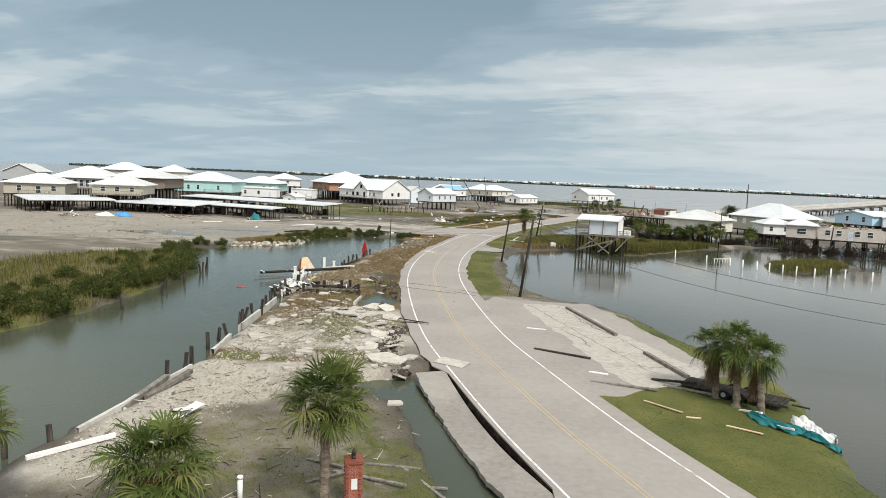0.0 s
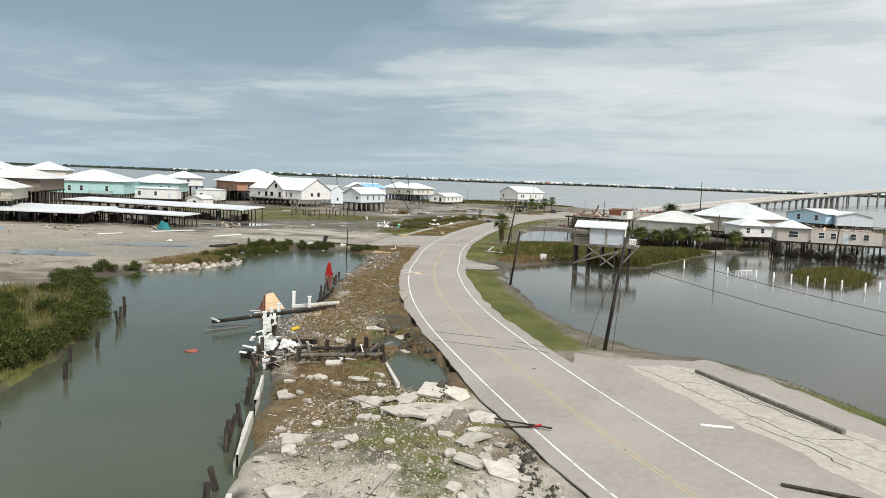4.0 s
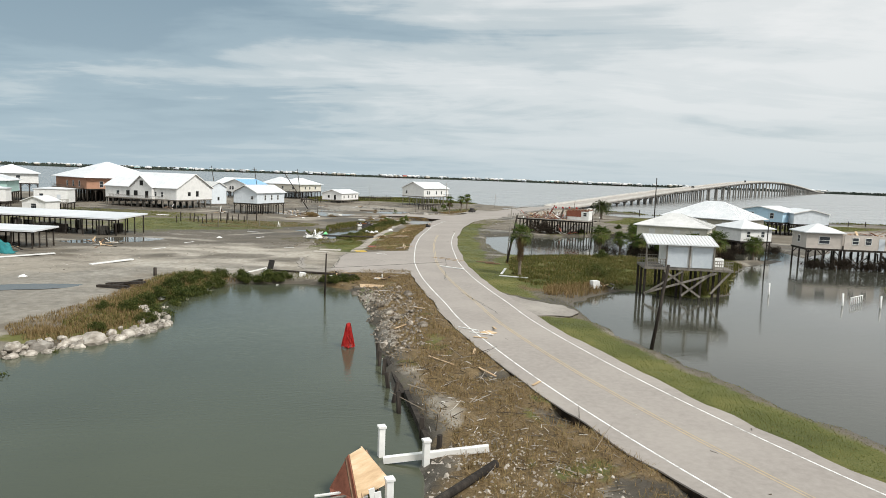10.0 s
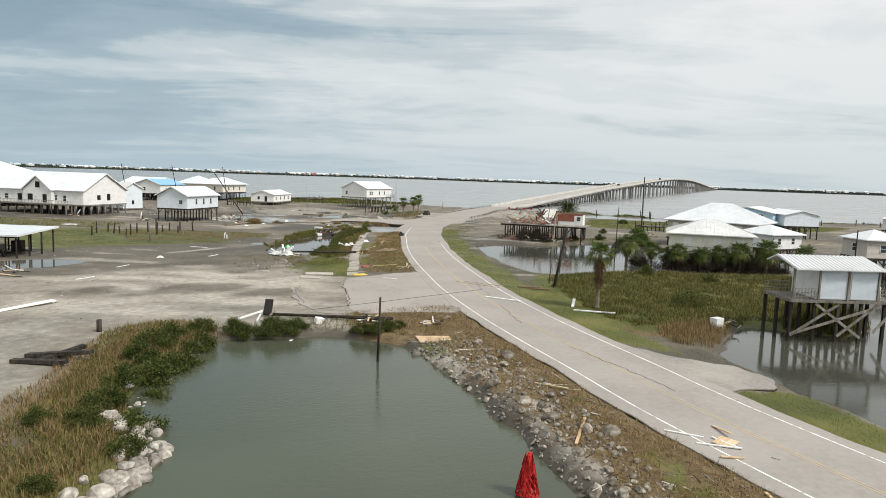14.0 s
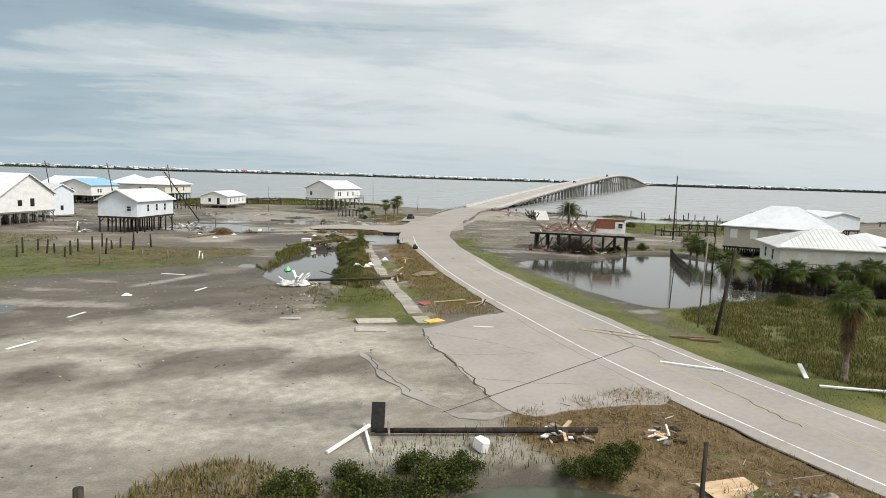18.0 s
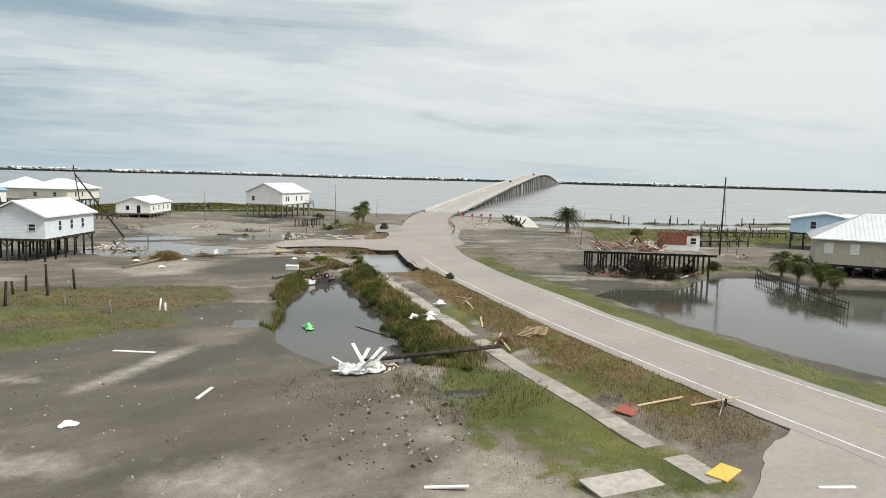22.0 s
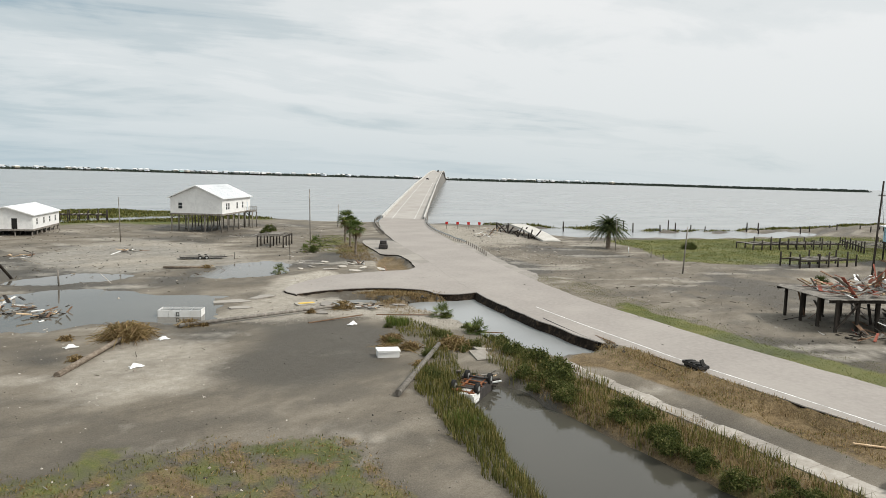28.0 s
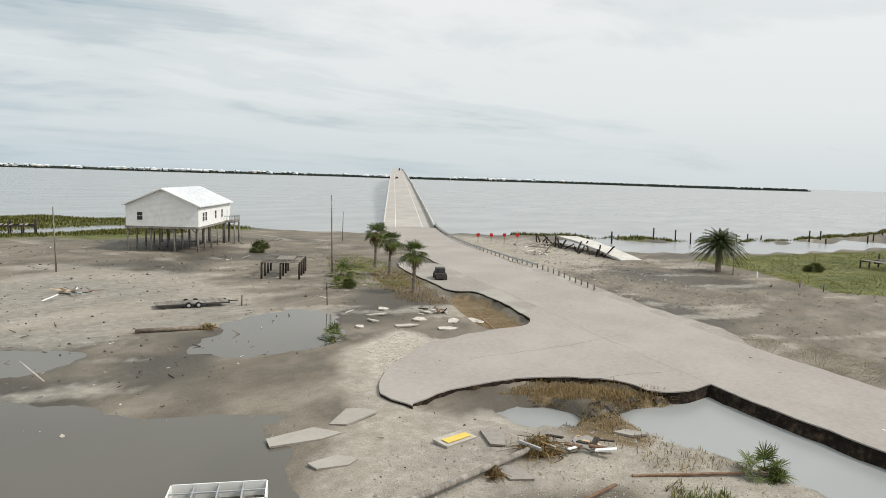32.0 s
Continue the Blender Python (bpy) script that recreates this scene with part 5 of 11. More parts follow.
            for i in range(n + 1):
                x, y = a[0] + (b[0] - a[0]) * i / n, a[1] + (b[1] - a[1]) * i / n
                bm_beam(bm, (x, y, floor - 0.1), (x, y, floor + 0.95), 0.045, 0.045)
        part("porch_rail", bm, "wood_grey", deck)
        for x in (x0 + 0.1, x1 - 0.1):
            for y in (y0 + 0.1, y1 - 0.1):
                again(first_pile, "timber_stilt", (x, y, 0), parent=h)
    return h


W3 = [("s", -3.6, 1.0, 0.9, 1.3, ""), ("e", -7.0, 0.9, 0.9, 1.4, ""), ("e", -5.6, 0.9, 0.9, 1.4, ""), ("e", 0.0, 0.9, 0.9, 1.4, ""), ("e", 4.0, 0.9, 0.9, 1.4, "")]
# the white gabled house by the bay, and those round it
house("white_gabled_house", "white clapboard house with metal gable roof on tall piles", (77.5, 358.5), -55, 11.8, 19.4, 4.2, 3.45, "gable", 2.85, 0.5, "wall_white", "roof_white", pile_gap=3.7, windows=W3 + [("e", 7.6, 0.05, 0.9, 2.0, "door")], porch=("e", 2.0, 5.5, 9.0), seams=True)
house("low_white_house", "small white bungalow on short piles, its eave hanging", (41.5, 373), -38, 9.5, 18, 1.3, 2.8, "gable", 1.7, 0.4, "wall_white", "roof_white", windows=[("e", -6.5, 0.8, 0.9, 1.2, ""), ("e", -2.0, 0.8, 0.9, 1.2, ""), ("e", 2, 0.8, 0.9, 1.2, ""), ("e", 6, 0.8, 0.9, 1.2, ""), ("s", 1.5, 0.05, 1.0, 2.1, "hole"), ("s", -1.5, 0.8, 0.9, 1.2, "hole")], cross=False)
house("grey_gabled_house", "pale grey gabled house with a white metal roof on dark piles", (-3.7, 284.4), -40.6, 8.4, 14.6, 3.3, 3.2, "gable", 2.3, 0.5, "wall_pale", "roof_white", "wood_dark", windows=[("e", -3.2, 1.0, 0.8, 1.4, ""), ("e", 0.2, 1.0, 0.8, 1.4, ""), ("e", 3.6, 1.0, 0.8, 1.4, ""), ("s", 2.4, 1.2, 0.9, 0.9, "")], seams=True)
house("blue_roofed_house", "white house with a blue tarpaulin over part of its roof", (2.2, 402), -42, 12.3, 15.7, 2.87, 3.58, "gable", 2.24, 0.5, "wall_white", "roof_blue", "wood_dark", windows=[("s", -2.6, 1, 1.0, 1.4, ""), ("s", -1.2, 1, 1.0, 1.4, ""), ("e", -4, 1, 0.9, 1.3, ""), ("e", -2.6, 1, 0.9, 1.3, ""), ("e", 4, 1, 0.9, 1.3, "")])
house("white_rear_house", "white house with a broad white gable roof", (2.4, 440), 40, 15.8, 20.3, 3.22, 3.84, "gable", 3.16, 0.5, "wall_white", "roof_white", "wood_dark")
house("hip_roofed_house", "cream house with a wide white hip roof on dark piles", (28.5, 410), -42, 13.9, 19.3, 3.55, 3.42, "hip", 3.00, 0.9, "wall_cream", "roof_white", "wood_dark", windows=[("s", -3, 1, 1, 1.3, ""), ("s", 3, 1, 1, 1.3, ""), ("e", -5, 1, 1, 1.3, ""), ("e", -1, 1, 1, 1.3, ""), ("e", 4, 1, 1, 1.3, "")], porch=("s", 2, -6, 6))
house("hip_roofed_annex", "cream house wing with a white hip roof", (22.0, 428), -42, 13.2, 14.3, 3.71, 3.52, "hip", 3.52, 0.9, "wall_cream", "roof_white", "wood_dark")
house("orange_house", "rust-orange house with a large white hip roof on tall piles", (-52.3, 352), 30, 26.3, 25.2, 4.63, 3.95, "hip", 5.70, 1.4, "wall_orange", "roof_white", "wood_dark", 0.2, windows=[("s", x, 0.6, 1.1, 2.0, "") for x in (-8, -4, 0, 4, 8)] + [("w", x, 0.6, 1.1, 2.0, "") for x in (-7, -2, 3)], porch=("w", 2.6, -10, 10))
# the white house with cross gables
house("cross_gabled_house", "weathered white house with cross gables and blown-out windows", (-33.4, 316.4), 48, 16.7, 30.0, 2.83, 3.67, "gable", 4.78, 0.5, "wall_weathered", "roof_white", windows=[("w", 9.5, 1, 1.2, 1.2, ""), ("w", 5.2, 0.6, 1.4, 1.8, "hole"), ("w", -6.4, 1.0, 0.9, 1.3, ""), ("w", -9.2, 0.8, 0.9, 1.5, ""), ("s", -2.6, 1.2, 1.3, 1.3, "hole"), ("s", 1.2, 1.0, 1.3, 1.8, "hole")], porch=("w", 2.2, -11.5, 11.5))
house("gabled_front", "white front gable of a storm-damaged house, windows blown out", (-37.0, 310.0), -42, 8.9, 4.9, 2.83, 3.67, "gable", 3.78, 0.4, "wall_weathered", "roof_white", windows=[("s", -2.2, 0.8, 1.6, 1.7, "hole"), ("s", 2.4, 0.3, 1.3, 2.2, "hole"), ("s", 0.2, 4.2, 1.4, 1.6, "hole")], cross=False)
house("green_annex", "pale grey storm-battered shed on low piles", (-16.0, 330.0), 30, 6.6, 8.8, 0.60, 5.94, "gable", 1.98, 0.4, "wall_pale", "roof_grey", windows=[("s", 0, 1.2, 0.8, 1.2, "hole")], cross=False)
# the row behind the boat sheds
house("mint_house", "mint green house with a white hip roof on dark piles", (-101.9, 295), 0, 24.4, 20.7, 3.39, 4.51, "hip", 3.90, 0.8, "wall_mint", "roof_white", "wood_dark", windows=[("s", -6, 1, 1.0, 1.7, ""), ("s", -2, 1, 1.0, 1.7, ""), ("s", 6.5, 1, 1.0, 1.7, ""), ("w", 0, 1, 0.9, 1.6, "")], porch=("s", 1.8, 1.0, 8.5))
house("teal_house", "sea-green house with a white hip roof", (-86, 318), 0, 19.4, 17.1, 3.82, 3.65, "hip", 3.19, 0.8, "wall_teal", "roof_white", "wood_dark", windows=[("s", 3, 1, 0.9, 1.4, ""), ("s", 6, 1, 0.9, 1.4, "")])
house("brown_house", "dark brown house with a pale hip roof and deep porch", (-106, 242), 0, 18.5, 17.0, 5.80, 3.40, "hip", 3.20, 1.2, "wall_brown", "roof_grey", "wood_dark", windows=[("s", 0, 0.4, 1.6, 2.2, ""), ("s", 4, 0.8, 1.0, 1.5, ""), ("s", -5, 0.8, 1.0, 1.5, "")], porch=("s", 2.5, -9, 9))
house("pyramid_roofed_house", "tan house with a pale pyramid roof", (-98, 207), 10, 14, 14.5, 4.6, 2.8, "hip", 3.0, 0.9, "wall_tan", "roof_grey", "wood_dark", windows=[("s", -4, 0.9, 1.2, 1.2, ""), ("s", 0, 0.9, 1.2, 1.2, ""), ("s", 4, 0.9, 1.2, 1.2, "")], porch=("s", 1.5, -7, 7))
house("grey_hip_house", "grey house with a broad pale hip roof and tall windows", (-130, 248), 10, 20, 18, 4.6, 3.6, "hip", 4.2, 1.0, "wall_grey", "roof_grey", "wood_dark", windows=[("s", x, 0.5, 1.1, 2.4, "") for x in (-4, -2, 0, 2, 4)], porch=("s", 2.2, -10, 10))
house("tan_house", "tan house with a pale grey hip roof", (-122, 205), 15, 16, 14, 3.9, 3.2, "hip", 2.8, 0.8, "wall_tan", "roof_grey", "wood_dark", windows=[("s", -4, 0.9, 1.2, 1.4, ""), ("s", 1, 0.2, 1.2, 2.1, ""), ("s", 5, 0.9, 1.2, 1.4, "")], porch=("s", 1.5, -4, 4))
house("white_trailer", "white mobile home on low piles", (-82.3, 300), -5, 17, 5, 1.7, 3.8, "hip", 0.5, 0.3, "wall_white", "roof_white", "wood_dark", windows=[("s", -5.5, 1.2, 1.0, 1.5, ""), ("s", 0.5, 1.2, 1.0, 1.5, ""), ("s", 5.5, 0.1, 1.0, 2.1, "door")], cross=False)
house("white_cottage", "small white gabled shed on the ground", (-61.5, 275), -25, 6.5, 6, 0.5, 2.7, "gable", 1.3, 0.3, "wall_white", "roof_white", "wood_dark", windows=[("s", 0, 0.8, 1.4, 1.2, "")], cross=False)
house("white_wing", "white flat-roofed house wing with an outside stair", (-60.5, 290), -10, 9, 6, 2.2, 3.8, "hip", 0.4, 0.2, "wall_white", "roof_white", "wood_dark", windows=[("s", -2.5, 1.0, 1.0, 1.4, ""), ("s", 2.0, 0.1, 1.0, 2.1, "door")], porch=("s", 2.0, -4.5, 4.5), cross=False)
house("rear_house", "distant house with a white hip roof", (-175, 372), 10, 22, 18, 7, 3.5, "hip", 4, 1.0, "wall_grey", "roof_white", "wood_dark")
house("rear_house", "distant house with a cream wall and white hip roof", (-152, 380), 10, 18, 18, 7, 3.5, "hip", 4, 1.0, "wall_cream", "roof_white", "wood_dark")
house("rear_house", "distant white house with a white hip roof", (-82, 345), 10, 16, 16, 6, 3.4, "hip", 3.0, 0.8, "wall_white", "roof_white", "wood_dark", windows=[("s", -4, 1, 1.2, 1.6, ""), ("s", 2, 1, 1.2, 1.6, "")])
house("dark_gabled_house", "dark grey gabled house far behind the marina", (-165, 268), 10, 12, 14, 6, 3.2, "gable", 3.0, 0.5, "wall_grey", "roof_grey", "wood_dark")
# houses in the flooded lots
house("cream_hip_house", "cream flooded house with a grey hip metal roof", (66.0, 176.6), 43, 11.0, 13.0, 2.9, 3.0, "hip", 2.3, 0.7, "wall_cream", "roof_grey", "wood_dark", windows=[("w", -4.6, 0.8, 1.0, 1.5, "shut"), ("w", -1.0, 0.8, 1.0, 1.5, "shut"), ("w", 3.6, 0.8, 1.0, 1.5, "shut"), ("n", -2, 0.9, 1.1, 1.4, ""), ("n", 2, 0.9, 1.1, 1.4, "")], seams=True, base=-0.3, porch=("w", 1.6, -6, 6))
house("large_hip_house", "big grey house with a white hip metal roof", (95.8, 198.3), 22, 14.0, 18.5, 2.20, 3.90, "hip", 3.90, 0.8, "wall_tan", "roof_white", "wood_dark", windows=[("w", -6, 1.7, 1.1, 1.5, "shut"), ("w", -1, 1.7, 1.1, 1.5, "shut"), ("w", 4, 1.7, 1.1, 1.5, "shut"), ("w", 7.5, 1.7, 1.1, 1.5, "shut"), ("s", 4, 0.8, 1.0, 1.6, "")], seams=True, base=-0.1)
house("small_white_house", "small white house with hip roof on piles in water", (87, 179.8), -5, 7.8, 8.0, 2.6, 2.7, "hip", 1.6, 0.6, "wall_white", "roof_white", "wood_dark", windows=[("s", -2, 0.9, 0.8, 1.1, ""), ("s", 1.6, 0.9, 0.8, 1.1, "")], base=-0.3)
house("light_blue_house", "light blue house with a low white gable roof, its end torn", (136.4, 220), -70, 13.2, 12, 3.7, 3.0, "gable", 1.4, 0.6, "wall_blue", "roof_white", "wood_dark", windows=[("s", -2.2, 1, 1.0, 1.5, ""), ("s", 3.6, 1, 1.0, 1.5, ""), ("w", -3, 1, 0.9, 1.3, ""), ("w", -1.4, 1, 0.9, 1.3, "")])
house("grey_box_house", "pale grey house with a low gable roof on piles", (142, 213), -26, 9.5, 12, 3.9, 3.0, "gable", 1.2, 0.3, "wall_pale", "roof_white", "wood_dark", windows=[("w", 0, 0.2, 2.4, 2.4, "hole")], base=-0.2)
house("beige_wreck", "wind-torn beige house with a white hip roof on piles", (83.2, 158.4), -26, 6.2, 6.2, 3.4, 2.9, "hip", 1.5, 0.5, "wall_beige", "roof_white", "wood_dark", windows=[("s", 0, 0.9, 1.8, 1.2, ""), ("w", 0, 0.9, 0.9, 1.2, "")], base=-0.3)
house("white_far_house", "white house with a broad white roof beyond the lots", (165, 190), -20, 13, 14, 3.6, 3.0, "hip", 2.6, 0.6, "wall_white", "roof_white", "wood_dark", windows=[("s", -3, 1, 1, 1.3, ""), ("s", 3, 1, 1, 1.3, "")], base=-0.2)


# ---- open boat sheds ----
def boat_shed(at, turn, w, d, h, label):
    s = thing("boat_shed", label, "boat shed", (*at, land(*at)), turn, "marina boat sheds")
    bm = bmesh.new()
    bm_box(bm, (-w / 2 - 0.6, -d / 2 - 0.6, h), (w / 2 + 0.6, d / 2 + 0.6, h + 0.25))
    for v in bm.verts:
        v.co.z += 0.05 * (v.co.y)
    part("roof", bm, "roof_white", s)
    nx = max(3, round(w / 3.5))
    bm = bmesh.new()
    bm_tube(bm, (0, 0, -0.6), (0, 0, h + 0.1), 0.13, 0.12, 7)
    p0 = part("post", bm, "wood_dark", s)
    k = 0
    for i in range(nx + 1):
        for j in range(4):
            loc = (-w / 2 + w * i / nx, -d / 2 + d * j / 3, 0.05 * (-d / 2 + d * j / 3))
            if k == 0:
                p0.location = loc
            else:
                again(p0, "post", loc, parent=s)
            k += 1
    bm = bmesh.new()
    for j in range(4):
        y = -d / 2 + d * j / 3
        bm_beam(bm, (-w / 2, y, h - 0.15 + 0.05 * y), (w / 2, y, h - 0.15 + 0.05 * y), 0.1, 0.25)
    part("beam", bm, "wood_dark", s)
    return s


boat_shed((-63.1, 227.6), -29.4, 62.5, 9, 3.4, "long open boat shed with white metal roof on dark posts")
boat_shed((-70.6, 201.8), -26.6, 52.5, 5, 2.8, "low open boat shed with a white metal roof")
boat_shed((-81.6, 199.2), -11.9, 25.6, 14, 2.85, "open boat shed with a flat white roof")
boat_shed((-107, 191), 45, 21, 13, 3.4, "open boat shed with a wavy white roof on posts")
boat_shed((-128, 172), 35, 22, 12, 3.2, "open boat shed with a white roof on posts")

# ---- plants ----
rng = np.random.default_rng(7)


def unit(v):
    return v / np.maximum(np.linalg.norm(v, axis=-1, keepdims=True), 1e-9)


def fan_leaf(V, F, base, way, stalk, r, blades=22, droop=0.5):
    """A palmate leaf: a stalk, a short web and narrow split blades that spread from it, bend and hang at their ends."""
    way = unit(np.array(way, float))
    side = unit(np.cross(way, (0, 0, 1)) + 1e-6)
    up = np.cross(side, way)
    tip = base + way * stalk + np.array((0, 0, -0.12 * stalk))
    n = len(V)
    w = side * 0.016
    V += [base - w, base + w, tip + w, tip - w]
    F += [(n, n + 1, n + 2), (n, n + 2, n + 3)]
    heart = len(V)
    V.append(tip)
    twist = rng.uniform(-0.35, 0.35)
    for k in range(blades):
        a = (k / (blades - 1) - 0.5) * 3.9 + rng.normal(0, 0.05)
        d = unit(way * math.cos(a) + side * math.sin(a) + up * (0.06 + (0.30 + twist * math.sin(a)) * abs(math.sin(a))))
        length = r * (0.80 + 0.26 * math.cos(a * 0.6)) * rng.uniform(0.8, 1.12)
        across = unit(np.cross(d, up) + rng.normal(0, 0.25, 3)) * 0.034 * r
        fall = np.array((0, 0, -1.0)) * length * droop * rng.uniform(0.5, 1.35)
        p1, p2, p3 = tip + d * length * 0.45 + fall * 0.04, tip + d * length * 0.78 + fall * 0.30, tip + d * length * 0.93 + fall * 0.78
        n = len(V)
        V += [p1 - across, p1 + across, p2 - across * 0.6, p2 + across * 0.6, p3]
        F += [(heart, n, n + 1), (n, n + 2, n + 3), (n, n + 3, n + 1), (n + 2, n + 4, n + 3)]


def tube_path(V, F, pts, radii, k=8):
    n0 = len(V)
    pts = [np.array(p, float) for p in pts]
    for i, (p, r) in enumerate(zip(pts, radii)):
        for j in range(k):
            a = 2 * math.pi * j / k
            V.append(p + np.array((r * math.cos(a), r * math.sin(a), 0)))
        if i:
            for j in range(k):
                a, b = n0 + (i - 1) * k + j, n0 + (i - 1) * k + (j + 1) % k
                F += [(a, b, b + k), (a, b + k, a + k)]


def sabal(height, crown, leaves, label, skirt=0.0, lean=(0.0, 0.0), stalk=0.55, droop=0.5):
    """A fan palm: ringed trunk, a round head of leaves, and a skirt of dead ones if it has any."""
    t = thing("palm_tree", label, "palm tree", (0, 0, 0))
    V, F = [], []
    m = 14
    tube_path(V, F, [(lean[0] * (i / m) ** 1.6, lean[1] * (i / m) ** 1.6, -0.4 + (height + 0.4) * i / m) for i in range(m + 1)], [0.20 + (0.05 if i % 2 else 0.0) - 0.04 * i / m + (0.08 if i < 2 else 0) for i in range(m + 1)], 9)
    o = arrays("trunk", V, F, "trunk")
    o.parent = t
    top = np.array((lean[0], lean[1], height))
    V, F = [], []
    for i in range(leaves):
        el = math.asin(max(-0.85, min(0.98, -0.72 + 1.66 * (i + 0.5) / leaves))) + rng.normal(0, 0.16)
        az = i * 2.39996 + rng.uniform(-0.5, 0.5)
        d = np.array((math.cos(az) * math.cos(el), math.sin(az) * math.cos(el), math.sin(el)))
        fan_leaf(V, F, top + d * 0.1, d, crown * stalk * rng.uniform(0.55, 1.3), crown * 0.60 * rng.uniform(0.75, 1.2), droop=(droop * 0.75 + (0.3 if el < 0 else 0)) * rng.uniform(0.6, 1.3))
    o = arrays("crown", V, F, "frond")
    o.parent = t
    V, F = [], []
    for i in range(int(10 + leaves * 0.3 + skirt * 40)):
        el = rng.uniform(-1.45, -0.6)
        az = i * 2.39996
        d = np.array((math.cos(az) * math.cos(el), math.sin(az) * math.cos(el), math.sin(el)))
        low_ = rng.uniform(0, 1) * skirt
        fan_leaf(V, F, top + np.array((0, 0, -0.1 - low_)), d, crown * (0.3 if low_ < 0.5 else 0.1), crown * (0.5 if low_ < 0.5 else 0.34), 9, 1.1)
    o = arrays("dead_frond_skirt", V, F, "frond_dead")
    o.parent = t
    return t


def date_palm(height, crown, label, fronds=96):
    t = thing("date_palm", label, "palm tree", (0, 0, 0))
    V, F = [], []
    tube_path(V, F, [(0, 0, -0.4 + (height + 0.4) * i / 10) for i in range(11)], [0.42 + 0.06 * (i % 2) + 0.12 * (i > 7) for i in range(11)], 10)
    o = arrays("trunk", V, F, "trunk")
    o.parent = t
    V, F = [], []
    for i in range(fronds):
        el = math.asin(-0.5 + 1.45 * (i + 0.5) / fronds)
        az = i * 2.39996
        out = np.array((math.cos(az), math.sin(az), 0))
        side = np.array((-math.sin(az), math.cos(az), 0))
        L = crown * rng.uniform(0.85, 1.08)
        prev = None
        for k in range(13):
            u = k / 12
            p = np.array((0, 0, height)) + out * L * u * math.cos(el) + np.array((0, 0, 1)) * (L * u * math.sin(el) - L * 0.42 * u * u)
            if prev is not None:
                for s in (-1, 1):
                    for q in (0.0, 0.5):
                        b = prev + (p - prev) * q
                        tipp = b + side * s * L * 0.16 * math.sin(math.pi * (0.15 + 0.8 * u)) + (p - prev) * 0.9 + np.array((0, 0, -0.05 * L))
                        w = (p - prev) * 0.45
                        n = len(V)
                        V += [b, b + w, tipp]
                        F.append((n, n + 1, n + 2))
            prev = p
    o = arrays("crown", V, F, "palm_dark")
    o.parent = t
    return t


def shrub(size, leaves, label, leaf=0.09, material="shrub", flat=0.7, name="shrub"):
    """Stems and many small leaves, in clumps with gaps between them."""
    t = thing(name, label, "shrub", (0, 0, 0))
    V, F = [], []
    clumps = max(6, int(size * 9))
    cs = []
    for i in range(clumps):
        a, u = rng.uniform(0, 2 * math.pi), math.sqrt(rng.uniform(0, 1))
        h = rng.uniform(0.25, 1.0) * (1 - 0.5 * u * u)
        c = np.array((math.cos(a) * u * size, math.sin(a) * u * size, h * size * flat * 1.3))
        cs.append(c)
        tube_path(V, F, [(c[0] * 0.1, c[1] * 0.1, -0.3), c * 0.5, c], [0.03, 0.02, 0.008], 4)
    o = arrays("stem", V, F, "wood_brown")
    o.parent = t
    n = leaves
    idx = rng.integers(0, clumps, n)
    c = np.array(cs)[idx]
    p = c + rng.normal(0, 1, (n, 3)) * np.array((0.30, 0.30, 0.24)) * size * 0.55
    p[:, 2] = np.abs(p[:, 2])
    d = unit(rng.normal(0, 1, (n, 3)) + np.array((0, 0, 0.6)))
    s = unit(np.cross(d, rng.normal(0, 1, (n, 3))))
    L = leaf * rng.uniform(0.7, 1.5, (n, 1))
    v = np.stack([p, p + d * L * 0.5 + s * L * 0.35, p + d * L, p + d * L * 0.5 - s * L * 0.35], 1).reshape(-1, 3)
    f = np.arange(4 * n).reshape(-1, 4)
    o = arrays("foliage", v, f, material)
    o.parent = t
    return t


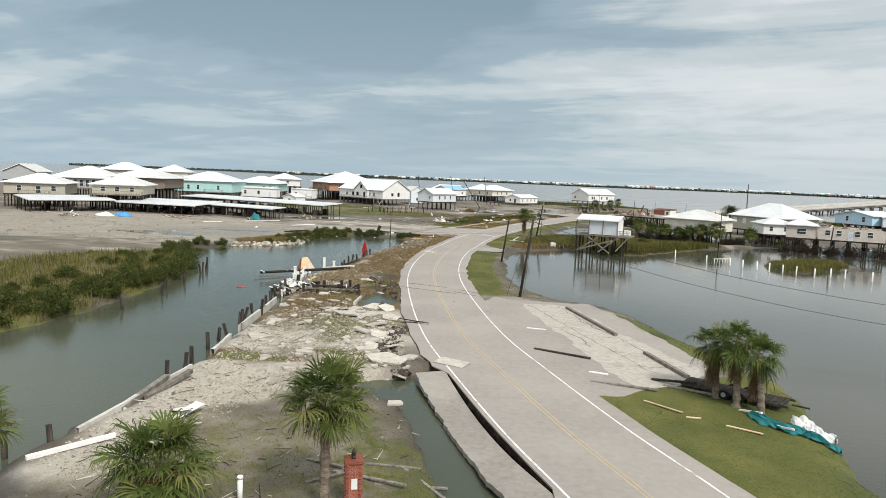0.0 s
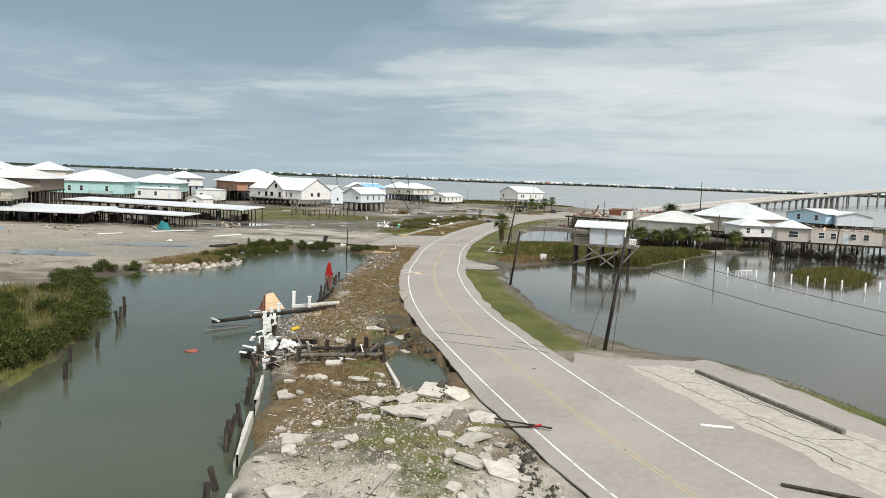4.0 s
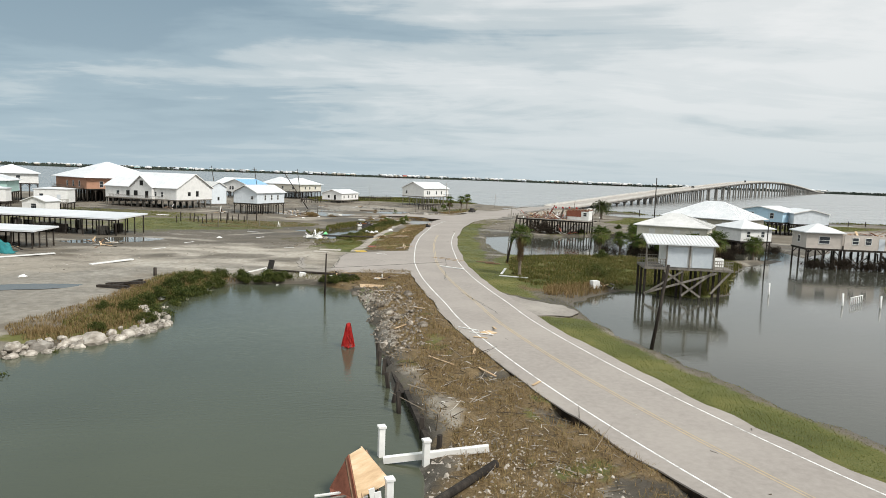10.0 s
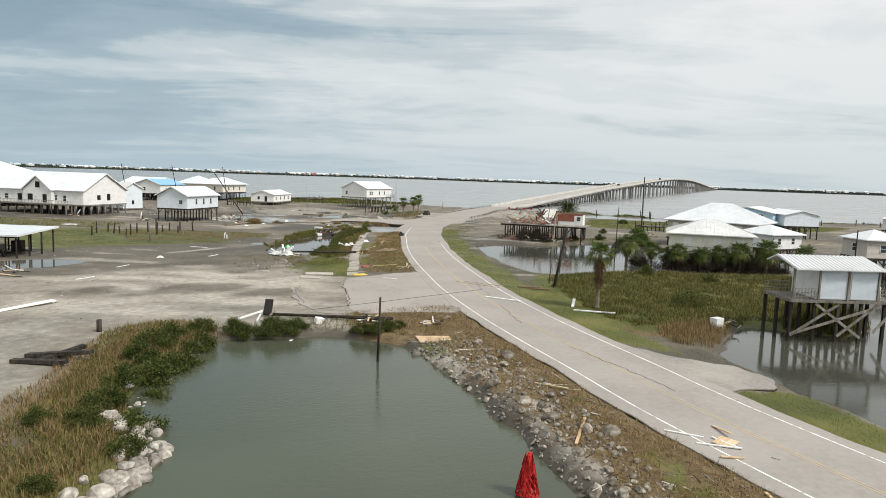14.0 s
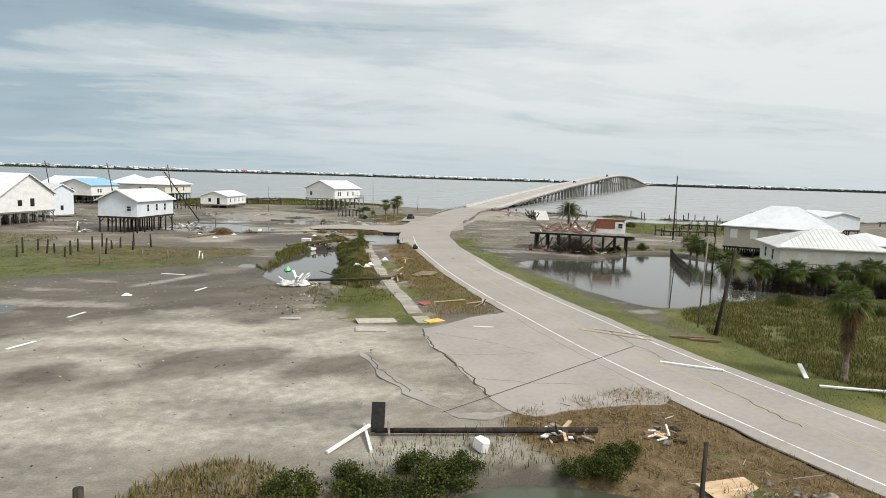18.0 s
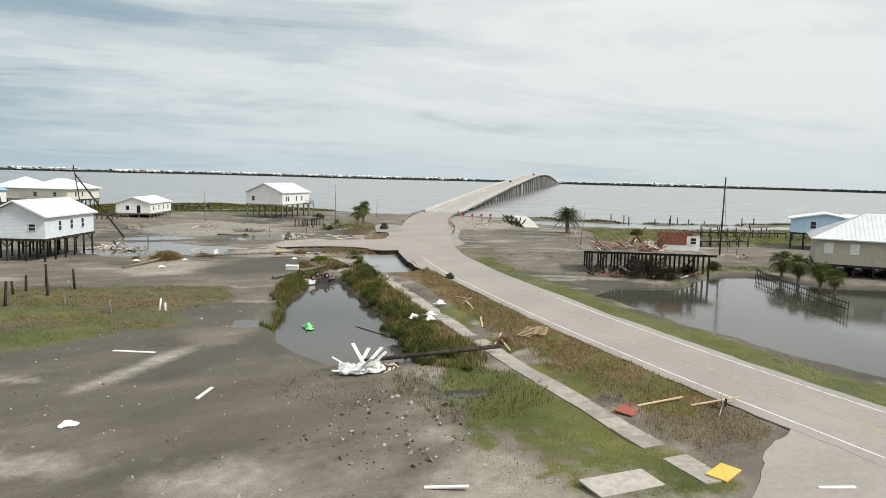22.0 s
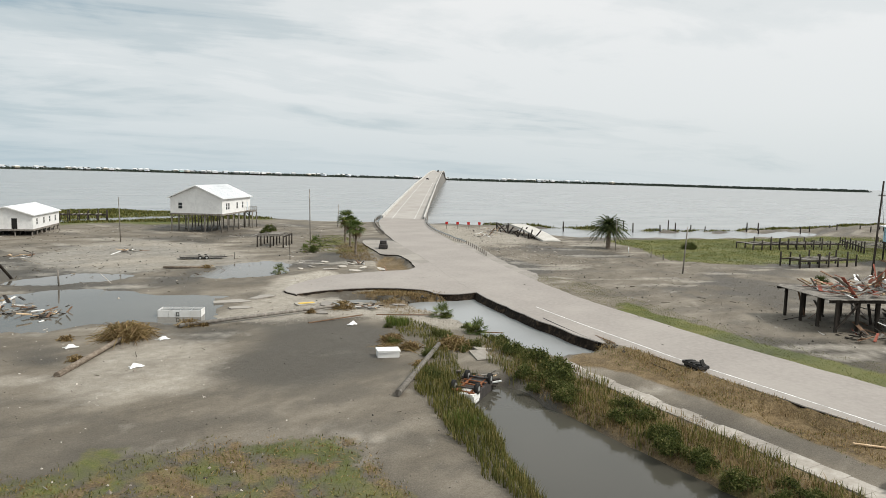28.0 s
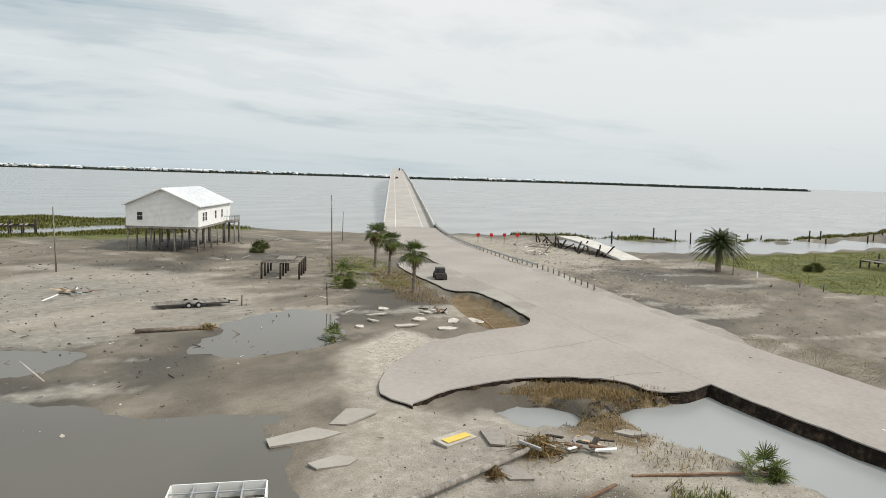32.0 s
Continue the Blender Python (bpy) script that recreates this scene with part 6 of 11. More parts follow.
def blades(name, poly, density, height, width, material, label, lean=0.35, seed=1, patch=0.45, soft=1.0, low=-0.22, off_road=4.7, keep=None):
    """Grass, reed or straw on the ground within an outline; patchy, and none on water or road."""
    r = np.random.default_rng(seed)
    q = np.array(poly, float)
    lo, hi = q.min(axis=0), q.max(axis=0)
    n = int(density * np.prod(hi - lo))
    x, y = r.uniform(lo[0], hi[0], n), r.uniform(lo[1], hi[1], n)
    s = inside(x, y, poly) + soft * 2 * (noise2(x, y, 2.5, seed + 40) - 0.5)
    ok = (s > 0) & (noise2(x, y, 1.6, seed + 60, 3) > patch * r.uniform(0.6, 1.2, n))
    x, y = x[ok], y[ok]
    d, run = near_road(x, y)
    ok = np.abs(d) > off_road
    x, y = x[ok], y[ok]
    z = lands(x, y)
    ok = z > low
    if keep is not None:
        ok &= keep(x, y)
    x, y, z = x[ok], y[ok], z[ok]
    n = len(x)
    h = height * r.uniform(0.45, 1.15, n) * (0.7 + 0.6 * noise2(x, y, 3.5, seed + 80))
    a = r.uniform(0, 2 * math.pi, n)
    l = lean * np.abs(r.normal(0.6, 0.5, n))
    base = np.stack([x, y, z - 0.02], 1)
    out = np.stack([np.cos(a), np.sin(a), np.zeros(n)], 1)
    wv = np.stack([-np.sin(a), np.cos(a), np.zeros(n)], 1) * (width * r.uniform(0.6, 1.3, n))[:, None]
    up = np.stack([np.zeros(n), np.zeros(n), np.maximum(h / np.sqrt(1 + l * l), 0.04)], 1)
    mid = base + up * 0.55 + out * (h * l * 0.3)[:, None]
    tip = base + up + out * (h * np.minimum(l, 2.0) * 0.9)[:, None]
    v = np.stack([base - wv, base + wv, mid + wv * 0.8, mid - wv * 0.8, tip], 1).reshape(-1, 3)
    i = np.arange(n) * 5
    f = np.concatenate([np.stack([i, i + 1, i + 2], 1), np.stack([i, i + 2, i + 3], 1), np.stack([i + 3, i + 2, i + 4], 1)])
    return tagged(arrays(name, v, f, material), label, "grass", kind="stuff")


blades("bank_grass", [(-36, 127), (-33, 136), (-31, 143), (-28, 150), (-24, 156), (-21, 157.5), (-26, 159), (-31, 152), (-35, 141), (-40, 129)], 60, 0.4, 0.02, "straw", "dry golden grass behind the bank shrubs", 1.0, 95, 0.3)
BANK = [(-48, 20), (-40, 40), (-35.5, 53), (-33, 62), (-32.2, 78), (-34.5, 86), (-37, 99), (-41, 106), (-50, 104), (-58, 92), (-62, 60), (-60, 20)]
blades("marsh_grass", BANK, 20, 0.95, 0.026, "reed", "tall green and yellow marsh grass on the canal bank", 1.0, 2, 0.36)
blades("bank_straw", BANK, 7, 0.7, 0.024, "straw", "dead brown stalks among the marsh grass", 1.4, 34, 0.52)
DITCH_BANK = [(3, 203), (9, 213), (13, 221), (17.5, 231), (21, 238.5), (26, 246), (31, 249), (28.4, 241.6), (23.4, 231.6), (18, 221), (13, 210.6), (9.4, 202.6), (6, 198.5)]
blades("ditch_reeds", DITCH_BANK, 46, 0.72, 0.022, "reed", "rank olive grass on the ditch bank", 0.8, 35, 0.40, low=-0.4, off_road=8.0)
blades("ditch_straw", DITCH_BANK, 34, 0.5, 0.018, "straw", "dead brown grass on the ditch bank", 1.3, 36, 0.46, low=-0.3, off_road=8.0)
blades("west_bank_grass", [(6.4, 231.0), (9.6, 236.6), (13.6, 241.6), (18.4, 246.8), (21.4, 247.4), (16.2, 240.0), (11.4, 233.6), (8.2, 229.4)], 90, 0.75, 0.022, "reed", "bright green grass along the ditch's west bank", 0.6, 37, 0.22, low=-0.5)
blades("west_bank_grass", [(2.4, 222.4), (5.6, 227.4), (7.2, 227.2), (4.6, 222.4)], 90, 0.8, 0.022, "reed", "bright green tuft at the ditch's edge", 0.5, 38, 0.15, low=-1.5)
blades("pool_weeds", [(-9.5, 203.5), (-3, 206.5), (0.5, 204.5), (-0.5, 199.5), (-5.5, 197.5)], 40, 0.16, 0.016, "reed", "thin weeds on rubbly mud", 1.0, 39, 0.42)
blades("bank_grass", [(-40, 127), (-35, 124.5), (-29.5, 128.5), (-28, 134), (-28.3, 140), (-23, 150), (-20, 153), (-24, 156), (-30, 150), (-33, 140), (-34, 131)], 70, 0.55, 0.02, "straw", "dry yellow grass on the canal bank", 0.9, 3, 0.3)
blades("bank_grass", [(-22, 153.5), (-10, 150.5), (-7, 146), (-6, 150), (-8, 156), (-20, 157)], 18, 0.45, 0.02, "reed", "rough green grass at the head of the canal", 0.6, 4, 0.45)
LITTER = [(-17, 66), (-8, 66), (-4.8, 80), (-5.6, 100), (-4.6, 115), (-2, 128), (0.5, 140), (4, 154), (-2, 157), (-8, 156), (-6, 144), (-7, 132), (-9, 122), (-12, 112), (-13.6, 100), (-16.5, 84)]
blades("dead_straw", LITTER, 62, 0.42, 0.016, "straw", "matted dead straw along the road's edge", 2.6, 5, 0.42, off_road=4.6)
blades("road_verge", [(4.5, 80), (9, 76), (14.5, 78), (10.6, 90), (10.8, 108), (12, 122), (14, 131), (22, 138), (22, 150), (31, 170), (31, 182), (36, 198), (43, 212), (50, 232), (68, 258), (66, 268), (40, 236), (28, 208), (19, 180), (10, 150), (5, 122), (3.5, 104)], 34, 0.11, 0.02, "turf", "short green turf along the road verge", 0.8, 6, 0.30, off_road=4.5)
blades("lawn", [(9, 16), (9, 46), (14, 44.5), (20, 47), (25.5, 45), (22, 34), (21, 16)], 60, 0.06, 0.03, "lawn", "short bright green lawn beside the lagoon", 0.8, 7, 0.22, off_road=4.9)
blades("lawn", [(15, 75), (18, 67), (20, 56), (23, 49), (25, 47), (22.5, 55), (20.5, 68), (17.5, 73.5)], 40, 0.14, 0.02, "lawn", "green turf strip at the water's edge", 0.8, 8, 0.25)
MARSH = [(15, 142), (22, 139), (30, 139.5), (34, 132), (40, 135), (52, 146), (66, 159), (54, 167), (46, 172), (32, 173), (25, 168), (18, 154)]
blades("marsh_grass", MARSH, 74, 0.46, 0.024, "marsh", "rank green marsh grass on the flooded lot", 1.0, 9, 0.38, off_road=5.6)
blades("marsh_straw", MARSH, 16, 0.5, 0.022, "straw", "brown dead patches in the marsh grass", 1.3, 40, 0.55, off_road=5.6)
blades("tall_reeds", [(29, 137), (33, 131.5), (40, 134), (50, 143), (60, 152.5), (56, 156), (44, 146), (34, 140)], 40, 1.5, 0.03, "marsh", "tall yellow-green reeds at the lagoon edge", 0.35, 10, 0.2)
blades("dead_reeds", [(13.5, 136), (16, 140.5), (21, 141.5), (24.5, 139), (20, 136.5), (16, 134)], 60, 0.9, 0.022, "straw", "brown dead reeds at the lagoon edge", 0.7, 11, 0.2)
blades("marsh_grass", [(57, 116), (59, 124.5), (68, 134), (78, 136), (74, 124), (63, 115)], 30, 0.9, 0.03, "reed", "grass hummock standing in the lagoon", 0.4, 12, 0.2, low=-2)
blades("dead_straw", [(4, 181.5), (9.5, 180), (14, 187), (22, 206), (31, 226), (36, 236), (33, 238), (26, 228), (15, 207), (7.5, 190)], 60, 0.36, 0.016, "straw", "flattened dead straw between footway and road", 2.0, 13, 0.28, off_road=4.55)
blades("verge_turf", [(2, 180), (9.5, 179.6), (14, 187), (22, 206), (31, 226), (36, 236), (33, 240), (26, 229), (15, 208), (6.0, 190)], 34, 0.16, 0.018, "turf", "patchy green turf in the dead straw", 0.8, 33, 0.5, off_road=4.55)
blades("lawn", [(-6.5, 184.5), (-2, 180), (1, 179.5), (6, 194), (9, 203), (5, 202), (-4, 191)], 46, 0.09, 0.018, "lawn", "short green turf by the footway", 0.8, 14, 0.22)
blades("ditch_grass", [(5, 203), (9, 213), (13, 221), (17.5, 231), (21, 238.5), (23, 240), (21, 230), (15, 216), (9, 203)], 40, 0.5, 0.02, "straw", "dry grass on the ditch bank", 0.8, 15, 0.25, off_road=8)
blades("ditch_grass", [(13.5, 238), (18.5, 243), (24, 250), (27, 252), (21, 244), (22.5, 241), (19, 243.5), (13, 236), (8, 231), (11, 236)], 60, 0.65, 0.02, "reed", "green grass on the ditch's far bank", 0.5, 16, 0.25, low=-0.35)
blades("marsh_grass", [(1.2, 219.5), (3.6, 221), (3.2, 223), (1.2, 222)], 90, 0.7, 0.02, "reed", "tuft of green grass in the ditch", 0.35, 17, 0.1, low=-2)
blades("rough_grass", [(-36, 256), (-24, 257), (-8, 252), (4, 244), (5, 236), (-4, 231), (-9, 225), (-36, 226)], 26, 0.20, 0.020, "reed", "sparse rough grass on the mud flat", 0.9, 18, 0.56)
blades("rough_grass", [(-60, 250), (-46, 270), (-30, 262), (-20, 268), (-24, 280), (-60, 300), (-70, 270)], 9, 0.35, 0.04, "turf", "sparse grass before the damaged house", 0.8, 19, 0.45)
blades("rough_grass", [(56, 210), (66, 214.5), (78, 214), (84, 208), (88, 214), (72, 222), (60, 216)], 18, 0.25, 0.03, "turf", "bright green grass beside the pond", 0.7, 20, 0.35)
blades("shore_grass", [(150, 330), (160, 318), (176, 292), (215, 268), (300, 240), (300, 246), (218, 274), (184, 298), (166, 328)], 6.0, 0.9, 0.11, "marsh", "green marsh grass along the bay shore", 0.4, 21, 0.15, low=-1.2)
blades("shore_grass", [(104, 258), (120, 270), (133, 282), (150, 272), (180, 255), (210, 235), (150, 225), (110, 245)], 9, 0.20, 0.05, "turf", "green turf near the bay shore", 0.8, 22, 0.35)
blades("shore_grass", [(30, 378), (40, 436), (80, 452), (110, 436), (114, 382), (98, 386), (92, 378), (62, 390), (48, 388)], 5, 0.7, 0.10, "marsh", "green and yellow marsh grass by the bay", 0.5, 23, 0.3, low=-1.2)
blades("rough_grass", [(64, 310), (74, 320), (84, 330), (90, 328), (82, 314), (72, 301), (64, 303)], 22, 0.2, 0.025, "turf", "green turf under the ramp palms", 0.8, 24, 0.35, off_road=8)
blades("dead_straw", [(60, 297), (66, 304), (76, 314), (80, 311), (70, 300), (63, 292)], 30, 0.4, 0.02, "straw", "dead straw under the ramp palms", 1.6, 25, 0.3, off_road=8)
blades("rough_grass", [(-17, 20), (-15, 42), (-5, 40), (0, 31), (4, 20)], 46, 0.09, 0.018, "turf", "thin trampled turf on the fill", 1.0, 26, 0.30)
blades("rough_grass", [(-15, 52), (-8, 52), (-7, 66), (-14, 66)], 34, 0.10, 0.018, "turf", "thin green turf among the rubble", 0.9, 27, 0.45)
blades("dead_straw", [(33, 238.5), (40, 250), (44, 259), (46.5, 262), (41, 250), (36, 239)], 60, 0.5, 0.016, "straw", "dead straw hanging in the washed-out edge", 1.8, 28, 0.3, low=-0.6, off_road=4.2)
blades("dead_straw", [(36, 265.5), (41, 265), (45, 262), (46.5, 264), (42, 268), (37, 268)], 60, 0.5, 0.016, "straw", "dead straw along the broken pavement", 1.8, 29, 0.3, low=-0.6, off_road=4.6)


def put(t, x, y, turn=0.0, scale=1.0, z=None, sink=0.0):
    t.matrix_basis = Matrix.LocRotScale((x, y, (land(x, y) if z is None else z) - sink), Euler((0, 0, radians(turn))), (scale, scale, scale))
    return t


def put_copy(t, x, y, turn=0.0, scale=1.0, z=None, sink=0.0, label=""):
    c = copy_thing(t, Matrix.Translation((x, y, (land(x, y) if z is None else z) - sink)) @ Euler((0, 0, radians(turn))).to_matrix().to_4x4())
    c.scale = (scale, scale, scale)
    if label:
        c["label"] = label
    return c


# palms in the foreground of the start
put(sabal(4.7, 1.75, 46, "green fan palm with a slim trunk on the fill"), -4.4, 26.0)
put(sabal(2.6, 2.0, 44, "low fan palm, half its fronds brown", skirt=0.6, droop=0.8), -10.3, 24.4)
put_copy(bpy.data.objects["palm_tree"], -17.2, 24.2, 40, 0.8, label="fan palm at the edge of the fill")
trio = [(17.9, 42.6, 3.3, (-0.3, 0.1)), (18.5, 40.9, 3.9, (0.1, 0.2)), (19.6, 39.9, 3.2, (0.6, -0.1))]
for i, (x, y, h, ln) in enumerate(trio):
    put(sabal(h + 0.3, 1.5, 32, "shaggy fan palm in a clump of three on the lawn", skirt=2.2, lean=ln, droop=0.8), x, y, 60 * i)
put(sabal(6.0, 1.7, 40, "fan palm wrapped in a thick skirt of dead fronds", skirt=3.2, droop=1.0), 17.6, 150.4)
ramp_palm = put(sabal(4.9, 1.75, 38, "green fan palm beside the bridge ramp", skirt=0.4, droop=0.6), 66.0, 299.6)
put_copy(ramp_palm, 75.0, 310.0, 110, 1.0)
put_copy(ramp_palm, 80.2, 316.6, 230, 1.08)
put(date_palm(4.9, 4.2, "dark green date palm with a wide feathery crown"), 115.0, 274.5)
wreck_shrub = put(shrub(3.1, 6400, "tangle of dead branches heaped against the wrecked deck", 0.15, "shrub_dead", 0.8), 58.0, 217.4, z=0.0)
yard_palm = put(sabal(3.4, 1.7, 46, "storm-beaten fan palm beside the flooded house", skirt=1.2, droop=0.9), 57.0, 175.0, z=-0.5)
for x, y, s, a in ((59.5, 172.5, 0.9, 40), (61.6, 170.6, 1.0, 100), (63.6, 168.2, 1.15, 200), (66.5, 165.5, 1.3, 20), (54.5, 178.5, 1.0, 130), (51.8, 181.5, 1.2, 260), (57.6, 178.0, 0.8, 310), (60.6, 174.4, 0.8, 70), (73, 199, 0.9, 10), (76, 203, 1.0, 90), (71, 196.5, 0.8, 180), (79, 206.5, 1.0, 290), (74, 164, 1.1, 33)):
    put_copy(yard_palm, x, y, a, s, z=-0.5)
for x, y, s in ((82, 152, 1.5), (86, 150.5, 1.3), (90, 148.5, 1.4), (95, 147, 1.3), (79, 155, 1.2), (99, 146, 1.2), (70, 168, 1.1), (73, 170.5, 1.2), (62, 178, 1.0), (76, 174, 1.0), (82.5, 176, 1.2), (92, 176, 1.1), (96, 186, 1.2), (93, 190, 1.2), (55.5, 176.5, 1.2), (57.6, 173.6, 1.2), (60.2, 171.4, 1.3), (62.6, 169.2, 1.3), (65.0, 166.8, 1.3), (53.2, 180.0, 1.1), (68.0, 164.8, 1.1), (59.4, 176.0, 1.0)):
    put_copy(wreck_shrub, x, y, x * 57, s * 0.52, z=-0.6, label="dark drowned thicket beside the flooded houses")
put_copy(yard_palm, 118, 205, 10, 1.0)
put_copy(yard_palm, 112, 210, 90, 1.1)

# shrubs
canal_shrub = put(shrub(1.5, 4600, "dense dark green shrub on the canal bank", 0.11), -28.6, 133.8)
for x, y, s, a in ((-26.5, 143.5, 1.1, 30), (-24.8, 147.0, 1.0, 90), (-23.2, 150.2, 0.9, 150), (-27.4, 139.8, 0.8, 210), (-25.6, 145.3, 0.9, 300), (-18.8, 152.6, 0.75, 20), (-17.0, 152.0, 0.8, 140), (-15.6, 151.8, 0.7, 260), (-8.6, 148.6, 0.6, 10), (-9.8, 149.6, 0.55, 99), (-42.5, 118.2, 0.9, 0), (-44.0, 115.0, 1.0, 80), (-40.0, 120.8, 0.7, 190),
                   (-33.6, 82.0, 0.9, 30), (-34.4, 76.0, 0.8, 130), (-35.4, 88, 1.0, 220), (-36.5, 95, 0.95, 300), (-39.5, 103.5, 1.0, 60), (-34.5, 68, 0.9, 150), (-35.0, 60, 1.0, 240), (-36.6, 53.5, 1.0, 15), (-38.6, 46, 1.1, 105), (-37, 72, 0.8, 10), (-36.5, 79.0, 0.8, 200), (-38.5, 91, 0.8, 290)):
    put_copy(canal_shrub, x, y, a, s * (1.1 if y > 110 else 1.25))
for x, y, s, a in ((-33.2, 136.2, 0.7, 10), (-31.0, 135.0, 0.9, 70), (-30.2, 137.6, 1.0, 130), (-29.0, 141.6, 1.1, 190), (-27.6, 146.2, 1.1, 250), (-26.2, 149.6, 1.2, 310), (-24.4, 152.2, 1.1, 20), (-22.0, 154.2, 1.0, 80), (-29.6, 130.6, 0.8, 140), (-19.8, 153.6, 0.9, 200), (-16.4, 153.0, 0.9, 260), (-14.4, 152.2, 0.8, 320), (-7.4, 149.4, 0.8, 45), (-6.2, 149.8, 0.6, 105),
                   (-36.8, 64.0, 1.1, 15), (-36.4, 69.0, 1.2, 75), (-35.2, 73.6, 1.2, 135), (-34.2, 78.4, 1.1, 195), (-34.4, 84.0, 1.1, 255), (-35.6, 92.0, 1.2, 315), (-37.6, 98.6, 1.1, 25), (-44.8, 110.6, 1.0, 85), (-41.6, 113.4, 0.9, 145), (-38.6, 116.6, 1.0, 205), (-35.6, 122.8, 0.7, 265), (-37.4, 58.0, 1.2, 325), (-39.6, 51.0, 1.2, 5), (-33.0, 127.6, 0.6, 95)):
    put_copy(canal_shrub, x, y, a, s * (0.8 if y > 120 else 1.0))
for k in range(34):
    u = k / 33
    x = float(np.interp(u, [0, 0.3, 0.6, 1.0], [-42, -37.5, -36.0, -42.5])) - abs(float(rng.normal(0, 3.6))) - 0.8
    y = float(np.interp(u, [0, 0.3, 0.6, 1.0], [38, 60, 80, 105])) + float(rng.normal(0, 1.2))
    put_copy(canal_shrub, x, y, 41 * k, 0.45 + 0.6 * rng.random())
ditch_shrub = put(shrub(0.9, 2600, "leafy green shrub on the ditch bank", 0.085, "shrub_leafy"), 16.2, 226.5)
for x, y, s, a in ((17.6, 229.0, 1.0, 50), (18.8, 231.5, 0.9, 140), (15.2, 223.6, 0.9, 230), (13.6, 219.6, 1.0, 20), (12.2, 217.0, 1.0, 190), (20.6, 236.4, 0.8, 80), (21.8, 239.0, 0.7, 310), (10.6, 212.6, 0.8, 260), (9.2, 209.4, 0.8, 100), (7.6, 205.8, 0.7, 0), (3.2, 203.4, 0.6, 40), (14.4, 221.6, 0.8, 170), (25.8, 248.4, 0.7, 33), (28.2, 251.6, 0.6, 111), (4.6, 199.6, 0.5, 60), (18.2, 244.2, 0.7, 200)):
    put_copy(ditch_shrub, x, y, a, s * 1.15)
for k in range(46):
    u = k / 45
    x, y = np.interp(u, [0, 0.3, 0.6, 0.85, 1.0], [4.6, 8.6, 14.6, 22.0, 28.6]) + rng.normal(0, 0.8), np.interp(u, [0, 0.3, 0.6, 0.85, 1.0], [202.0, 209.6, 221.6, 236.6, 246.0]) + rng.normal(0, 0.5)
    put_copy(ditch_shrub, float(x), float(y), 53 * k, 0.55 + 0.6 * rng.random())
for x, y, s in ((24.6, 238.4, 1.5), (25.6, 240.2, 1.6), (26.4, 242.2, 1.5), (27.4, 244.2, 1.3), (23.2, 239.8, 1.2), (22.6, 248.6, 0.9), (18.8, 245.0, 1.0), (31.6, 251.2, 0.9), (35.6, 257.4, 0.8), (29.2, 252.6, 0.9), (24.0, 253.4, 0.8), (33.4, 252.2, 1.0), (32.4, 249.8, 1.1), (30.6, 248.0, 1.2), (26.8, 248.0, 1.0), (28.2, 257.8, 0.6), (38.4, 259.6, 0.6), (8.2, 210.2, 1.3), (5.4, 205.2, 1.2), (6.0, 203.4, 1.1), (13.4, 215.4, 1.2)):
    put_copy(ditch_shrub, x, y, x * 71, s)
put_copy(wreck_shrub, 60.4, 215.6, 120, 0.62, z=-0.2)
put(shrub(2.2, 2600, "dark rounded shrub in the marsh grass", 0.11, "shrub"), 29.4, 148.2)
for x, y, s in ((43.5, 169, 0.9), (47, 160, 0.7), (70, 217, 0.7), (77, 216, 0.9), (63.2, 307.5, 0.75), (84.5, 346.0, 1.0), (80, 342, 0.8), (45, 382, 1.1), (52, 386, 1.0), (92, 232, 0.8), (88, 176, 1.2), (86, 160, 1.2), (90, 158, 1.2), (128, 262, 1.0)):
    put_copy(canal_shrub, x, y, x * 37, s, label="green shrub on the storm-washed ground")
sago = put(sabal(0.25, 0.95, 22, "low clump of palmetto in a puddle", droop=0.25), 42.8, 291.6, scale=1.25)
put_copy(sago, 35.4, 257.4, 50, 1.3)
put_copy(sago, 69.6, 314.0, 110, 1.9)
for k, patch_ in enumerate(FLAT_GRASS):
    blades("flat_grass", patch_, 14, 0.2, 0.03, "reed", "brown-green grass beaten flat on the mud", 2.2, 110 + k, 0.42)
    blades("flat_straw", patch_, 14, 0.2, 0.03, "straw", "dead straw beaten flat on the mud", 2.6, 114 + k, 0.5)
CANAL_BANK = [(-35.6, 128.0), (-36.0, 133.1), (-33.8, 139.7), (-30.2, 150), (-29.6, 155.8), (-25.2, 159.2), (-21.8, 158.1), (-22.9, 150.5), (-27.4, 141), (-28.8, 135.3), (-28.4, 130.6), (-31, 129)]
blades("bank_grass", CANAL_BANK, 40, 0.55, 0.028, "reed", "green and brown grass on the canal bank", 1.1, 118, 0.35)
blades("bank_straw", CANAL_BANK, 16, 0.5, 0.028, "straw", "dead straw on the canal bank", 1.6, 119, 0.45)
for x, y, d_ in ((6.4, 228.6, 1.1), (0.3, 220.4, 1.0), (29.7, 258.6, 1.3), (12.3, 238.5, 1.2)):
    ring = [(x + d_ * math.cos(a_), y + 1.3 * d_ * math.sin(a_)) for a_ in np.linspace(0, 6.28, 8, endpoint=False)]
    blades("grass_clump", ring, 120, 0.7, 0.03, "lawn", "bright green clump of grass at the ditch", 0.6, int(130 + y), 0.2, low=-0.4)
blades("scour_grass", [(26.6, 251.4), (27.6, 256), (29.6, 260.6), (32.4, 261.2), (31.2, 256), (29.4, 250.6)], 60, 0.42, 0.03, "reed", "rough green grass beside the wash-out", 1.2, 91, 0.5, low=-0.35, off_road=6)
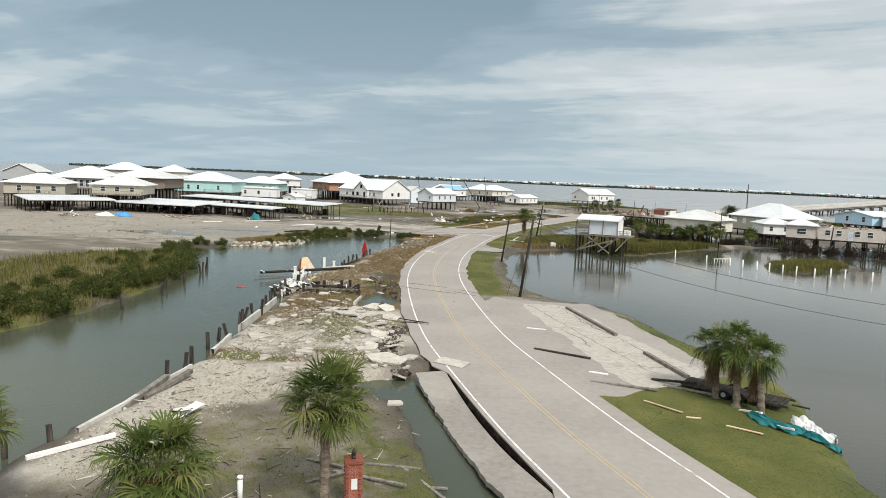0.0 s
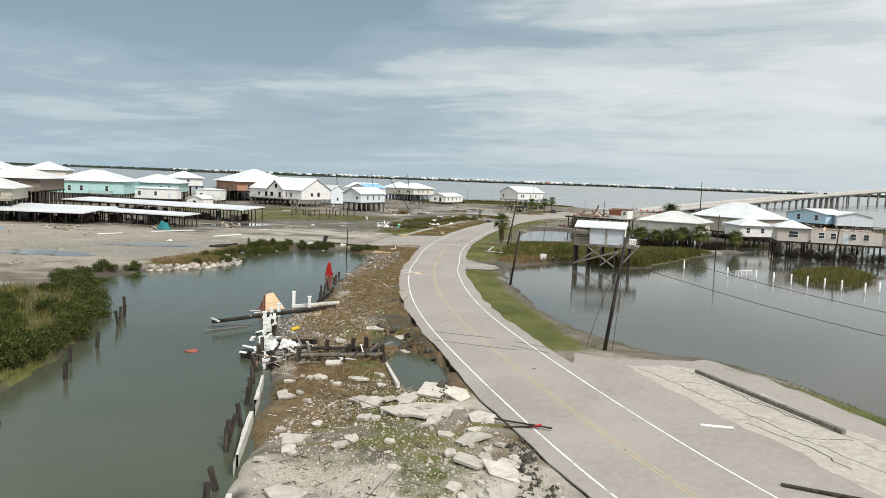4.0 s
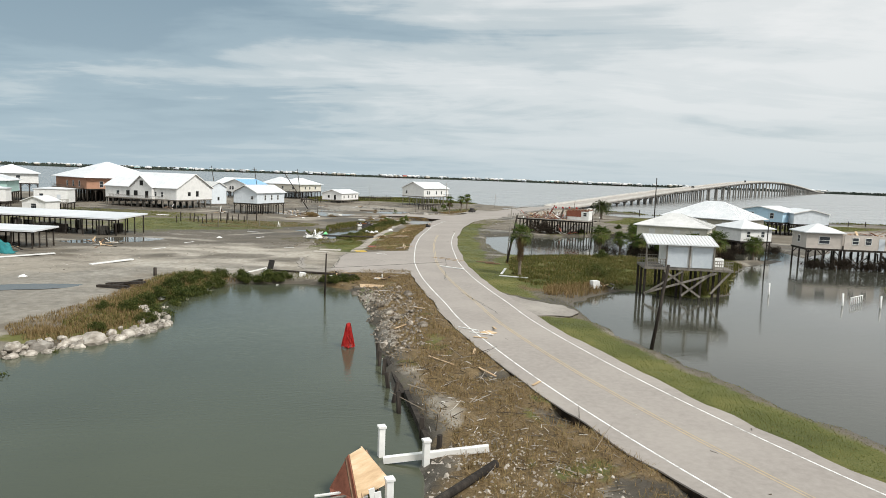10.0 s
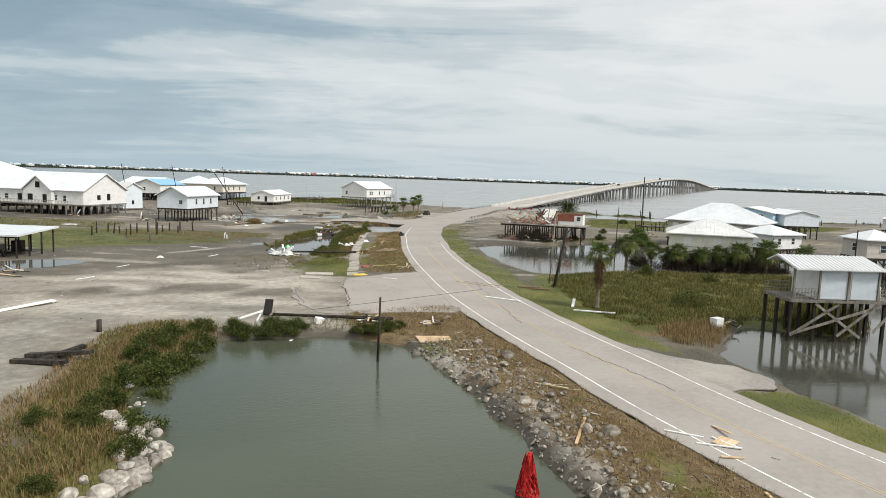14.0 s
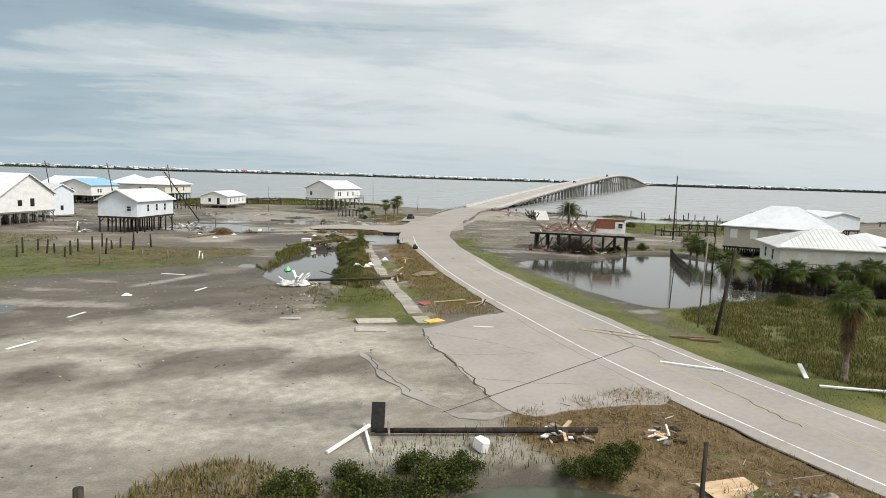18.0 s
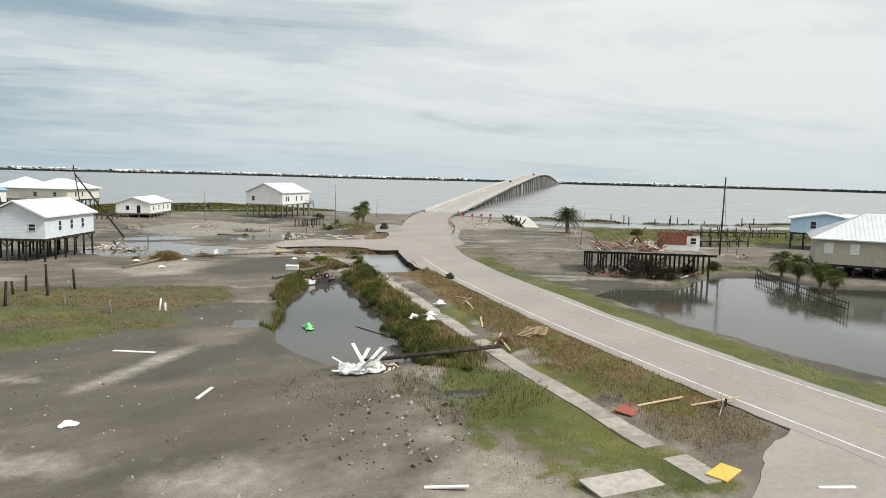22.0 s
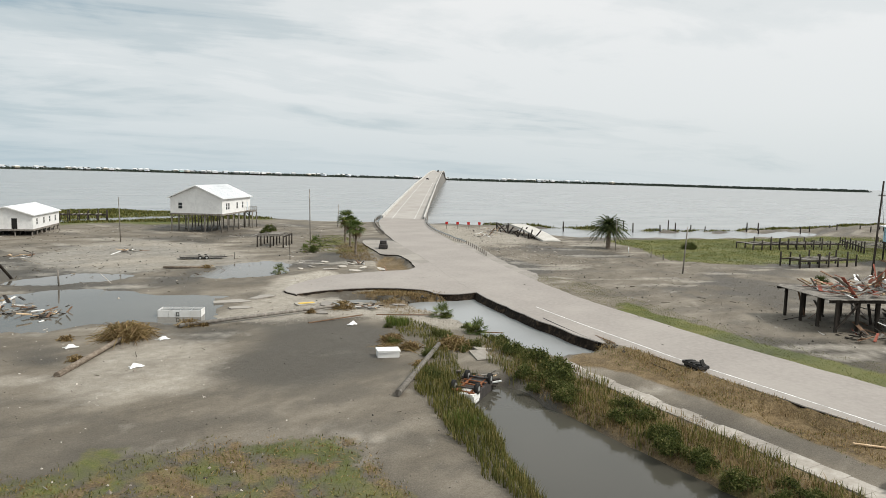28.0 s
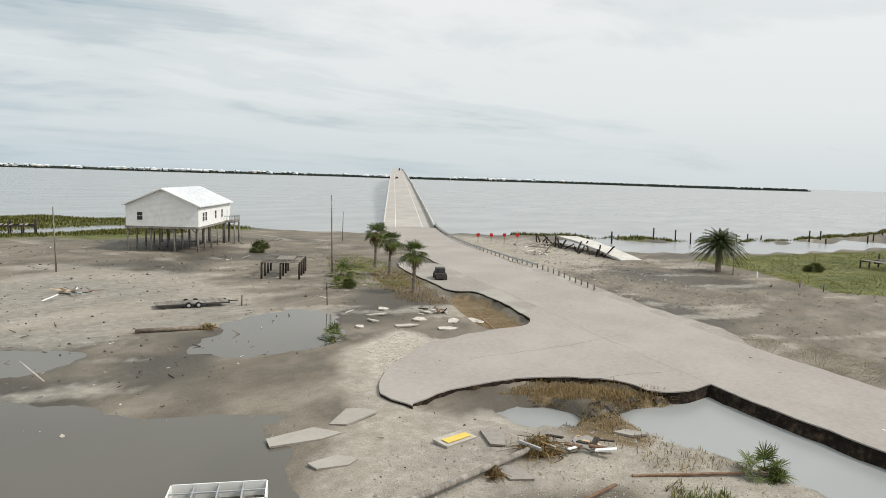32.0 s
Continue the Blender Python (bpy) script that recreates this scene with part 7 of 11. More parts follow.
blades("edge_straw", [(39.2, 273.8), (43.2, 272.2), (45.6, 268.6), (46.4, 263.6), (43.0, 265.2), (41.4, 267.8), (39.4, 270.6)], 90, 0.45, 0.02, "straw", "dead straw hung along the broken street edge", 1.6, 93, 0.3, low=-0.5, off_road=5)
blades("lip_straw", [(48.6, 262.6), (44.8, 255.9), (41.9, 251.1), (39.3, 247.0), (37.0, 243.6), (35.2, 241.0), (34.4, 241.6), (36.0, 244.4), (38.2, 247.9), (40.8, 252.0), (43.6, 256.8), (46.8, 262.6)], 40, 0.4, 0.02, "straw", "dead straw hanging down the washed-out road edge", 1.8, 94, 0.42, low=-1.2, off_road=5)
blades("scour_straw", [(33, 262), (36, 268), (40, 268.4), (41, 265), (38, 258), (36, 256)], 26, 0.35, 0.02, "straw", "thin dead straw on the shell bank", 1.4, 92, 0.5, low=-0.3, off_road=6)
put_copy(sago, 32.0, 250.8, 50, 1.2)
put_copy(sago, 26.4, 249.6, 140, 0.8)
put_copy(sago, 62.5, 308.5, 210, 1.2)

# ---- the shed on stilts in the lagoon ----
def stilt_shed():
    s = thing("stilt_shed", "white storage shed with roller doors on braced stilts", "shed", (31.0, 133.8, -0.3), -27)
    f, h = 4.0, 3.0
    bm = bmesh.new()
    bm_box(bm, (-2.0, -1.9, f), (3.6, 2.6, f + h))
    for x in (-2.0, 3.6):
        v = [bm.verts.new(p) for p in ((x, -1.9, f + h), (x, 2.6, f + h), (x, 2.0, f + h + 0.55))]
        bm.faces.new(v)
    part("wall", bm, "wall_white", s)
    bm = bmesh.new()
    bm_box(bm, (-4.6, -2.1, f - 0.3), (5.9, 3.0, f - 0.05))
    part("platform", bm, "wood_grey", s)
    # low lean-to roof with ribs
    bm = bmesh.new()
    vs = [bm.verts.new(p) for p in ((-4.5, -2.5, f + h - 0.15), (3.9, -2.5, f + h - 0.15), (3.9, 1.2, f + h + 0.75), (-4.5, 1.2, f + h + 0.75), (3.9, 3.0, f + h + 0.1), (-4.5, 3.0, f + h + 0.1))]
    lo = [bm.verts.new(v.co - Vector((0, 0, 0.12))) for v in vs]
    for q in ((0, 1, 2, 3), (3, 2, 4, 5)):
        bm.faces.new([vs[i] for i in q])
        bm.faces.new([lo[i] for i in reversed(q)])
    for a, b in ((0, 1), (1, 2), (2, 4), (4, 5), (5, 3), (3, 0)):
        bm.faces.new((vs[a], lo[a], lo[b], vs[b]))
    bmesh.ops.recalc_face_normals(bm, faces=bm.faces)
    roof = part("roof", bm, "roof_white", s)
    for i in range(22):
        x = -4.4 + 8.2 * i / 21
        bm = bmesh.new()
        bm_beam(bm, (x, -2.5, f + h - 0.12), (x, 1.2, f + h + 0.78), 0.09, 0.06)
        part("roof_rib", bm, "roof_grey", roof)
    for x in (-0.75, 2.2):
        bm = bmesh.new()
        bm_box(bm, (x - 1.2, -1.96, f + 0.05), (x + 1.2, -1.90, f + 2.5))
        for k in range(12):
            bm_box(bm, (x - 1.2, -1.985, f + 0.1 + k * 0.2), (x + 1.2, -1.96, f + 0.24 + k * 0.2))
        part("roller_door", bm, "door_pale", s)
    for x in (-2.0, 0.72, 3.55, -4.4):
        bm = bmesh.new()
        bm_beam(bm, (x, -2.0, f - 0.2), (x, -2.0, f + h - 0.1), 0.16, 0.16)
        part("post", bm, "wood_grey", s)
    bm = bmesh.new()
    bm_box(bm, (4.3, 0.3, f), (5.4, 1.4, f + 1.0))
    bmesh.ops.bevel(bm, geom=list(bm.edges), offset=0.05, segments=1)
    part("air_conditioner", bm, "plastic_white", s)
    for x0, x1, ys in ((-4.5, -2.1, (-2.0, 2.9)), (3.7, 5.8, (-2.0, 2.9))):
        for y in ys:
            for z in (f + 0.25, f + 0.6, f + 0.95):
                bm = bmesh.new()
                bm_beam(bm, (x0, y, z), (x1, y, z), 0.05, 0.08)
                part("rail", bm, "wood_grey", s)
            for k in range(9):
                x = x0 + (x1 - x0) * k / 8
                bm = bmesh.new()
                bm_beam(bm, (x, y, f - 0.1), (x, y, f + 1.0), 0.05, 0.05)
                part("baluster", bm, "wood_grey", s)
    for x in (-4.4, -2.2, 0.0, 2.2, 4.4):
        for y in (-1.8, 0.6, 2.8):
            bm = bmesh.new()
            bm_beam(bm, (x, y, -1.2), (x, y, f - 0.2), 0.26, 0.26)
            part("stilt", bm, "wood_dark", s)
    for a, b in (((-4.4, 0.6), (0.0, f - 0.4)), ((-2.2, f - 0.4), (2.2, 0.5)), ((-4.4, 0.7), (4.0, f - 0.5)), ((3.4, 1.0), (5.6, f - 0.3)), ((0.0, 0.6), (3.6, f - 0.4))):
        bm = bmesh.new()
        bm_beam(bm, (a[0], -1.98, a[1]), (b[0], -1.98, b[1]), 0.08, 0.24)
        part("brace", bm, "wood_grey", s)


stilt_shed()


# ---- the wrecked house: a bare deck with a heap of wreckage ----
def wrecked_deck():
    d = thing("wrecked_deck", "raised house deck swept bare, one torn room still standing", "wrecked house", (65.5, 222.0, 0.2), -47)
    f = 3.3
    for i in range(32):
        x = -9.6 + 19.2 * i / 31
        bm = bmesh.new()
        bm_beam(bm, (x, -4.6 + rng.uniform(-0.15, 0.15), f), (x, 4.6 + rng.uniform(-0.3, 0.3), f), 0.58, 0.06)
        part("deck_board", bm, "wood_grey", d)
    for y in (-4.3, 0, 4.3):
        bm = bmesh.new()
        bm_beam(bm, (-9.6, y, f - 0.2), (9.6, y, f - 0.2), 0.12, 0.34)
        part("beam", bm, "wood_dark", d)
    for i in range(9):
        for j in range(4):
            bm = bmesh.new()
            x, y = -8.6 + 17.2 * i / 8, -4.1 + 8.2 * j / 3
            bm_beam(bm, (x, y, -1.0), (x, y, f - 0.1), 0.24, 0.24)
            part("timber_stilt", bm, "wood_dark", d)
    for i in range(4):
        bm = bmesh.new()
        bm_beam(bm, (-8.6 + 4.3 * i, -4.25, 0.4), (-6.4 + 4.3 * i, -4.25, f - 0.4), 0.07, 0.2)
        part("brace", bm, "wood_dark", d)
    # the room that still stands at one end
    room = new("torn_room")
    room.parent = d
    for lo, hi, m in (((2.8, 0.4, f), (8.4, 0.55, f + 2.3), "wall_white"), ((8.25, 0.55, f), (8.4, 4.2, f + 2.4), "wall_white"), ((2.8, 4.05, f), (8.4, 4.2, f + 2.6), "brick_red"), ((2.8, 0.55, f), (2.95, 4.05, f + 2.4), "brick_red")):
        bm = bmesh.new()
        bm_box(bm, lo, hi)
        part("wall", bm, m, room)
    bm = bmesh.new()
    bm_box(bm, (2.6, 0.36, f + 0.9), (6.4, 0.4, f + 2.4))
    part("wood_panel", bm, "brick_red", room)
    for k in range(9):
        bm = bmesh.new()
        bm_beam(bm, (2.4 + 0.75 * k, -0.2, f + 2.5), (2.4 + 0.75 * k, 4.5, f + 2.85), 0.07, 0.16)
        part("rafter", bm, "wood_brown", room)
    window_part(room, 7.4, 0.39, f + 1.1, 0.8, 0.9, 0)
    for k in range(110):
        x, y = rng.uniform(-8.2, 2.4), rng.uniform(-4.0, 3.6)
        bm = bmesh.new()
        L, w = rng.uniform(0.8, 3.2), rng.uniform(0.1, 0.5)
        a = Vector((x, y, f + 0.05 + abs(rng.normal(0, 0.62)) * (1 - abs(x + 3) / 8)))
        dv = Vector((rng.uniform(-1, 1), rng.uniform(-1, 1), rng.uniform(-0.25, 0.5))).normalized() * L
        bm_beam(bm, a, a + dv, w, 0.06)
        part("wreckage_board", bm, ["red_board", "wood_brown", "wood_grey", "brick_red", "wood_new", "plastic_white"][k % 6], d)
    for x, y in ((0.6, 1.2), (1.6, 2.6)):
        bm = bmesh.new()
        bm_box(bm, (x - 0.35, y - 0.35, f + 0.05), (x + 0.35, y + 0.35, f + 1.2))
        bmesh.ops.bevel(bm, geom=list(bm.edges), offset=0.04, segments=1)
        part("appliance", bm, "plastic_white", d)
    for k in range(70):
        x, y = rng.uniform(-9.5, 6), rng.uniform(-8.5, -4.4)
        bm = bmesh.new()
        a = Vector((x, y, rng.uniform(0.05, 0.35)))
        dv = Vector((rng.uniform(-1, 1), rng.uniform(-1, 1), rng.uniform(0.0, 0.5))).normalized() * rng.uniform(0.5, 2.2)
        bm_beam(bm, a, a + dv, rng.uniform(0.08, 0.5), 0.05)
        part("wreckage_board", bm, ["wood_dark", "wood_grey", "plastic_white", "wood_dark", "red_board", "wood_brown", "wood_dark"][k % 7], d)
    for k in range(30):
        x, y = rng.uniform(-8, 8), rng.uniform(-3.5, 3.5)
        bm = bmesh.new()
        a = Vector((x, y, rng.uniform(0.1, 1.0)))
        dv = Vector((rng.uniform(-1, 1), rng.uniform(-1, 1), rng.uniform(-0.2, 0.7))).normalized() * rng.uniform(1.0, 3.0)
        bm_beam(bm, a, a + dv, rng.uniform(0.1, 0.4), 0.06)
        part("wreckage_board", bm, ["wood_dark", "wood_brown", "wood_dark", "wood_grey"][k % 4], d)


M["brick_red"] = surface("brick_red", [(0.20, 0.075, 0.05), (0.32, 0.13, 0.085)], 5, 0.85, 0.3)
wrecked_deck()


def torn_house():
    t = thing("roofless_house", "roofless beige house full of wreckage on tall piles", "wrecked house", (92.3, 154.6, -0.3), -26)
    f = 3.4
    bm = bmesh.new()
    bm_box(bm, (-6.6, -4.1, f - 0.35), (6.6, 4.1, f))
    part("floor_frame", bm, "wood_dark", t)
    for lo, hi in (((-6.5, -4.0, f), (6.5, -3.85, f + 2.6)), ((-6.5, 3.85, f), (6.5, 4.0, f + 2.7)), ((6.35, -3.85, f), (6.5, 3.85, f + 2.4)), ((-1.0, -3.85, f), (-0.85, 3.85, f + 2.6))):
        bm = bmesh.new()
        bm_box(bm, lo, hi)
        part("wall", bm, "wall_beige", t)
    for x in (-4.6, -2.4, 1.2, 3.6):
        window_part(t, x, -4.01, f + 1.0, 1.0, 1.1, 0)
    bm = bmesh.new()
    bm_box(bm, (-0.6, -4.03, f), (0.4, -4.0, f + 2.1))
    part("door", bm, "door_pale", t)
    for i in range(5):
        for j in range(3):
            bm = bmesh.new()
            bm_beam(bm, (-6.3 + 3.15 * i, -3.9 + 3.9 * j, -1.0), (-6.3 + 3.15 * i, -3.9 + 3.9 * j, f - 0.2), 0.28, 0.28)
            part("timber_stilt", bm, "wood_dark", t)
    for k in range(40):
        bm = bmesh.new()
        a = Vector((rng.uniform(-6.5, 6.5), rng.uniform(-4.4, 4.2), rng.uniform(-0.2, 1.2)))
        dv = Vector((rng.uniform(-1, 1), rng.uniform(-1, 1), rng.uniform(-0.1, 0.8))).normalized() * rng.uniform(1.0, 3.0)
        bm_beam(bm, a, a + dv, rng.uniform(0.1, 0.5), 0.06)
        part("fallen_board", bm, ["wood_dark", "wood_grey", "wood_dark", "plastic_white", "wood_brown"][k % 5], t)
    for k in range(34):
        bm = bmesh.new()
        a = Vector((rng.uniform(-6, 6), rng.uniform(-3.6, 3.6), f + 2.2 + rng.uniform(0, 0.5)))
        dv = Vector((rng.uniform(-1, 1), rng.uniform(-1, 1), rng.uniform(-0.2, 0.25))).normalized() * rng.uniform(1.0, 3.5)
        bm_beam(bm, a, a + dv, rng.uniform(0.1, 0.5), 0.06)
        part("roof_wreckage", bm, ["wood_brown", "wood_new", "wood_grey", "rust"][k % 4], t)
    for k in range(9):
        bm = bmesh.new()
        bm_box(bm, (6.7, -3.6 + 0.0, f - 0.1 - 0.36 * k), (7.9, -2.4, f - 0.04 - 0.36 * k), Matrix.Translation((0.3 * k, 0, 0)))
        part("stair_tread", bm, "wood_grey", t)


torn_house()


# ---- poles and wires ----
def pole(base, top, label, r=0.15, arms=(), name="utility_pole", material="wood_dark", cap=True):
    """A round pole that may lean; arms: (height fraction, half length, direction)."""
    b, tp = Vector(base), Vector(top)
    p = thing(name, label, "pole", b)
    bm = bmesh.new()
    v = tp - b
    bm_tube(bm, -v.normalized() * 0.8, v, r, r * 0.72, 9)
    part("shaft", bm, material, p)
    for frac, half, deg in arms:
        bm = bmesh.new()
        d = Vector((math.cos(radians(deg)), math.sin(radians(deg)), 0)) * half
        bm_beam(bm, v * frac - d + Vector((0, 0, 0)), v * frac + d, 0.10, 0.13)
        arm = part("crossarm", bm, "wood_grey", p)
        for k in (-0.85, 0.85):
            bm = bmesh.new()
            c = v * frac + d * k
            bm_tube(bm, c + Vector((0, 0, 0.06)), c + Vector((0, 0, 0.25)), 0.05, 0.035, 6)
            part("insulator", bm, "metal_grey", arm)
    return p


def P3(x, y, dz=0.0):
    return (x, y, land(x, y) + dz)


pole(P3(9.0, 77.5), (10.1, 77.2, 9.6), "leaning dark utility pole with dangling wires", 0.17, arms=((0.93, 0.5, 20),))
pole((9.6, 111.4, 0.1), (10.5, 111.1, 7.2), "leaning dark utility pole at the water's edge", 0.16)
pole(P3(22.2, 163.6), (23.4, 163.0, 8.0), "short leaning utility pole with a bent arm", 0.19, arms=((0.42, 0.5, -30),))
pole(P3(23.6, 166.4), (24.0, 166.2, 9.2), "thin grey pole beside the road", 0.09, material="wood_grey")
pole(P3(100.3, 226.4), (99.9, 226.0, 15.3), "tall utility pole with a drooping service cable", 0.17, arms=((0.86, 0.5, 60),))
pole((50.5, 183.0, -0.5), (50.8, 183.0, 9.5), "slim pole standing in the pond", 0.09)
pole((34.2, 177.5, -0.4), (34.5, 177.4, 4.3), "thin lamp post standing in shallow water", 0.06)
pole(P3(15.7, 309.0), (7.6, 311.0, 12.6), "utility pole leaning far over", 0.17, arms=((0.95, 0.9, 20), (0.88, 0.9, 20)))
for x, y, dx in ((-13, 356, -2.0), (4.5, 362, -2.4), (22, 362, -2.0)):
    pole(P3(x, y), (x + dx, y, 14.5), "leaning utility pole with a crossarm behind the houses", 0.16, arms=((0.94, 1.1, 25),))
pole(P3(47.0, 343.0), (46.8, 343.0, 8.6), "thin grey pole on the flat", 0.10, material="wood_grey")
pole(P3(71.8, 317.7), (71.7, 317.9, 11.0), "tall plain pole beside the broken deck", 0.12, material="wood_grey")
pole(P3(106.5, 346.0), (106.7, 346.0, 6.2), "short pole near the bay", 0.10, material="wood_grey")
pole(P3(87.6, 250.2), (88.6, 250.2, 7.4), "grey leaning pole at the road's edge", 0.12, material="wood_grey")
pole(P3(112.4, 271.8), (112.3, 271.8, 6.8), "thin pole beside the date palm", 0.07, material="wood_grey")
pole((-11.4, 142.1, -0.3), (-11.3, 142.1, 4.6), "dark post standing in the canal", 0.11, name="mooring_post")
pole(P3(53.5, 302.0), (53.4, 302.0, 2.6), "leaning grey meter post by the flat", 0.06, name="meter_post")
pole(P3(170, 158, 0), (171, 158, 12), "utility pole beyond the flooded lots", 0.16, arms=((0.9, 1.0, 40),))
pole((60, 148, -0.4), (60.2, 148, 8.5), "slim pole in the flooded lot", 0.10)
pole((80.5, 141.5, -0.4), (81.0, 141.5, 6.5), "palm-like dead pole in the lagoon", 0.16)


def wire(a, b, sag, label, r=0.02):
    bm = bmesh.new()
    a, b = Vector(a), Vector(b)
    prev = None
    for i in range(17):
        u = i / 16
        p = a.lerp(b, u) - Vector((0, 0, sag * 4 * u * (1 - u)))
        if prev is not None:
            bm_tube(bm, prev, p, r, r, 4, False)
        prev = p
    return tagged(part("cable", bm, "rubber"), label, "cable")


wire((10.1, 77.2, 9.0), (60.0, 52.0, 3.6), 2.2, "sagging power cable over the lagoon")
wire((9.9, 77.2, 7.6), (58.0, 49.0, 2.4), 2.4, "sagging power cable over the lagoon")
wire((10.0, 77.2, 8.4), (9.2, 76.4, 0.5), 0.6, "loose cable hanging down a pole")
wire((10.0, 77.2, 8.6), (7.6, 77.9, 0.5), -0.4, "loose cable hanging down a pole")
wire((-11.2, 158.7, 0.5), (-3.0, 160.6, 0.44), 0.0, "fallen cable lying across the pavement", 0.016)
wire((-3.0, 160.6, 0.44), (11.4, 163.8, 0.47), 0.0, "fallen cable lying across the pavement", 0.016)
wire((-15, 356, 13.6), (2.1, 362, 13.6), 0.8, "slack wire between leaning poles")
wire((99.9, 226.0, 13.0), (98.5, 224, 1.0), 1.0, "service cable drooping from a pole", 0.03)
wire((31, 233, 0.5), (41, 249, 0.5), 0.1, "black cable across the washed-out edge", 0.03)


# ---- timber, planks, slabs and stones ----
def boards(points, material="wood_grey", width=0.2, thick=0.05, name="plank", label="loose weathered plank on muddy ground", category="plank", group="storm debris"):
    """Loose timbers from one end to the other: (x0, y0, x1, y1, rise)."""
    for x0, y0, x1, y1, rise in points:
        bm = bmesh.new()
        z0, z1 = max(land(x0, y0), -0.3), max(land(x1, y1), -0.3)
        d, _ = near_road(np.array([x0, x1]), np.array([y0, y1]))
        z0, z1 = (ROAD_Z if abs(d[0]) < 4.6 else z0), (ROAD_Z if abs(d[1]) < 4.6 else z1)
        a, b = Vector((0, 0, 0)), Vector((x1 - x0, y1 - y0, z1 - z0 + rise))
        bm_beam(bm, a, b, width, thick)
        o = part(name, bm, material)
        o.location = (x0, y0, z0 + thick / 2 + 0.01)
        tagged(o, label, category, group)


boards([(7.5, 52.7, 11.4, 50.2, 0.04)], "wood_dark", 0.25, 0.12, "timber", "dark heavy timber lying on the apron", "timber")
boards([(10.2, 44.5, 14.2, 42.8, 0.1), (15.0, 44.2, 18.0, 42.4, 0.15)], "wood_grey", 0.2, 0.1)
boards([(10.6, 46.8, 11.8, 46.2, 0.02), (7.8, 60.3, 9.4, 59.6, 0.05)], "plastic_white", 0.28, 0.06, "board", "white board lying on the pavement", "board")
boards([(16.5, 37.5, 18.0, 36.2, 0.05), (14.6, 38.6, 15.4, 38.4, 0.02), (12.8, 41.0, 14.6, 39.2, 0.05)], "wood_new", 0.16, 0.05, "plank", "bare yellow plank on the lawn")
boards([(-0.5, 120.6, -1.0, 119.0, 0.2), (-2.8, 116.8, -3.8, 117.4, 0.05), (-6.2, 124.6, -9.4, 121.6, 0.1), (-6.0, 112.4, -5.2, 113.9, 0.05), (-7.2, 108.8, -6.6, 107.2, 0.25), (-8.6, 110.0, -9.6, 112.4, 0.1), (-4.4, 105.0, -5.4, 104.2, 0.05), (-5.0, 131.0, -4.2, 128.6, 0.15)], "wood_new", 0.16, 0.05, "plank", "bare yellow plank on dead straw")
boards([(-3.4, 119.2, -1.9, 117.6, 0.05), (-2.4, 119.6, -3.6, 121.2, 0.02), (-1.9, 117.8, -2.0, 119.4, 0.02)], "plastic_white", 0.12, 0.05, "frame_slat", "white slat of a broken frame on the road", "slat")
boards([(14.6, 150.6, 17.2, 147.2, 0.15), (15.6, 152.0, 16.8, 153.2, 0.6), (9.2, 159.6, 11.4, 155.8, 0.02)], "plastic_white", 0.3, 0.1, "board", "white broken board at the roadside", "board")
boards([(11.8, 170.4, 14.4, 164.4, 0.03), (13.0, 170.2, 15.4, 165.2, 0.03)], "wood_new", 0.1, 0.04, "batten", "thin batten lying on the road", "batten")
boards([(17.5, 165.0, 19.6, 163.0, 0.15), (18.4, 163.6, 20.0, 161.6, 0.1)], "wood_brown", 0.3, 0.12, "timber", "broken brown timber in the verge", "timber")
boards([(4.0, 175.8, 5.4, 174.7, 0.01), (-31, 186, -29, 187.5, 0.05), (-26, 196, -24.4, 197.6, 0.05), (-12.6, 205, -11.0, 206.4, 0.05), (-9.6, 187.4, -8.2, 186.0, 0.15)], "plastic_white", 0.22, 0.06, "board", "white board lying on the mud", "board")
boards([(-13.0, 219.5, -10.8, 217.0, 0.02)], "plastic_white", 0.35, 0.05, "pipe_cover", "long white plastic strip on the mud", "strip")
boards([(20.5, 214.5, 22.6, 217.8, 0.25), (21.4, 217.2, 22.2, 216.6, 0.7), (15.2, 208.0, 18.0, 211.0, 0.1), (10.2, 185.2, 13.0, 183.4, 0.35), (7.4, 187.2, 10.6, 186.0, 0.2), (24.4, 218.4, 23.4, 220.4, 0.1)], "wood_new", 0.16, 0.06, "plank", "bare plank on the straw verge")
boards([(36.2, 239.4, 38.6, 242.8, 0.15), (56.0, 283.0, 58.8, 286.4, 0.5), (31.4, 262.6, 34.8, 258.2, 0.1), (33.8, 252.4, 35.2, 250.0, 0.05), (24.2, 264.6, 29.6, 262.8, 0.2)], "wood_brown", 0.16, 0.08, "timber", "splintered timber by the broken pavement", "timber")
boards([(-52.0, 176.0, -44.0, 180.0, 0.15), (-38.0, 168.0, -33.0, 171.6, 0.2), (-60.0, 168.0, -56.0, 170.0, 0.1)], "plastic_white", 0.7, 0.12, "panel", "torn white roof panel on the lot", "panel")
boards([(-34.4, 150.6, -30.4, 148.0, 0.5), (-33.6, 148.6, -30.8, 150.6, 0.35), (-35.2, 149.4, -32.0, 147.0, 0.2)], "wood_dark", 0.5, 0.25, "timber", "heap of dark broken timber on the mud", "timber")


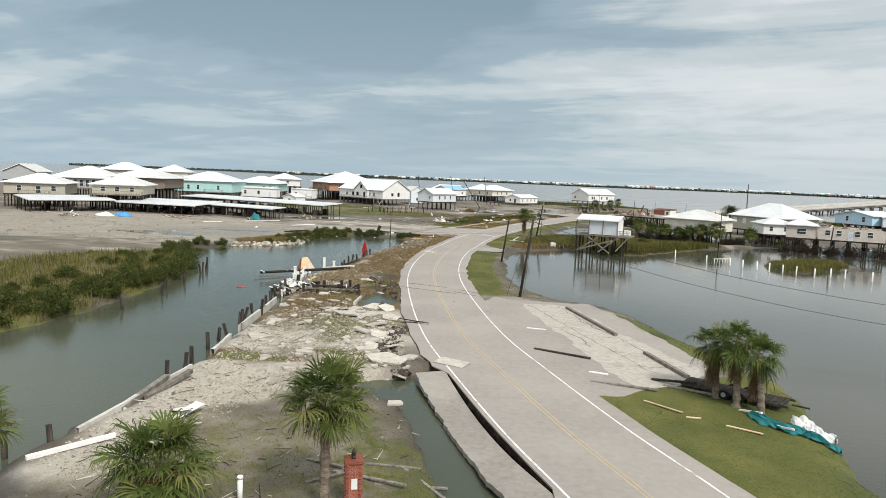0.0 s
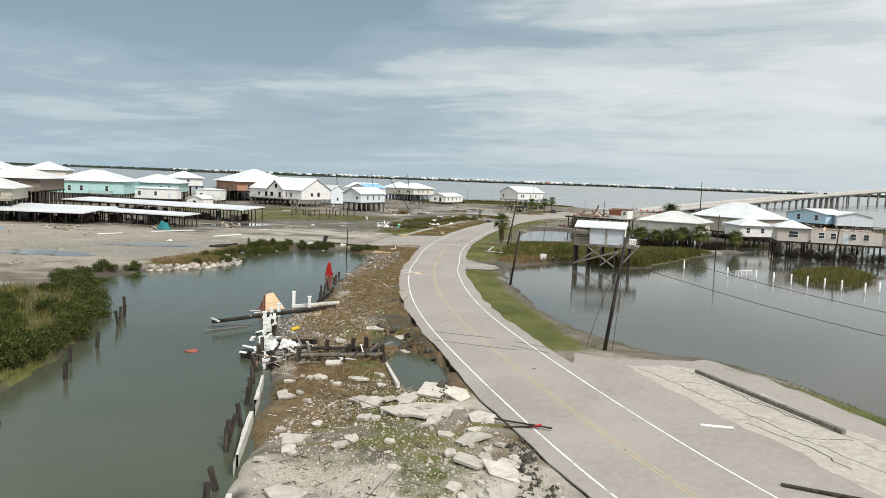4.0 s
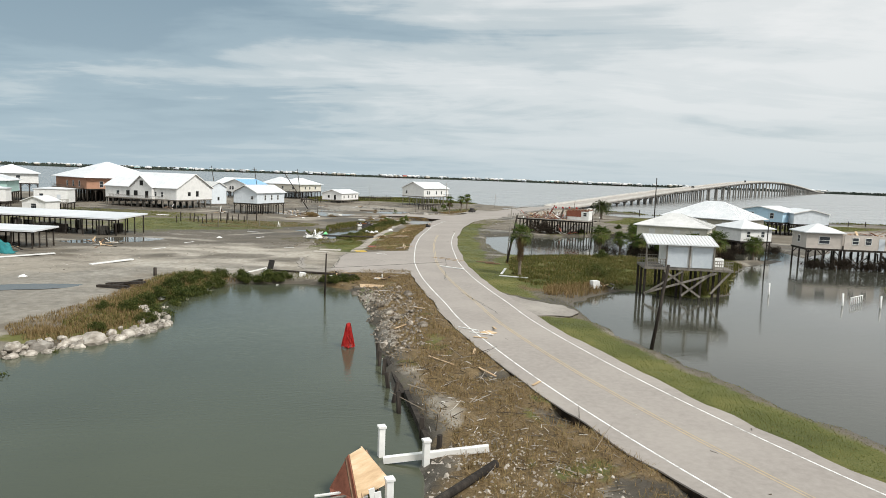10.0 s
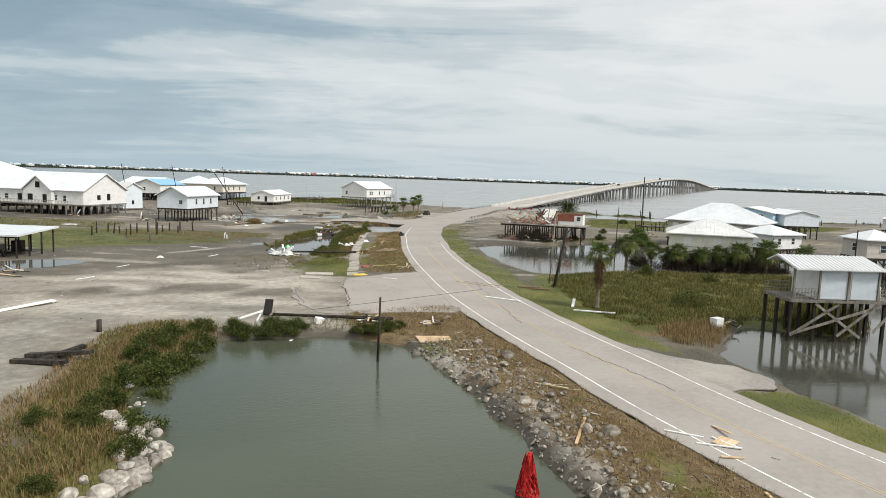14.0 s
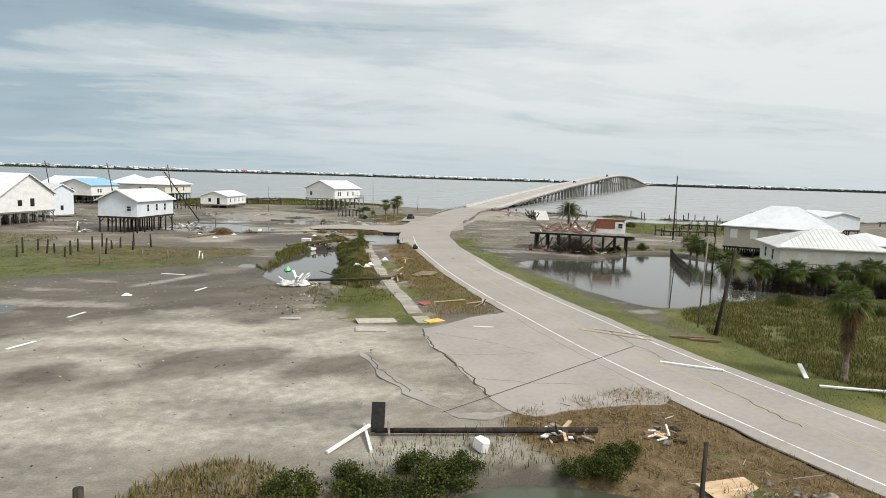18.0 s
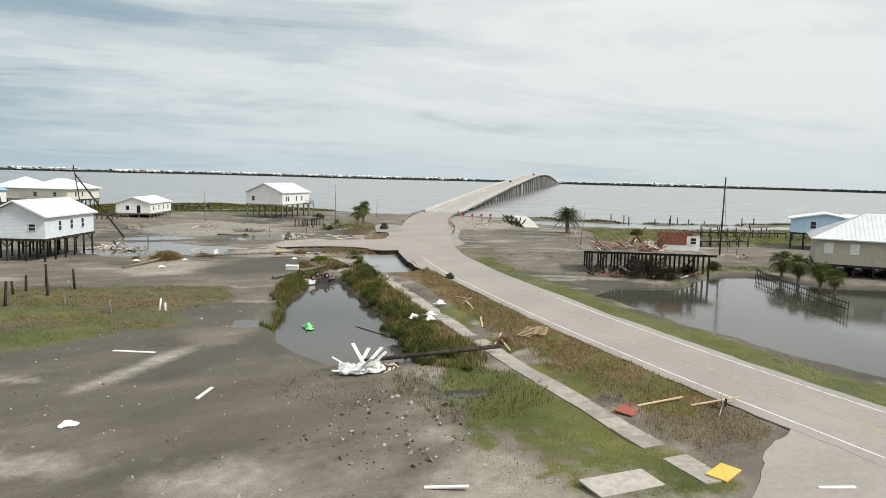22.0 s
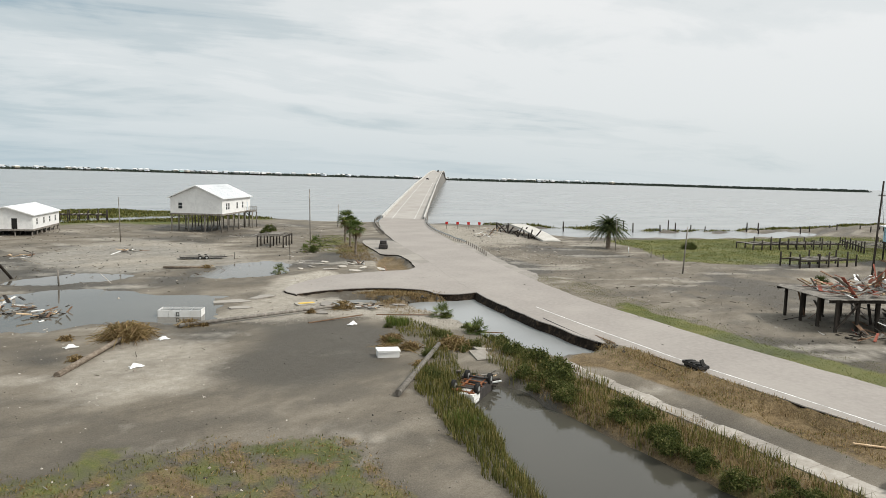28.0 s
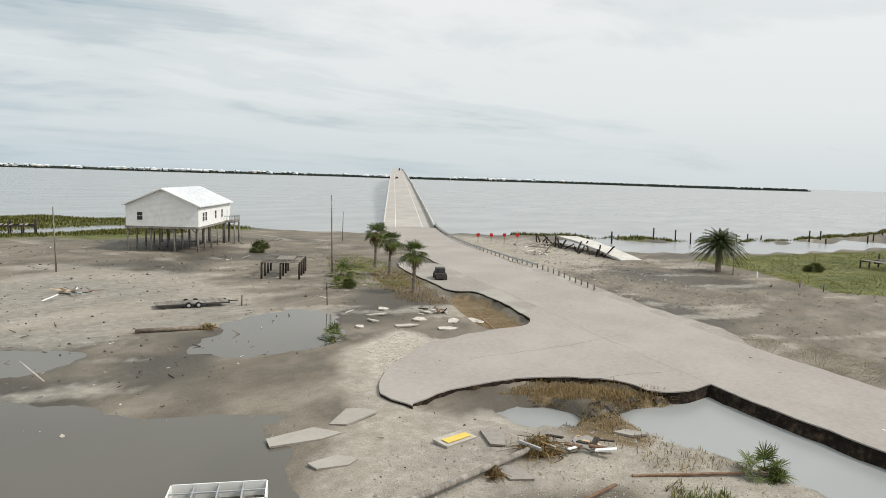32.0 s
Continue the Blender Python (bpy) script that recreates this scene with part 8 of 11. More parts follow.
def slab(at, size, tilt, turn, label="broken concrete slab", material="slab", thick=0.14, n=5, group="broken slabs", name="concrete_slab", z=None):
    """A broken plate with an uneven outline."""
    bm = bmesh.new()
    r = np.random.default_rng(int(at[0] * 91 + at[1] * 37) & 0xffff)
    if n == 4:
        out = [(-size[0] / 2, -size[1] / 2), (size[0] / 2, -size[1] / 2), (size[0] / 2, size[1] / 2), (-size[0] / 2, size[1] / 2)]
    else:
        out = [(size[0] / 2 * math.cos(a) * k, size[1] / 2 * math.sin(a) * k) for a, k in ((2 * math.pi * (i + r.uniform(-0.3, 0.3)) / n, r.uniform(0.75, 1.15)) for i in range(n))]
    top = [bm.verts.new((x, y, thick / 2)) for x, y in out]
    low = [bm.verts.new((x * 0.97, y * 0.97, -thick / 2)) for x, y in out]
    bm.faces.new(top)
    bm.faces.new(list(reversed(low)))
    for i in range(n):
        bm.faces.new((top[i], low[i], low[(i + 1) % n], top[(i + 1) % n]))
    bmesh.ops.bevel(bm, geom=[e for e in bm.edges if abs(e.verts[0].co.z - e.verts[1].co.z) < 1e-4 and e.verts[0].co.z > 0], offset=0.02, segments=1)
    o = part(name, bm, material)
    zz = land(*at) if z is None else z
    o.matrix_basis = pose(at[0], at[1], zz + thick * 0.35 + 0.3 * min(size) * abs(math.sin(radians(tilt))), tilt, tilt * 0.4, turn)
    return tagged(o, label, "slab", group)


# rubble of slabs on the fill by the start
for k in range(84):
    u = rng.uniform(0, 1)
    y = 45 + 26 * u
    x = rng.uniform(-16.2, -5.2 + 1.5 * (y < 58))
    big_ = rng.uniform(0.35, 1.0) if k % 4 else rng.uniform(1.0, 2.0)
    slab((x, y), (big_, big_ * rng.uniform(0.6, 1.0)), rng.uniform(-14, 14), rng.uniform(0, 360), "broken pale concrete slab among the rubble on the fill")
for x, y, a, b, t, r_ in ((-3.6, 47.6, 3.6, 3.0, 3, 20), (-5.6, 52.6, 2.2, 1.8, -6, 70), (-6.4, 56.0, 2.6, 1.6, 9, 110), (-5.8, 58.6, 2.4, 1.8, -9, 40), (-7.8, 63.2, 4.6, 2.8, 2, 15), (-6.6, 66.8, 3.6, 2.4, 4, 60), (-10.6, 64.8, 2.0, 1.6, -8, 90), (-4.6, 61.6, 2.2, 1.4, 16, 10), (-5.0, 54.6, 2.4, 1.2, -14, 130), (-9.4, 84.5, 2.0, 1.2, 10, 30), (-6.9, 84.2, 2.2, 1.6, -8, 100), (-7.2, 79.5, 1.8, 1.6, 10, 45), (-12.4, 79.6, 1.6, 1.1, 6, 80)):
    slab((x, y), (a, b), t, r_, "large pale concrete slab heaved up on the fill")
# slabs beside the road's edge
slab((0.9, 47.4), (2.3, 1.3), 4, -30, "white concrete panel lying over the road's edge", "slab", 0.1, 4, "", "loose_slab", 0.42)
slab((-2.6, 181.8), (3.6, 1.7), 2, -18, "pale concrete panel lying on the turf", "slab", 0.14, 4, "", "loose_slab")
slab((-4.8, 178.8), (2.6, 1.5), 2, -28, "pale concrete panel at the turf's edge", "slab", 0.14, 4, "", "loose_slab")
slab((2.1, 179.3), (1.9, 1.0), 3, 5, "concrete ramp plate with a yellow tactile surface", "tactile", 0.1, 4, "", "ramp_plate")
slab((6.4, 187.2), (1.7, 1.2), 5, 10, "red board lying across the footway", "red_board", 0.06, 4, "", "red_board")
slab((30.1, 271.7), (2.3, 1.1), 4, -12, "pale concrete plate with a yellow tactile stripe", "slab", 0.16, 4, "", "concrete_plate")
slab((30.1, 271.6), (1.8, 0.5), 4, -12, "bright yellow tactile strip on a concrete plate", "tactile", 0.03, 4, "", "tactile_strip", land(30.1, 271.7) + 0.17)
for x, y, a, b, t, r_ in ((25.4, 278.4, 4.4, 2.2, 2, -24), (29.4, 278.2, 3.4, 2.4, -3, 12), (31.8, 270.2, 3.0, 1.7, 3, 40), (33.8, 265.6, 2.6, 1.6, -5, 80), (24.0, 275.0, 2.6, 1.5, 3, -20), (36.6, 264.4, 2.2, 1.2, 4, 120), (28.2, 267.2, 2.4, 1.4, -4, 50)):
    slab((x, y), (a, b), t, r_, "broken grey pavement plate lying on shell sand", "apron", 0.12, 5, "broken pavement")
for x, y, a, b, t, r_ in ((55.4, 296.0, 2.0, 1.2, 6, 20), (52.8, 294.8, 2.2, 1.1, -5, -30), (50.4, 293.4, 1.9, 1.0, 8, 60), (50.6, 289.8, 2.6, 1.3, -4, -36), (53.6, 290.2, 2.2, 1.4, 5, 10), (52.2, 286.0, 2.6, 1.0, 7, -40), (55.2, 287.4, 2.0, 1.2, -8, 30), (47.6, 292.6, 1.6, 0.8, 9, 10), (57.2, 291.8, 2.4, 1.3, 4, 70), (58.6, 287.0, 2.4, 1.2, -10, 100)):
    slab((x, y), (a, b), t, r_, "broken pale pavement slab off the side street", "slab", 0.12, 5, "broken pavement")
for x, y, a, b, t, r_ in ((27.6, 247.6, 2.4, 1.3, 3, 60), (25.6, 246.0, 2.6, 1.3, -4, 50)):
    slab((x, y), (a, b), t, r_, "pale footway slab shifted beside the ditch", "footway", 0.16, 4, "broken pavement")
slab((-31, 270), (4, 2.2), 3, 20, "pale panel lying in the grass", "plastic_white", 0.1, 6)


def stone_mesh(seed, material="rock"):
    r = np.random.default_rng(seed)
    bm = bmesh.new()
    bmesh.ops.create_icosphere(bm, subdivisions=2, radius=0.5)
    axes_ = [Vector(r.normal(0, 1, 3)).normalized() for _ in range(9)]
    cut = [r.uniform(0.28, 0.46) for _ in axes_]
    for v in bm.verts:
        for a, c in zip(axes_, cut):
            d = v.co.dot(a)
            if d > c:
                v.co -= a * (d - c)
        v.co.z *= 0.75
    me = bpy.data.meshes.new("stone")
    bm.to_mesh(me)
    bm.free()
    me.materials.append(M[material])
    return me


STONES = [stone_mesh(50 + i) for i in range(7)]
RUBBLE_STONES = [stone_mesh(80 + i, "rubble") for i in range(5)]


def stone(x, y, s, name="boulder", label="grey riprap boulder on the canal bank", group="riprap", z=None):
    o = new(name, STONES[int(rng.integers(0, 7))] if name == "boulder" else RUBBLE_STONES[int(rng.integers(0, 5))])
    o.matrix_basis = Matrix.LocRotScale((x, y, (max(land(x, y), -0.42) if z is None else z) + 0.16 * s), Euler(rng.uniform(-0.4, 0.4, 2).tolist() + [rng.uniform(0, 6.3)]), (s, s * rng.uniform(0.7, 1.0), s * rng.uniform(0.75, 1.05)))
    return tagged(o, label, "stone", group)


rip = spline([(-38.5, 122.5), (-35, 124.6), (-31.5, 126.6), (-29.4, 129), (-28.8, 132), (-29.2, 136)], 0.22)
for i in range(len(rip)):
    n = sides(rip)[i]
    for _ in range(2):
        p = rip[i] + n * rng.uniform(-0.8, 0.9) + rng.normal(0, 0.15, 2)
        stone(p[0], p[1], rng.uniform(0.4, 1.25) * (1.25 if rng.uniform() < 0.15 else 0.9))
stone(-33.2, 125.2, 2.3)
stone(-36.4, 123.6, 1.9)
for _ in range(26):
    u = rng.uniform(0, 1)
    stone(-28.6 + 5.0 * u + rng.normal(0, 0.4), 138 + 11 * u + rng.normal(0, 0.4), rng.uniform(0.2, 0.6))
# rubble bank below the road
RUBBLE = [(-8.4, 143.5), (-4.6, 144.2), (-2.2, 142.6), (-3.4, 136), (-4.6, 129.5), (-6.8, 121), (-9.4, 115), (-12.2, 114), (-11.4, 120), (-11.0, 126), (-9.2, 133)]
cnt = 0
while cnt < 290:
    x, y = rng.uniform(-13, -2), rng.uniform(114, 144.5)
    if inside(np.array([x]), np.array([y]), RUBBLE)[0] > -0.2 and land(x, y) > -0.6:
        stone(x, y, rng.uniform(0.16, 0.5) * (2.2 if rng.uniform() < 0.10 else 1), "rubble_stone", "broken grey stone on the rubble bank", "rubble bank")
        cnt += 1


def gravel(name, poly, n, size, material, label, seed):
    """Small stones, too many to count, as one mesh of rough tetrahedra and cubes."""
    r = np.random.default_rng(seed)
    q = np.array(poly)
    lo, hi = q.min(axis=0), q.max(axis=0)
    x, y = r.uniform(lo[0], hi[0], n * 3), r.uniform(lo[1], hi[1], n * 3)
    ok = inside(x, y, poly) + 1.5 * (noise2(x, y, 2.0, seed) - 0.5) > 0
    x, y = x[ok][:n], y[ok][:n]
    z = lands(x, y)
    ok = z > -0.4
    x, y, z = x[ok], y[ok], z[ok]
    n = len(x)
    s = size * np.exp(r.normal(0, 0.45, n))
    c = np.array([(1, 0, -0.3), (-0.4, 0.9, -0.3), (-0.5, -0.8, -0.3), (0.1, 0.1, 0.75), (0.7, 0.6, 0.2), (-0.7, 0.0, 0.3)])
    a = r.uniform(0, 6.28, n)
    R = np.stack([np.stack([np.cos(a), -np.sin(a), 0 * a], 1), np.stack([np.sin(a), np.cos(a), 0 * a], 1), np.stack([0 * a, 0 * a, 0 * a + 1], 1)], 1)
    v = (np.einsum("nij,kj->nki", R, c) + r.normal(0, 0.15, (n, 6, 3))) * s[:, None, None] + np.stack([x, y, z + 0.1 * s], 1)[:, None]
    t = np.array([(0, 4, 3), (4, 1, 3), (1, 5, 3), (5, 2, 3), (2, 0, 3), (0, 1, 4), (1, 2, 5), (0, 2, 1)])
    f = (np.arange(n)[:, None, None] * 6 + t[None]).reshape(-1, 3)
    return tagged(arrays(name, v.reshape(-1, 3), f, material), label, "gravel", kind="stuff")


M["gravel"] = foliage("gravel", [(0.15, 0.13, 0.105), (0.29, 0.26, 0.22), (0.41, 0.375, 0.325), (0.52, 0.48, 0.42)], 0.9)
M["gravel"].node_tree.nodes["Mix Shader"].inputs[0].default_value = 0.0
M["rubble_crumbs"] = foliage("rubble_crumbs", [(0.06, 0.05, 0.038), (0.15, 0.128, 0.10), (0.27, 0.235, 0.195), (0.42, 0.385, 0.335)], 0.9)
M["rubble_crumbs"].node_tree.nodes["Mix Shader"].inputs[0].default_value = 0.0
gravel("rubble_gravel", RUBBLE, 1300, 0.09, "rubble_crumbs", "broken stone and gravel on the canal bank", 3)
gravel("shell_gravel", [(-18.2, 29), (-16.6, 44), (-16, 60), (-12, 70), (-5, 64), (-2.6, 47), (-8, 42), (-13, 34), (-14, 28)], 9000, 0.05, "gravel", "broken shell and concrete crumbs on the fill", 4)
gravel("shell_gravel", [(-17.6, 74), (-18, 90), (-13, 98), (-8, 92), (-9, 80), (-12, 74)], 2600, 0.06, "gravel", "crushed shell on the fill", 5)
gravel("shell_gravel", [(20, 270), (28, 274), (36, 268), (41, 266), (38, 258), (33, 250), (29, 262), (22, 266)], 9000, 0.028, "gravel", "crushed shell round the wash-out", 6)
gravel("shell_gravel", [(34, 279), (43, 288), (50, 290), (47, 283), (40, 279)], 5000, 0.028, "gravel", "crushed shell spread off the side street", 7)
gravel("litter", [(-30, 160), (-5, 176), (0, 200), (10, 240), (30, 300), (60, 320), (40, 340), (0, 320), (-40, 260), (-60, 200), (-50, 165)], 2600, 0.05, "gravel", "scattered crumbs of debris on the mud", 8)
gravel("litter", [(85, 262), (110, 290), (130, 318), (122, 328), (95, 300), (78, 275)], 1800, 0.08, "gravel", "scattered debris below the bridge ramp", 9)
gravel("washed_dirt", [(32.5, 236.5), (37, 241), (45, 256), (47, 262), (44, 267), (36, 268), (41, 264), (43, 258), (36.4, 243)], 900, 0.12, "asphalt_cut", "dark crumbled road base in the wash-out", 10)
gravel("washed_dirt", [(-5.6, 66), (-5, 78), (-6.4, 84), (-9, 86), (-8.6, 78), (-8, 68)], 700, 0.16, "asphalt_cut", "crumbled road base in the wash-out", 11)
gravel("washed_dirt", [(-2, 60), (-3.4, 52), (-1.6, 45), (2, 33), (4, 26), (2.6, 26), (-0.4, 38), (-3, 46), (-5, 56)], 900, 0.14, "asphalt_cut", "crumbled road base along the broken edge", 12)

# ---- the sunken shoulder by the start ----
bm = bmesh.new()
edge = spline(ROAD[(ROAD[:, 1] > 27.2) & (ROAD[:, 1] < 47.4)], 0.3)
es = sides(edge)
ragged = noise2(edge[:, 0], edge[:, 1], 1.6, 33) - 0.5
torn = noise2(edge[:, 0], edge[:, 1], 0.5, 34) - 0.5
outer = edge - es * (6.0 + 0.35 * ragged + 0.3 * torn)[:, None]
inner = edge - es * (3.84 + 0.18 * np.sin(np.linspace(0, math.pi, len(edge))))[:, None]
for i in range(len(edge) - 1):
    t = [math.sin(math.pi * k / (len(edge) - 1)) for k in (i, i + 1)]
    quad = [(*inner[i], 0.40 - 0.34 * t[0]), (*inner[i + 1], 0.40 - 0.34 * t[1]), (*outer[i + 1], 0.30 - 0.30 * t[1]), (*outer[i], 0.30 - 0.30 * t[0])]
    vs = [bm.verts.new(p) for p in quad] + [bm.verts.new((p[0], p[1], p[2] - 0.25)) for p in quad]
    bm.faces.new((vs[3], vs[2], vs[1], vs[0]))
    for a, b in ((0, 1), (1, 2), (2, 3), (3, 0)):
        bm.faces.new((vs[a], vs[b], vs[b + 4], vs[a + 4]))
bmesh.ops.remove_doubles(bm, verts=bm.verts, dist=0.01)
bmesh.ops.recalc_face_normals(bm, faces=bm.faces)
tagged(part("sunken_shoulder", bm, "apron"), "sunken strip of asphalt shoulder split from the road", "road", kind="structure")

# ---- the seawall of the canal ----
wall_line = spline([(-19.2, 20), (-18.8, 29.7), (-18.1, 33), (-17.6, 37), (-17.3, 41), (-16.8, 45), (-16.8, 50), (-17.3, 58), (-17.4, 66), (-17.6, 72)], 1.0)
seawall = tagged(ribbon("seawall", wall_line, -0.08, 0.10, 0.38, "concrete", 2.0, wobble=0.3, cut=lambda x, y: noise2(x, y, 3.0, 44, 2) > 0.56), "weathered concrete cap of a canal seawall", "wall", kind="structure")
bm = bmesh.new()
bm_tube(bm, (0, 0, -1.6), (0, 0, 1.1), 0.15, 0.14, 8)
wall_post = part("mooring_post", bm, "wood_dark")
posts = [(-20.2, 30.5, 4), (-18.9, 32.0, -5), (-18.0, 43.7, 2), (-17.5, 45.6, 6), (-17.7, 47.3, -8), (-17.9, 51.2, 3), (-18.0, 54.0, -4), (-17.9, 55.6, 12), (-18.1, 59.9, -10), (-18.2, 61.0, 5), (-18.2, 61.8, 14), (-17.9, 63.3, -6), (-18.0, 66.9, 8), (-18.1, 68.8, -3), (-18.2, 71.2, 4), (-18.4, 74.0, 9), (-18.5, 76.4, -4), (-18.4, 78.6, 3), (-18.2, 81.5, -8), (-18.0, 84.0, 5),
         (-14.6, 97.0, 2), (-14.6, 99.6, -5), (-14.6, 103.7, 4), (-14.3, 105.6, -9), (-13.9, 108.4, 6), (-13.3, 111.4, -6), (-13.0, 113.6, 9), (-12.6, 115.4, -3),
         (-32.4, 90.6, 3), (-32.0, 88.6, -7), (-32.6, 92.4, 8), (-30.4, 72.6, 4), (-31.2, 81.0, -5), (-30.8, 64.4, 6), (-31.6, 76.6, -3), (-33.5, 95.5, 3)]
for i, (x, y, ln) in enumerate(posts):
    m = pose(x, y, -0.1, ln, ln * 0.7, 40 * i)
    if i == 0:
        wall_post.matrix_basis = m
        o = wall_post
    else:
        o = new("mooring_post", wall_post.data)
        o.matrix_basis = m @ Matrix.Diagonal((1, 1, 0.8 + 0.05 * (i % 6), 1))
    tagged(o, "dark tarred mooring post leaning along the canal", "post", "canal posts")
boards([(-18.5, 29.4, -15.8, 32.2, 0.1)], "plastic_white", 0.22, 0.2, "pipe", "long white pipe lying on the fill", "pipe")
boards([(-17.7, 36.5, -17.0, 41.4, 0.3), (-17.0, 38.4, -16.0, 42.6, 0.25)], "wood_grey", 0.35, 0.25, "timber", "heavy grey timber on the seawall", "timber")
boards([(-14.6, 36.6, -13.4, 35.2, 0.5), (-14.2, 35.0, -13.2, 36.6, 0.4)], "plastic_white", 0.7, 0.05, "panel", "bent white panel on the fill", "panel")
boards([(-17.4, 97.2, -12.6, 95.4, 0.05)], "plastic_white", 0.3, 0.3, "beam", "long white dock beam", "beam")
boards([(-14.8, 98, -13.4, 106, 0.1), (-13.6, 106, -12.2, 114.5, 0.0)], "wood_dark", 0.3, 0.4, "bulkhead_timber", "dark timber of a failed bulkhead", "timber")


def torn_net(line, width, material, label, seed, name="netting", cat="netting", rise=0.3):
    """A long rag of netting or sheet dragged along a line: gathered folds, torn edges, a thickness."""
    c = spline(line, 0.12)
    sd = sides(c)
    n, m = len(c), 18
    u = np.linspace(-0.5, 0.5, m)
    w = width * (0.55 + 0.9 * noise2(c[:, 0], c[:, 1], 0.9, seed)) * np.clip(np.minimum(np.arange(n), np.arange(n)[::-1]) / 5.0 + 0.35, 0, 1)
    V = []
    for k, uu in enumerate(u):
        jit = 0.16 * (noise2(c[:, 0] + 3 * k, c[:, 1], 0.35, seed + 1, 2) - 0.5) * (1 + 3 * abs(uu))
        p = c + sd * (uu * w + jit)[:, None]
        fold = noise2(c[:, 0] * 0.6 + 1.7 * k, c[:, 1] * 0.6, 0.45, seed + 2, 3)
        z = np.maximum(lands(p[:, 0], p[:, 1]), -0.28) + 0.03 + rise * (1 - 2.2 * uu * uu) * np.clip(2.2 * fold - 0.4, 0.05, 1.6)
        V.append(np.column_stack([p, z]))
    bm = bmesh.new()
    g = [[bm.verts.new(V[k][i]) for i in range(n)] for k in range(m)]
    for k in range(m - 1):
        for i in range(n - 1):
            bm.faces.new((g[k][i], g[k][i + 1], g[k + 1][i + 1], g[k + 1][i]))
    ex = bmesh.ops.extrude_face_region(bm, geom=list(bm.faces))
    for v in [e for e in ex["geom"] if isinstance(e, bmesh.types.BMVert)]:
        v.co.z -= 0.03
    bmesh.ops.recalc_face_normals(bm, faces=bm.faces)
    return tagged(part(name, bm, material), label, cat)


def white_dock():
    """White boards of a boat dock, still standing in a leaning, splintered row along the canal."""
    d = thing("broken_dock", "splintered white boat dock torn along the canal", "dock", (-18.6, 84.5, -0.3))
    row = [(-0.3, 8.4), (-0.1, 3.1), (0.3, -0.4), (0.2, -5.3), (0.6, -9.0), (0.9, -10.2)]
    for i in range(44):
        y = 8.6 - 0.43 * i
        x = float(np.interp(-y, [-p[1] for p in row], [p[0] for p in row])) + rng.normal(0, 0.12)
        h = rng.uniform(0.2, 1.15)
        bm = bmesh.new()
        bm_beam(bm, (x, y, -0.8), (x + rng.normal(0.05, 0.22), y + rng.normal(0, 0.2), h), rng.uniform(0.16, 0.34), 0.06)
        part("board", bm, "wood_dark" if i % 9 == 4 else "plastic_white", d)
    for k in range(14):
        y = rng.uniform(-10, 3)
        a = Vector((rng.uniform(-0.9, 1.4), y, rng.uniform(0.2, 0.9)))
        dv = Vector((rng.normal(0, 0.8), rng.normal(0, 1), rng.normal(0, 0.3))).normalized() * rng.uniform(0.5, 1.8)
        bm = bmesh.new()
        bm_beam(bm, a, a + dv, rng.uniform(0.1, 0.35), 0.05)
        part("plank", bm, ["plastic_white", "plastic_white", "wood_grey", "plastic_white"][k % 4], d)


white_dock()
torn_net([(-18.2, 82.4), (-17.8, 80.6), (-18.0, 78.6)], 1.1, "plastic_white", "crumpled white sheet hung on the broken dock", 77, "torn_sheet", "sheet", 0.6)
torn_net([(-17.0, 79.4), (-16.0, 78.2), (-15.4, 76.6)], 1.2, "plastic_white", "torn white sheet among the bulkhead timbers", 78, "torn_sheet", "sheet", 0.5)


def cross_bulkhead():
    """Two rows of charred posts with thin split rails, timbers and laths thrown between."""
    b = thing("timber_bulkhead", "ruined timber bulkhead of dark posts and rails", "bulkhead", (-12.4, 75.2, 0.1), 3)
    for x, y, h in ((-4.9, -0.2, 0.9), (-4.0, 0.8, 0.7), (-3.0, -0.6, 1.2), (-2.3, 0.9, 1.0), (-1.6, -0.7, 0.8), (-1.0, 1.0, 1.35), (0.1, -0.7, 1.0), (0.7, 0.9, 1.0), (1.0, 1.1, 1.4), (1.8, -0.6, 1.0), (2.0, 1.0, 1.5), (2.7, 0.9, 1.0), (3.0, -0.5, 1.3), (3.1, -0.8, 0.7)):
        bm = bmesh.new()
        bm_beam(bm, (x, y, -0.9), (x + rng.normal(0, 0.07), y + rng.normal(0, 0.06), h), 0.30, 0.30)
        part("post", bm, "wood_dark", b)
    for y, z, x0, x1, m in ((-0.8, 0.72, -2.9, 3.0, "wood_grey"), (-0.55, 0.62, -3.2, 2.6, "wood_dark"), (0.8, 0.85, -3.4, 3.1, "wood_dark"), (1.1, 0.7, -3.0, 2.6, "wood_grey"), (0.1, 0.5, -4.8, 0.4, "wood_grey")):
        bm = bmesh.new()
        bm_beam(bm, (x0, y, z), (x1, y + rng.normal(0, 0.15), z + rng.normal(0, 0.1)), 0.11, 0.16)
        part("rail", bm, m, b)
    for k in range(46):
        a = Vector((rng.uniform(-5.4, 3), rng.uniform(-1.8, 1.6), rng.uniform(0.05, 0.8)))
        dv = Vector((rng.normal(0, 1), rng.normal(0, 1), rng.normal(0, 0.45))).normalized() * rng.uniform(0.5, 1.9)
        bm = bmesh.new()
        bm_beam(bm, a, a + dv, rng.uniform(0.05, 0.17), 0.06)
        part("timber", bm, ["wood_dark", "wood_grey", "wood_brown", "wood_grey", "plastic_white", "wood_dark", "wood_grey"][k % 7], b)


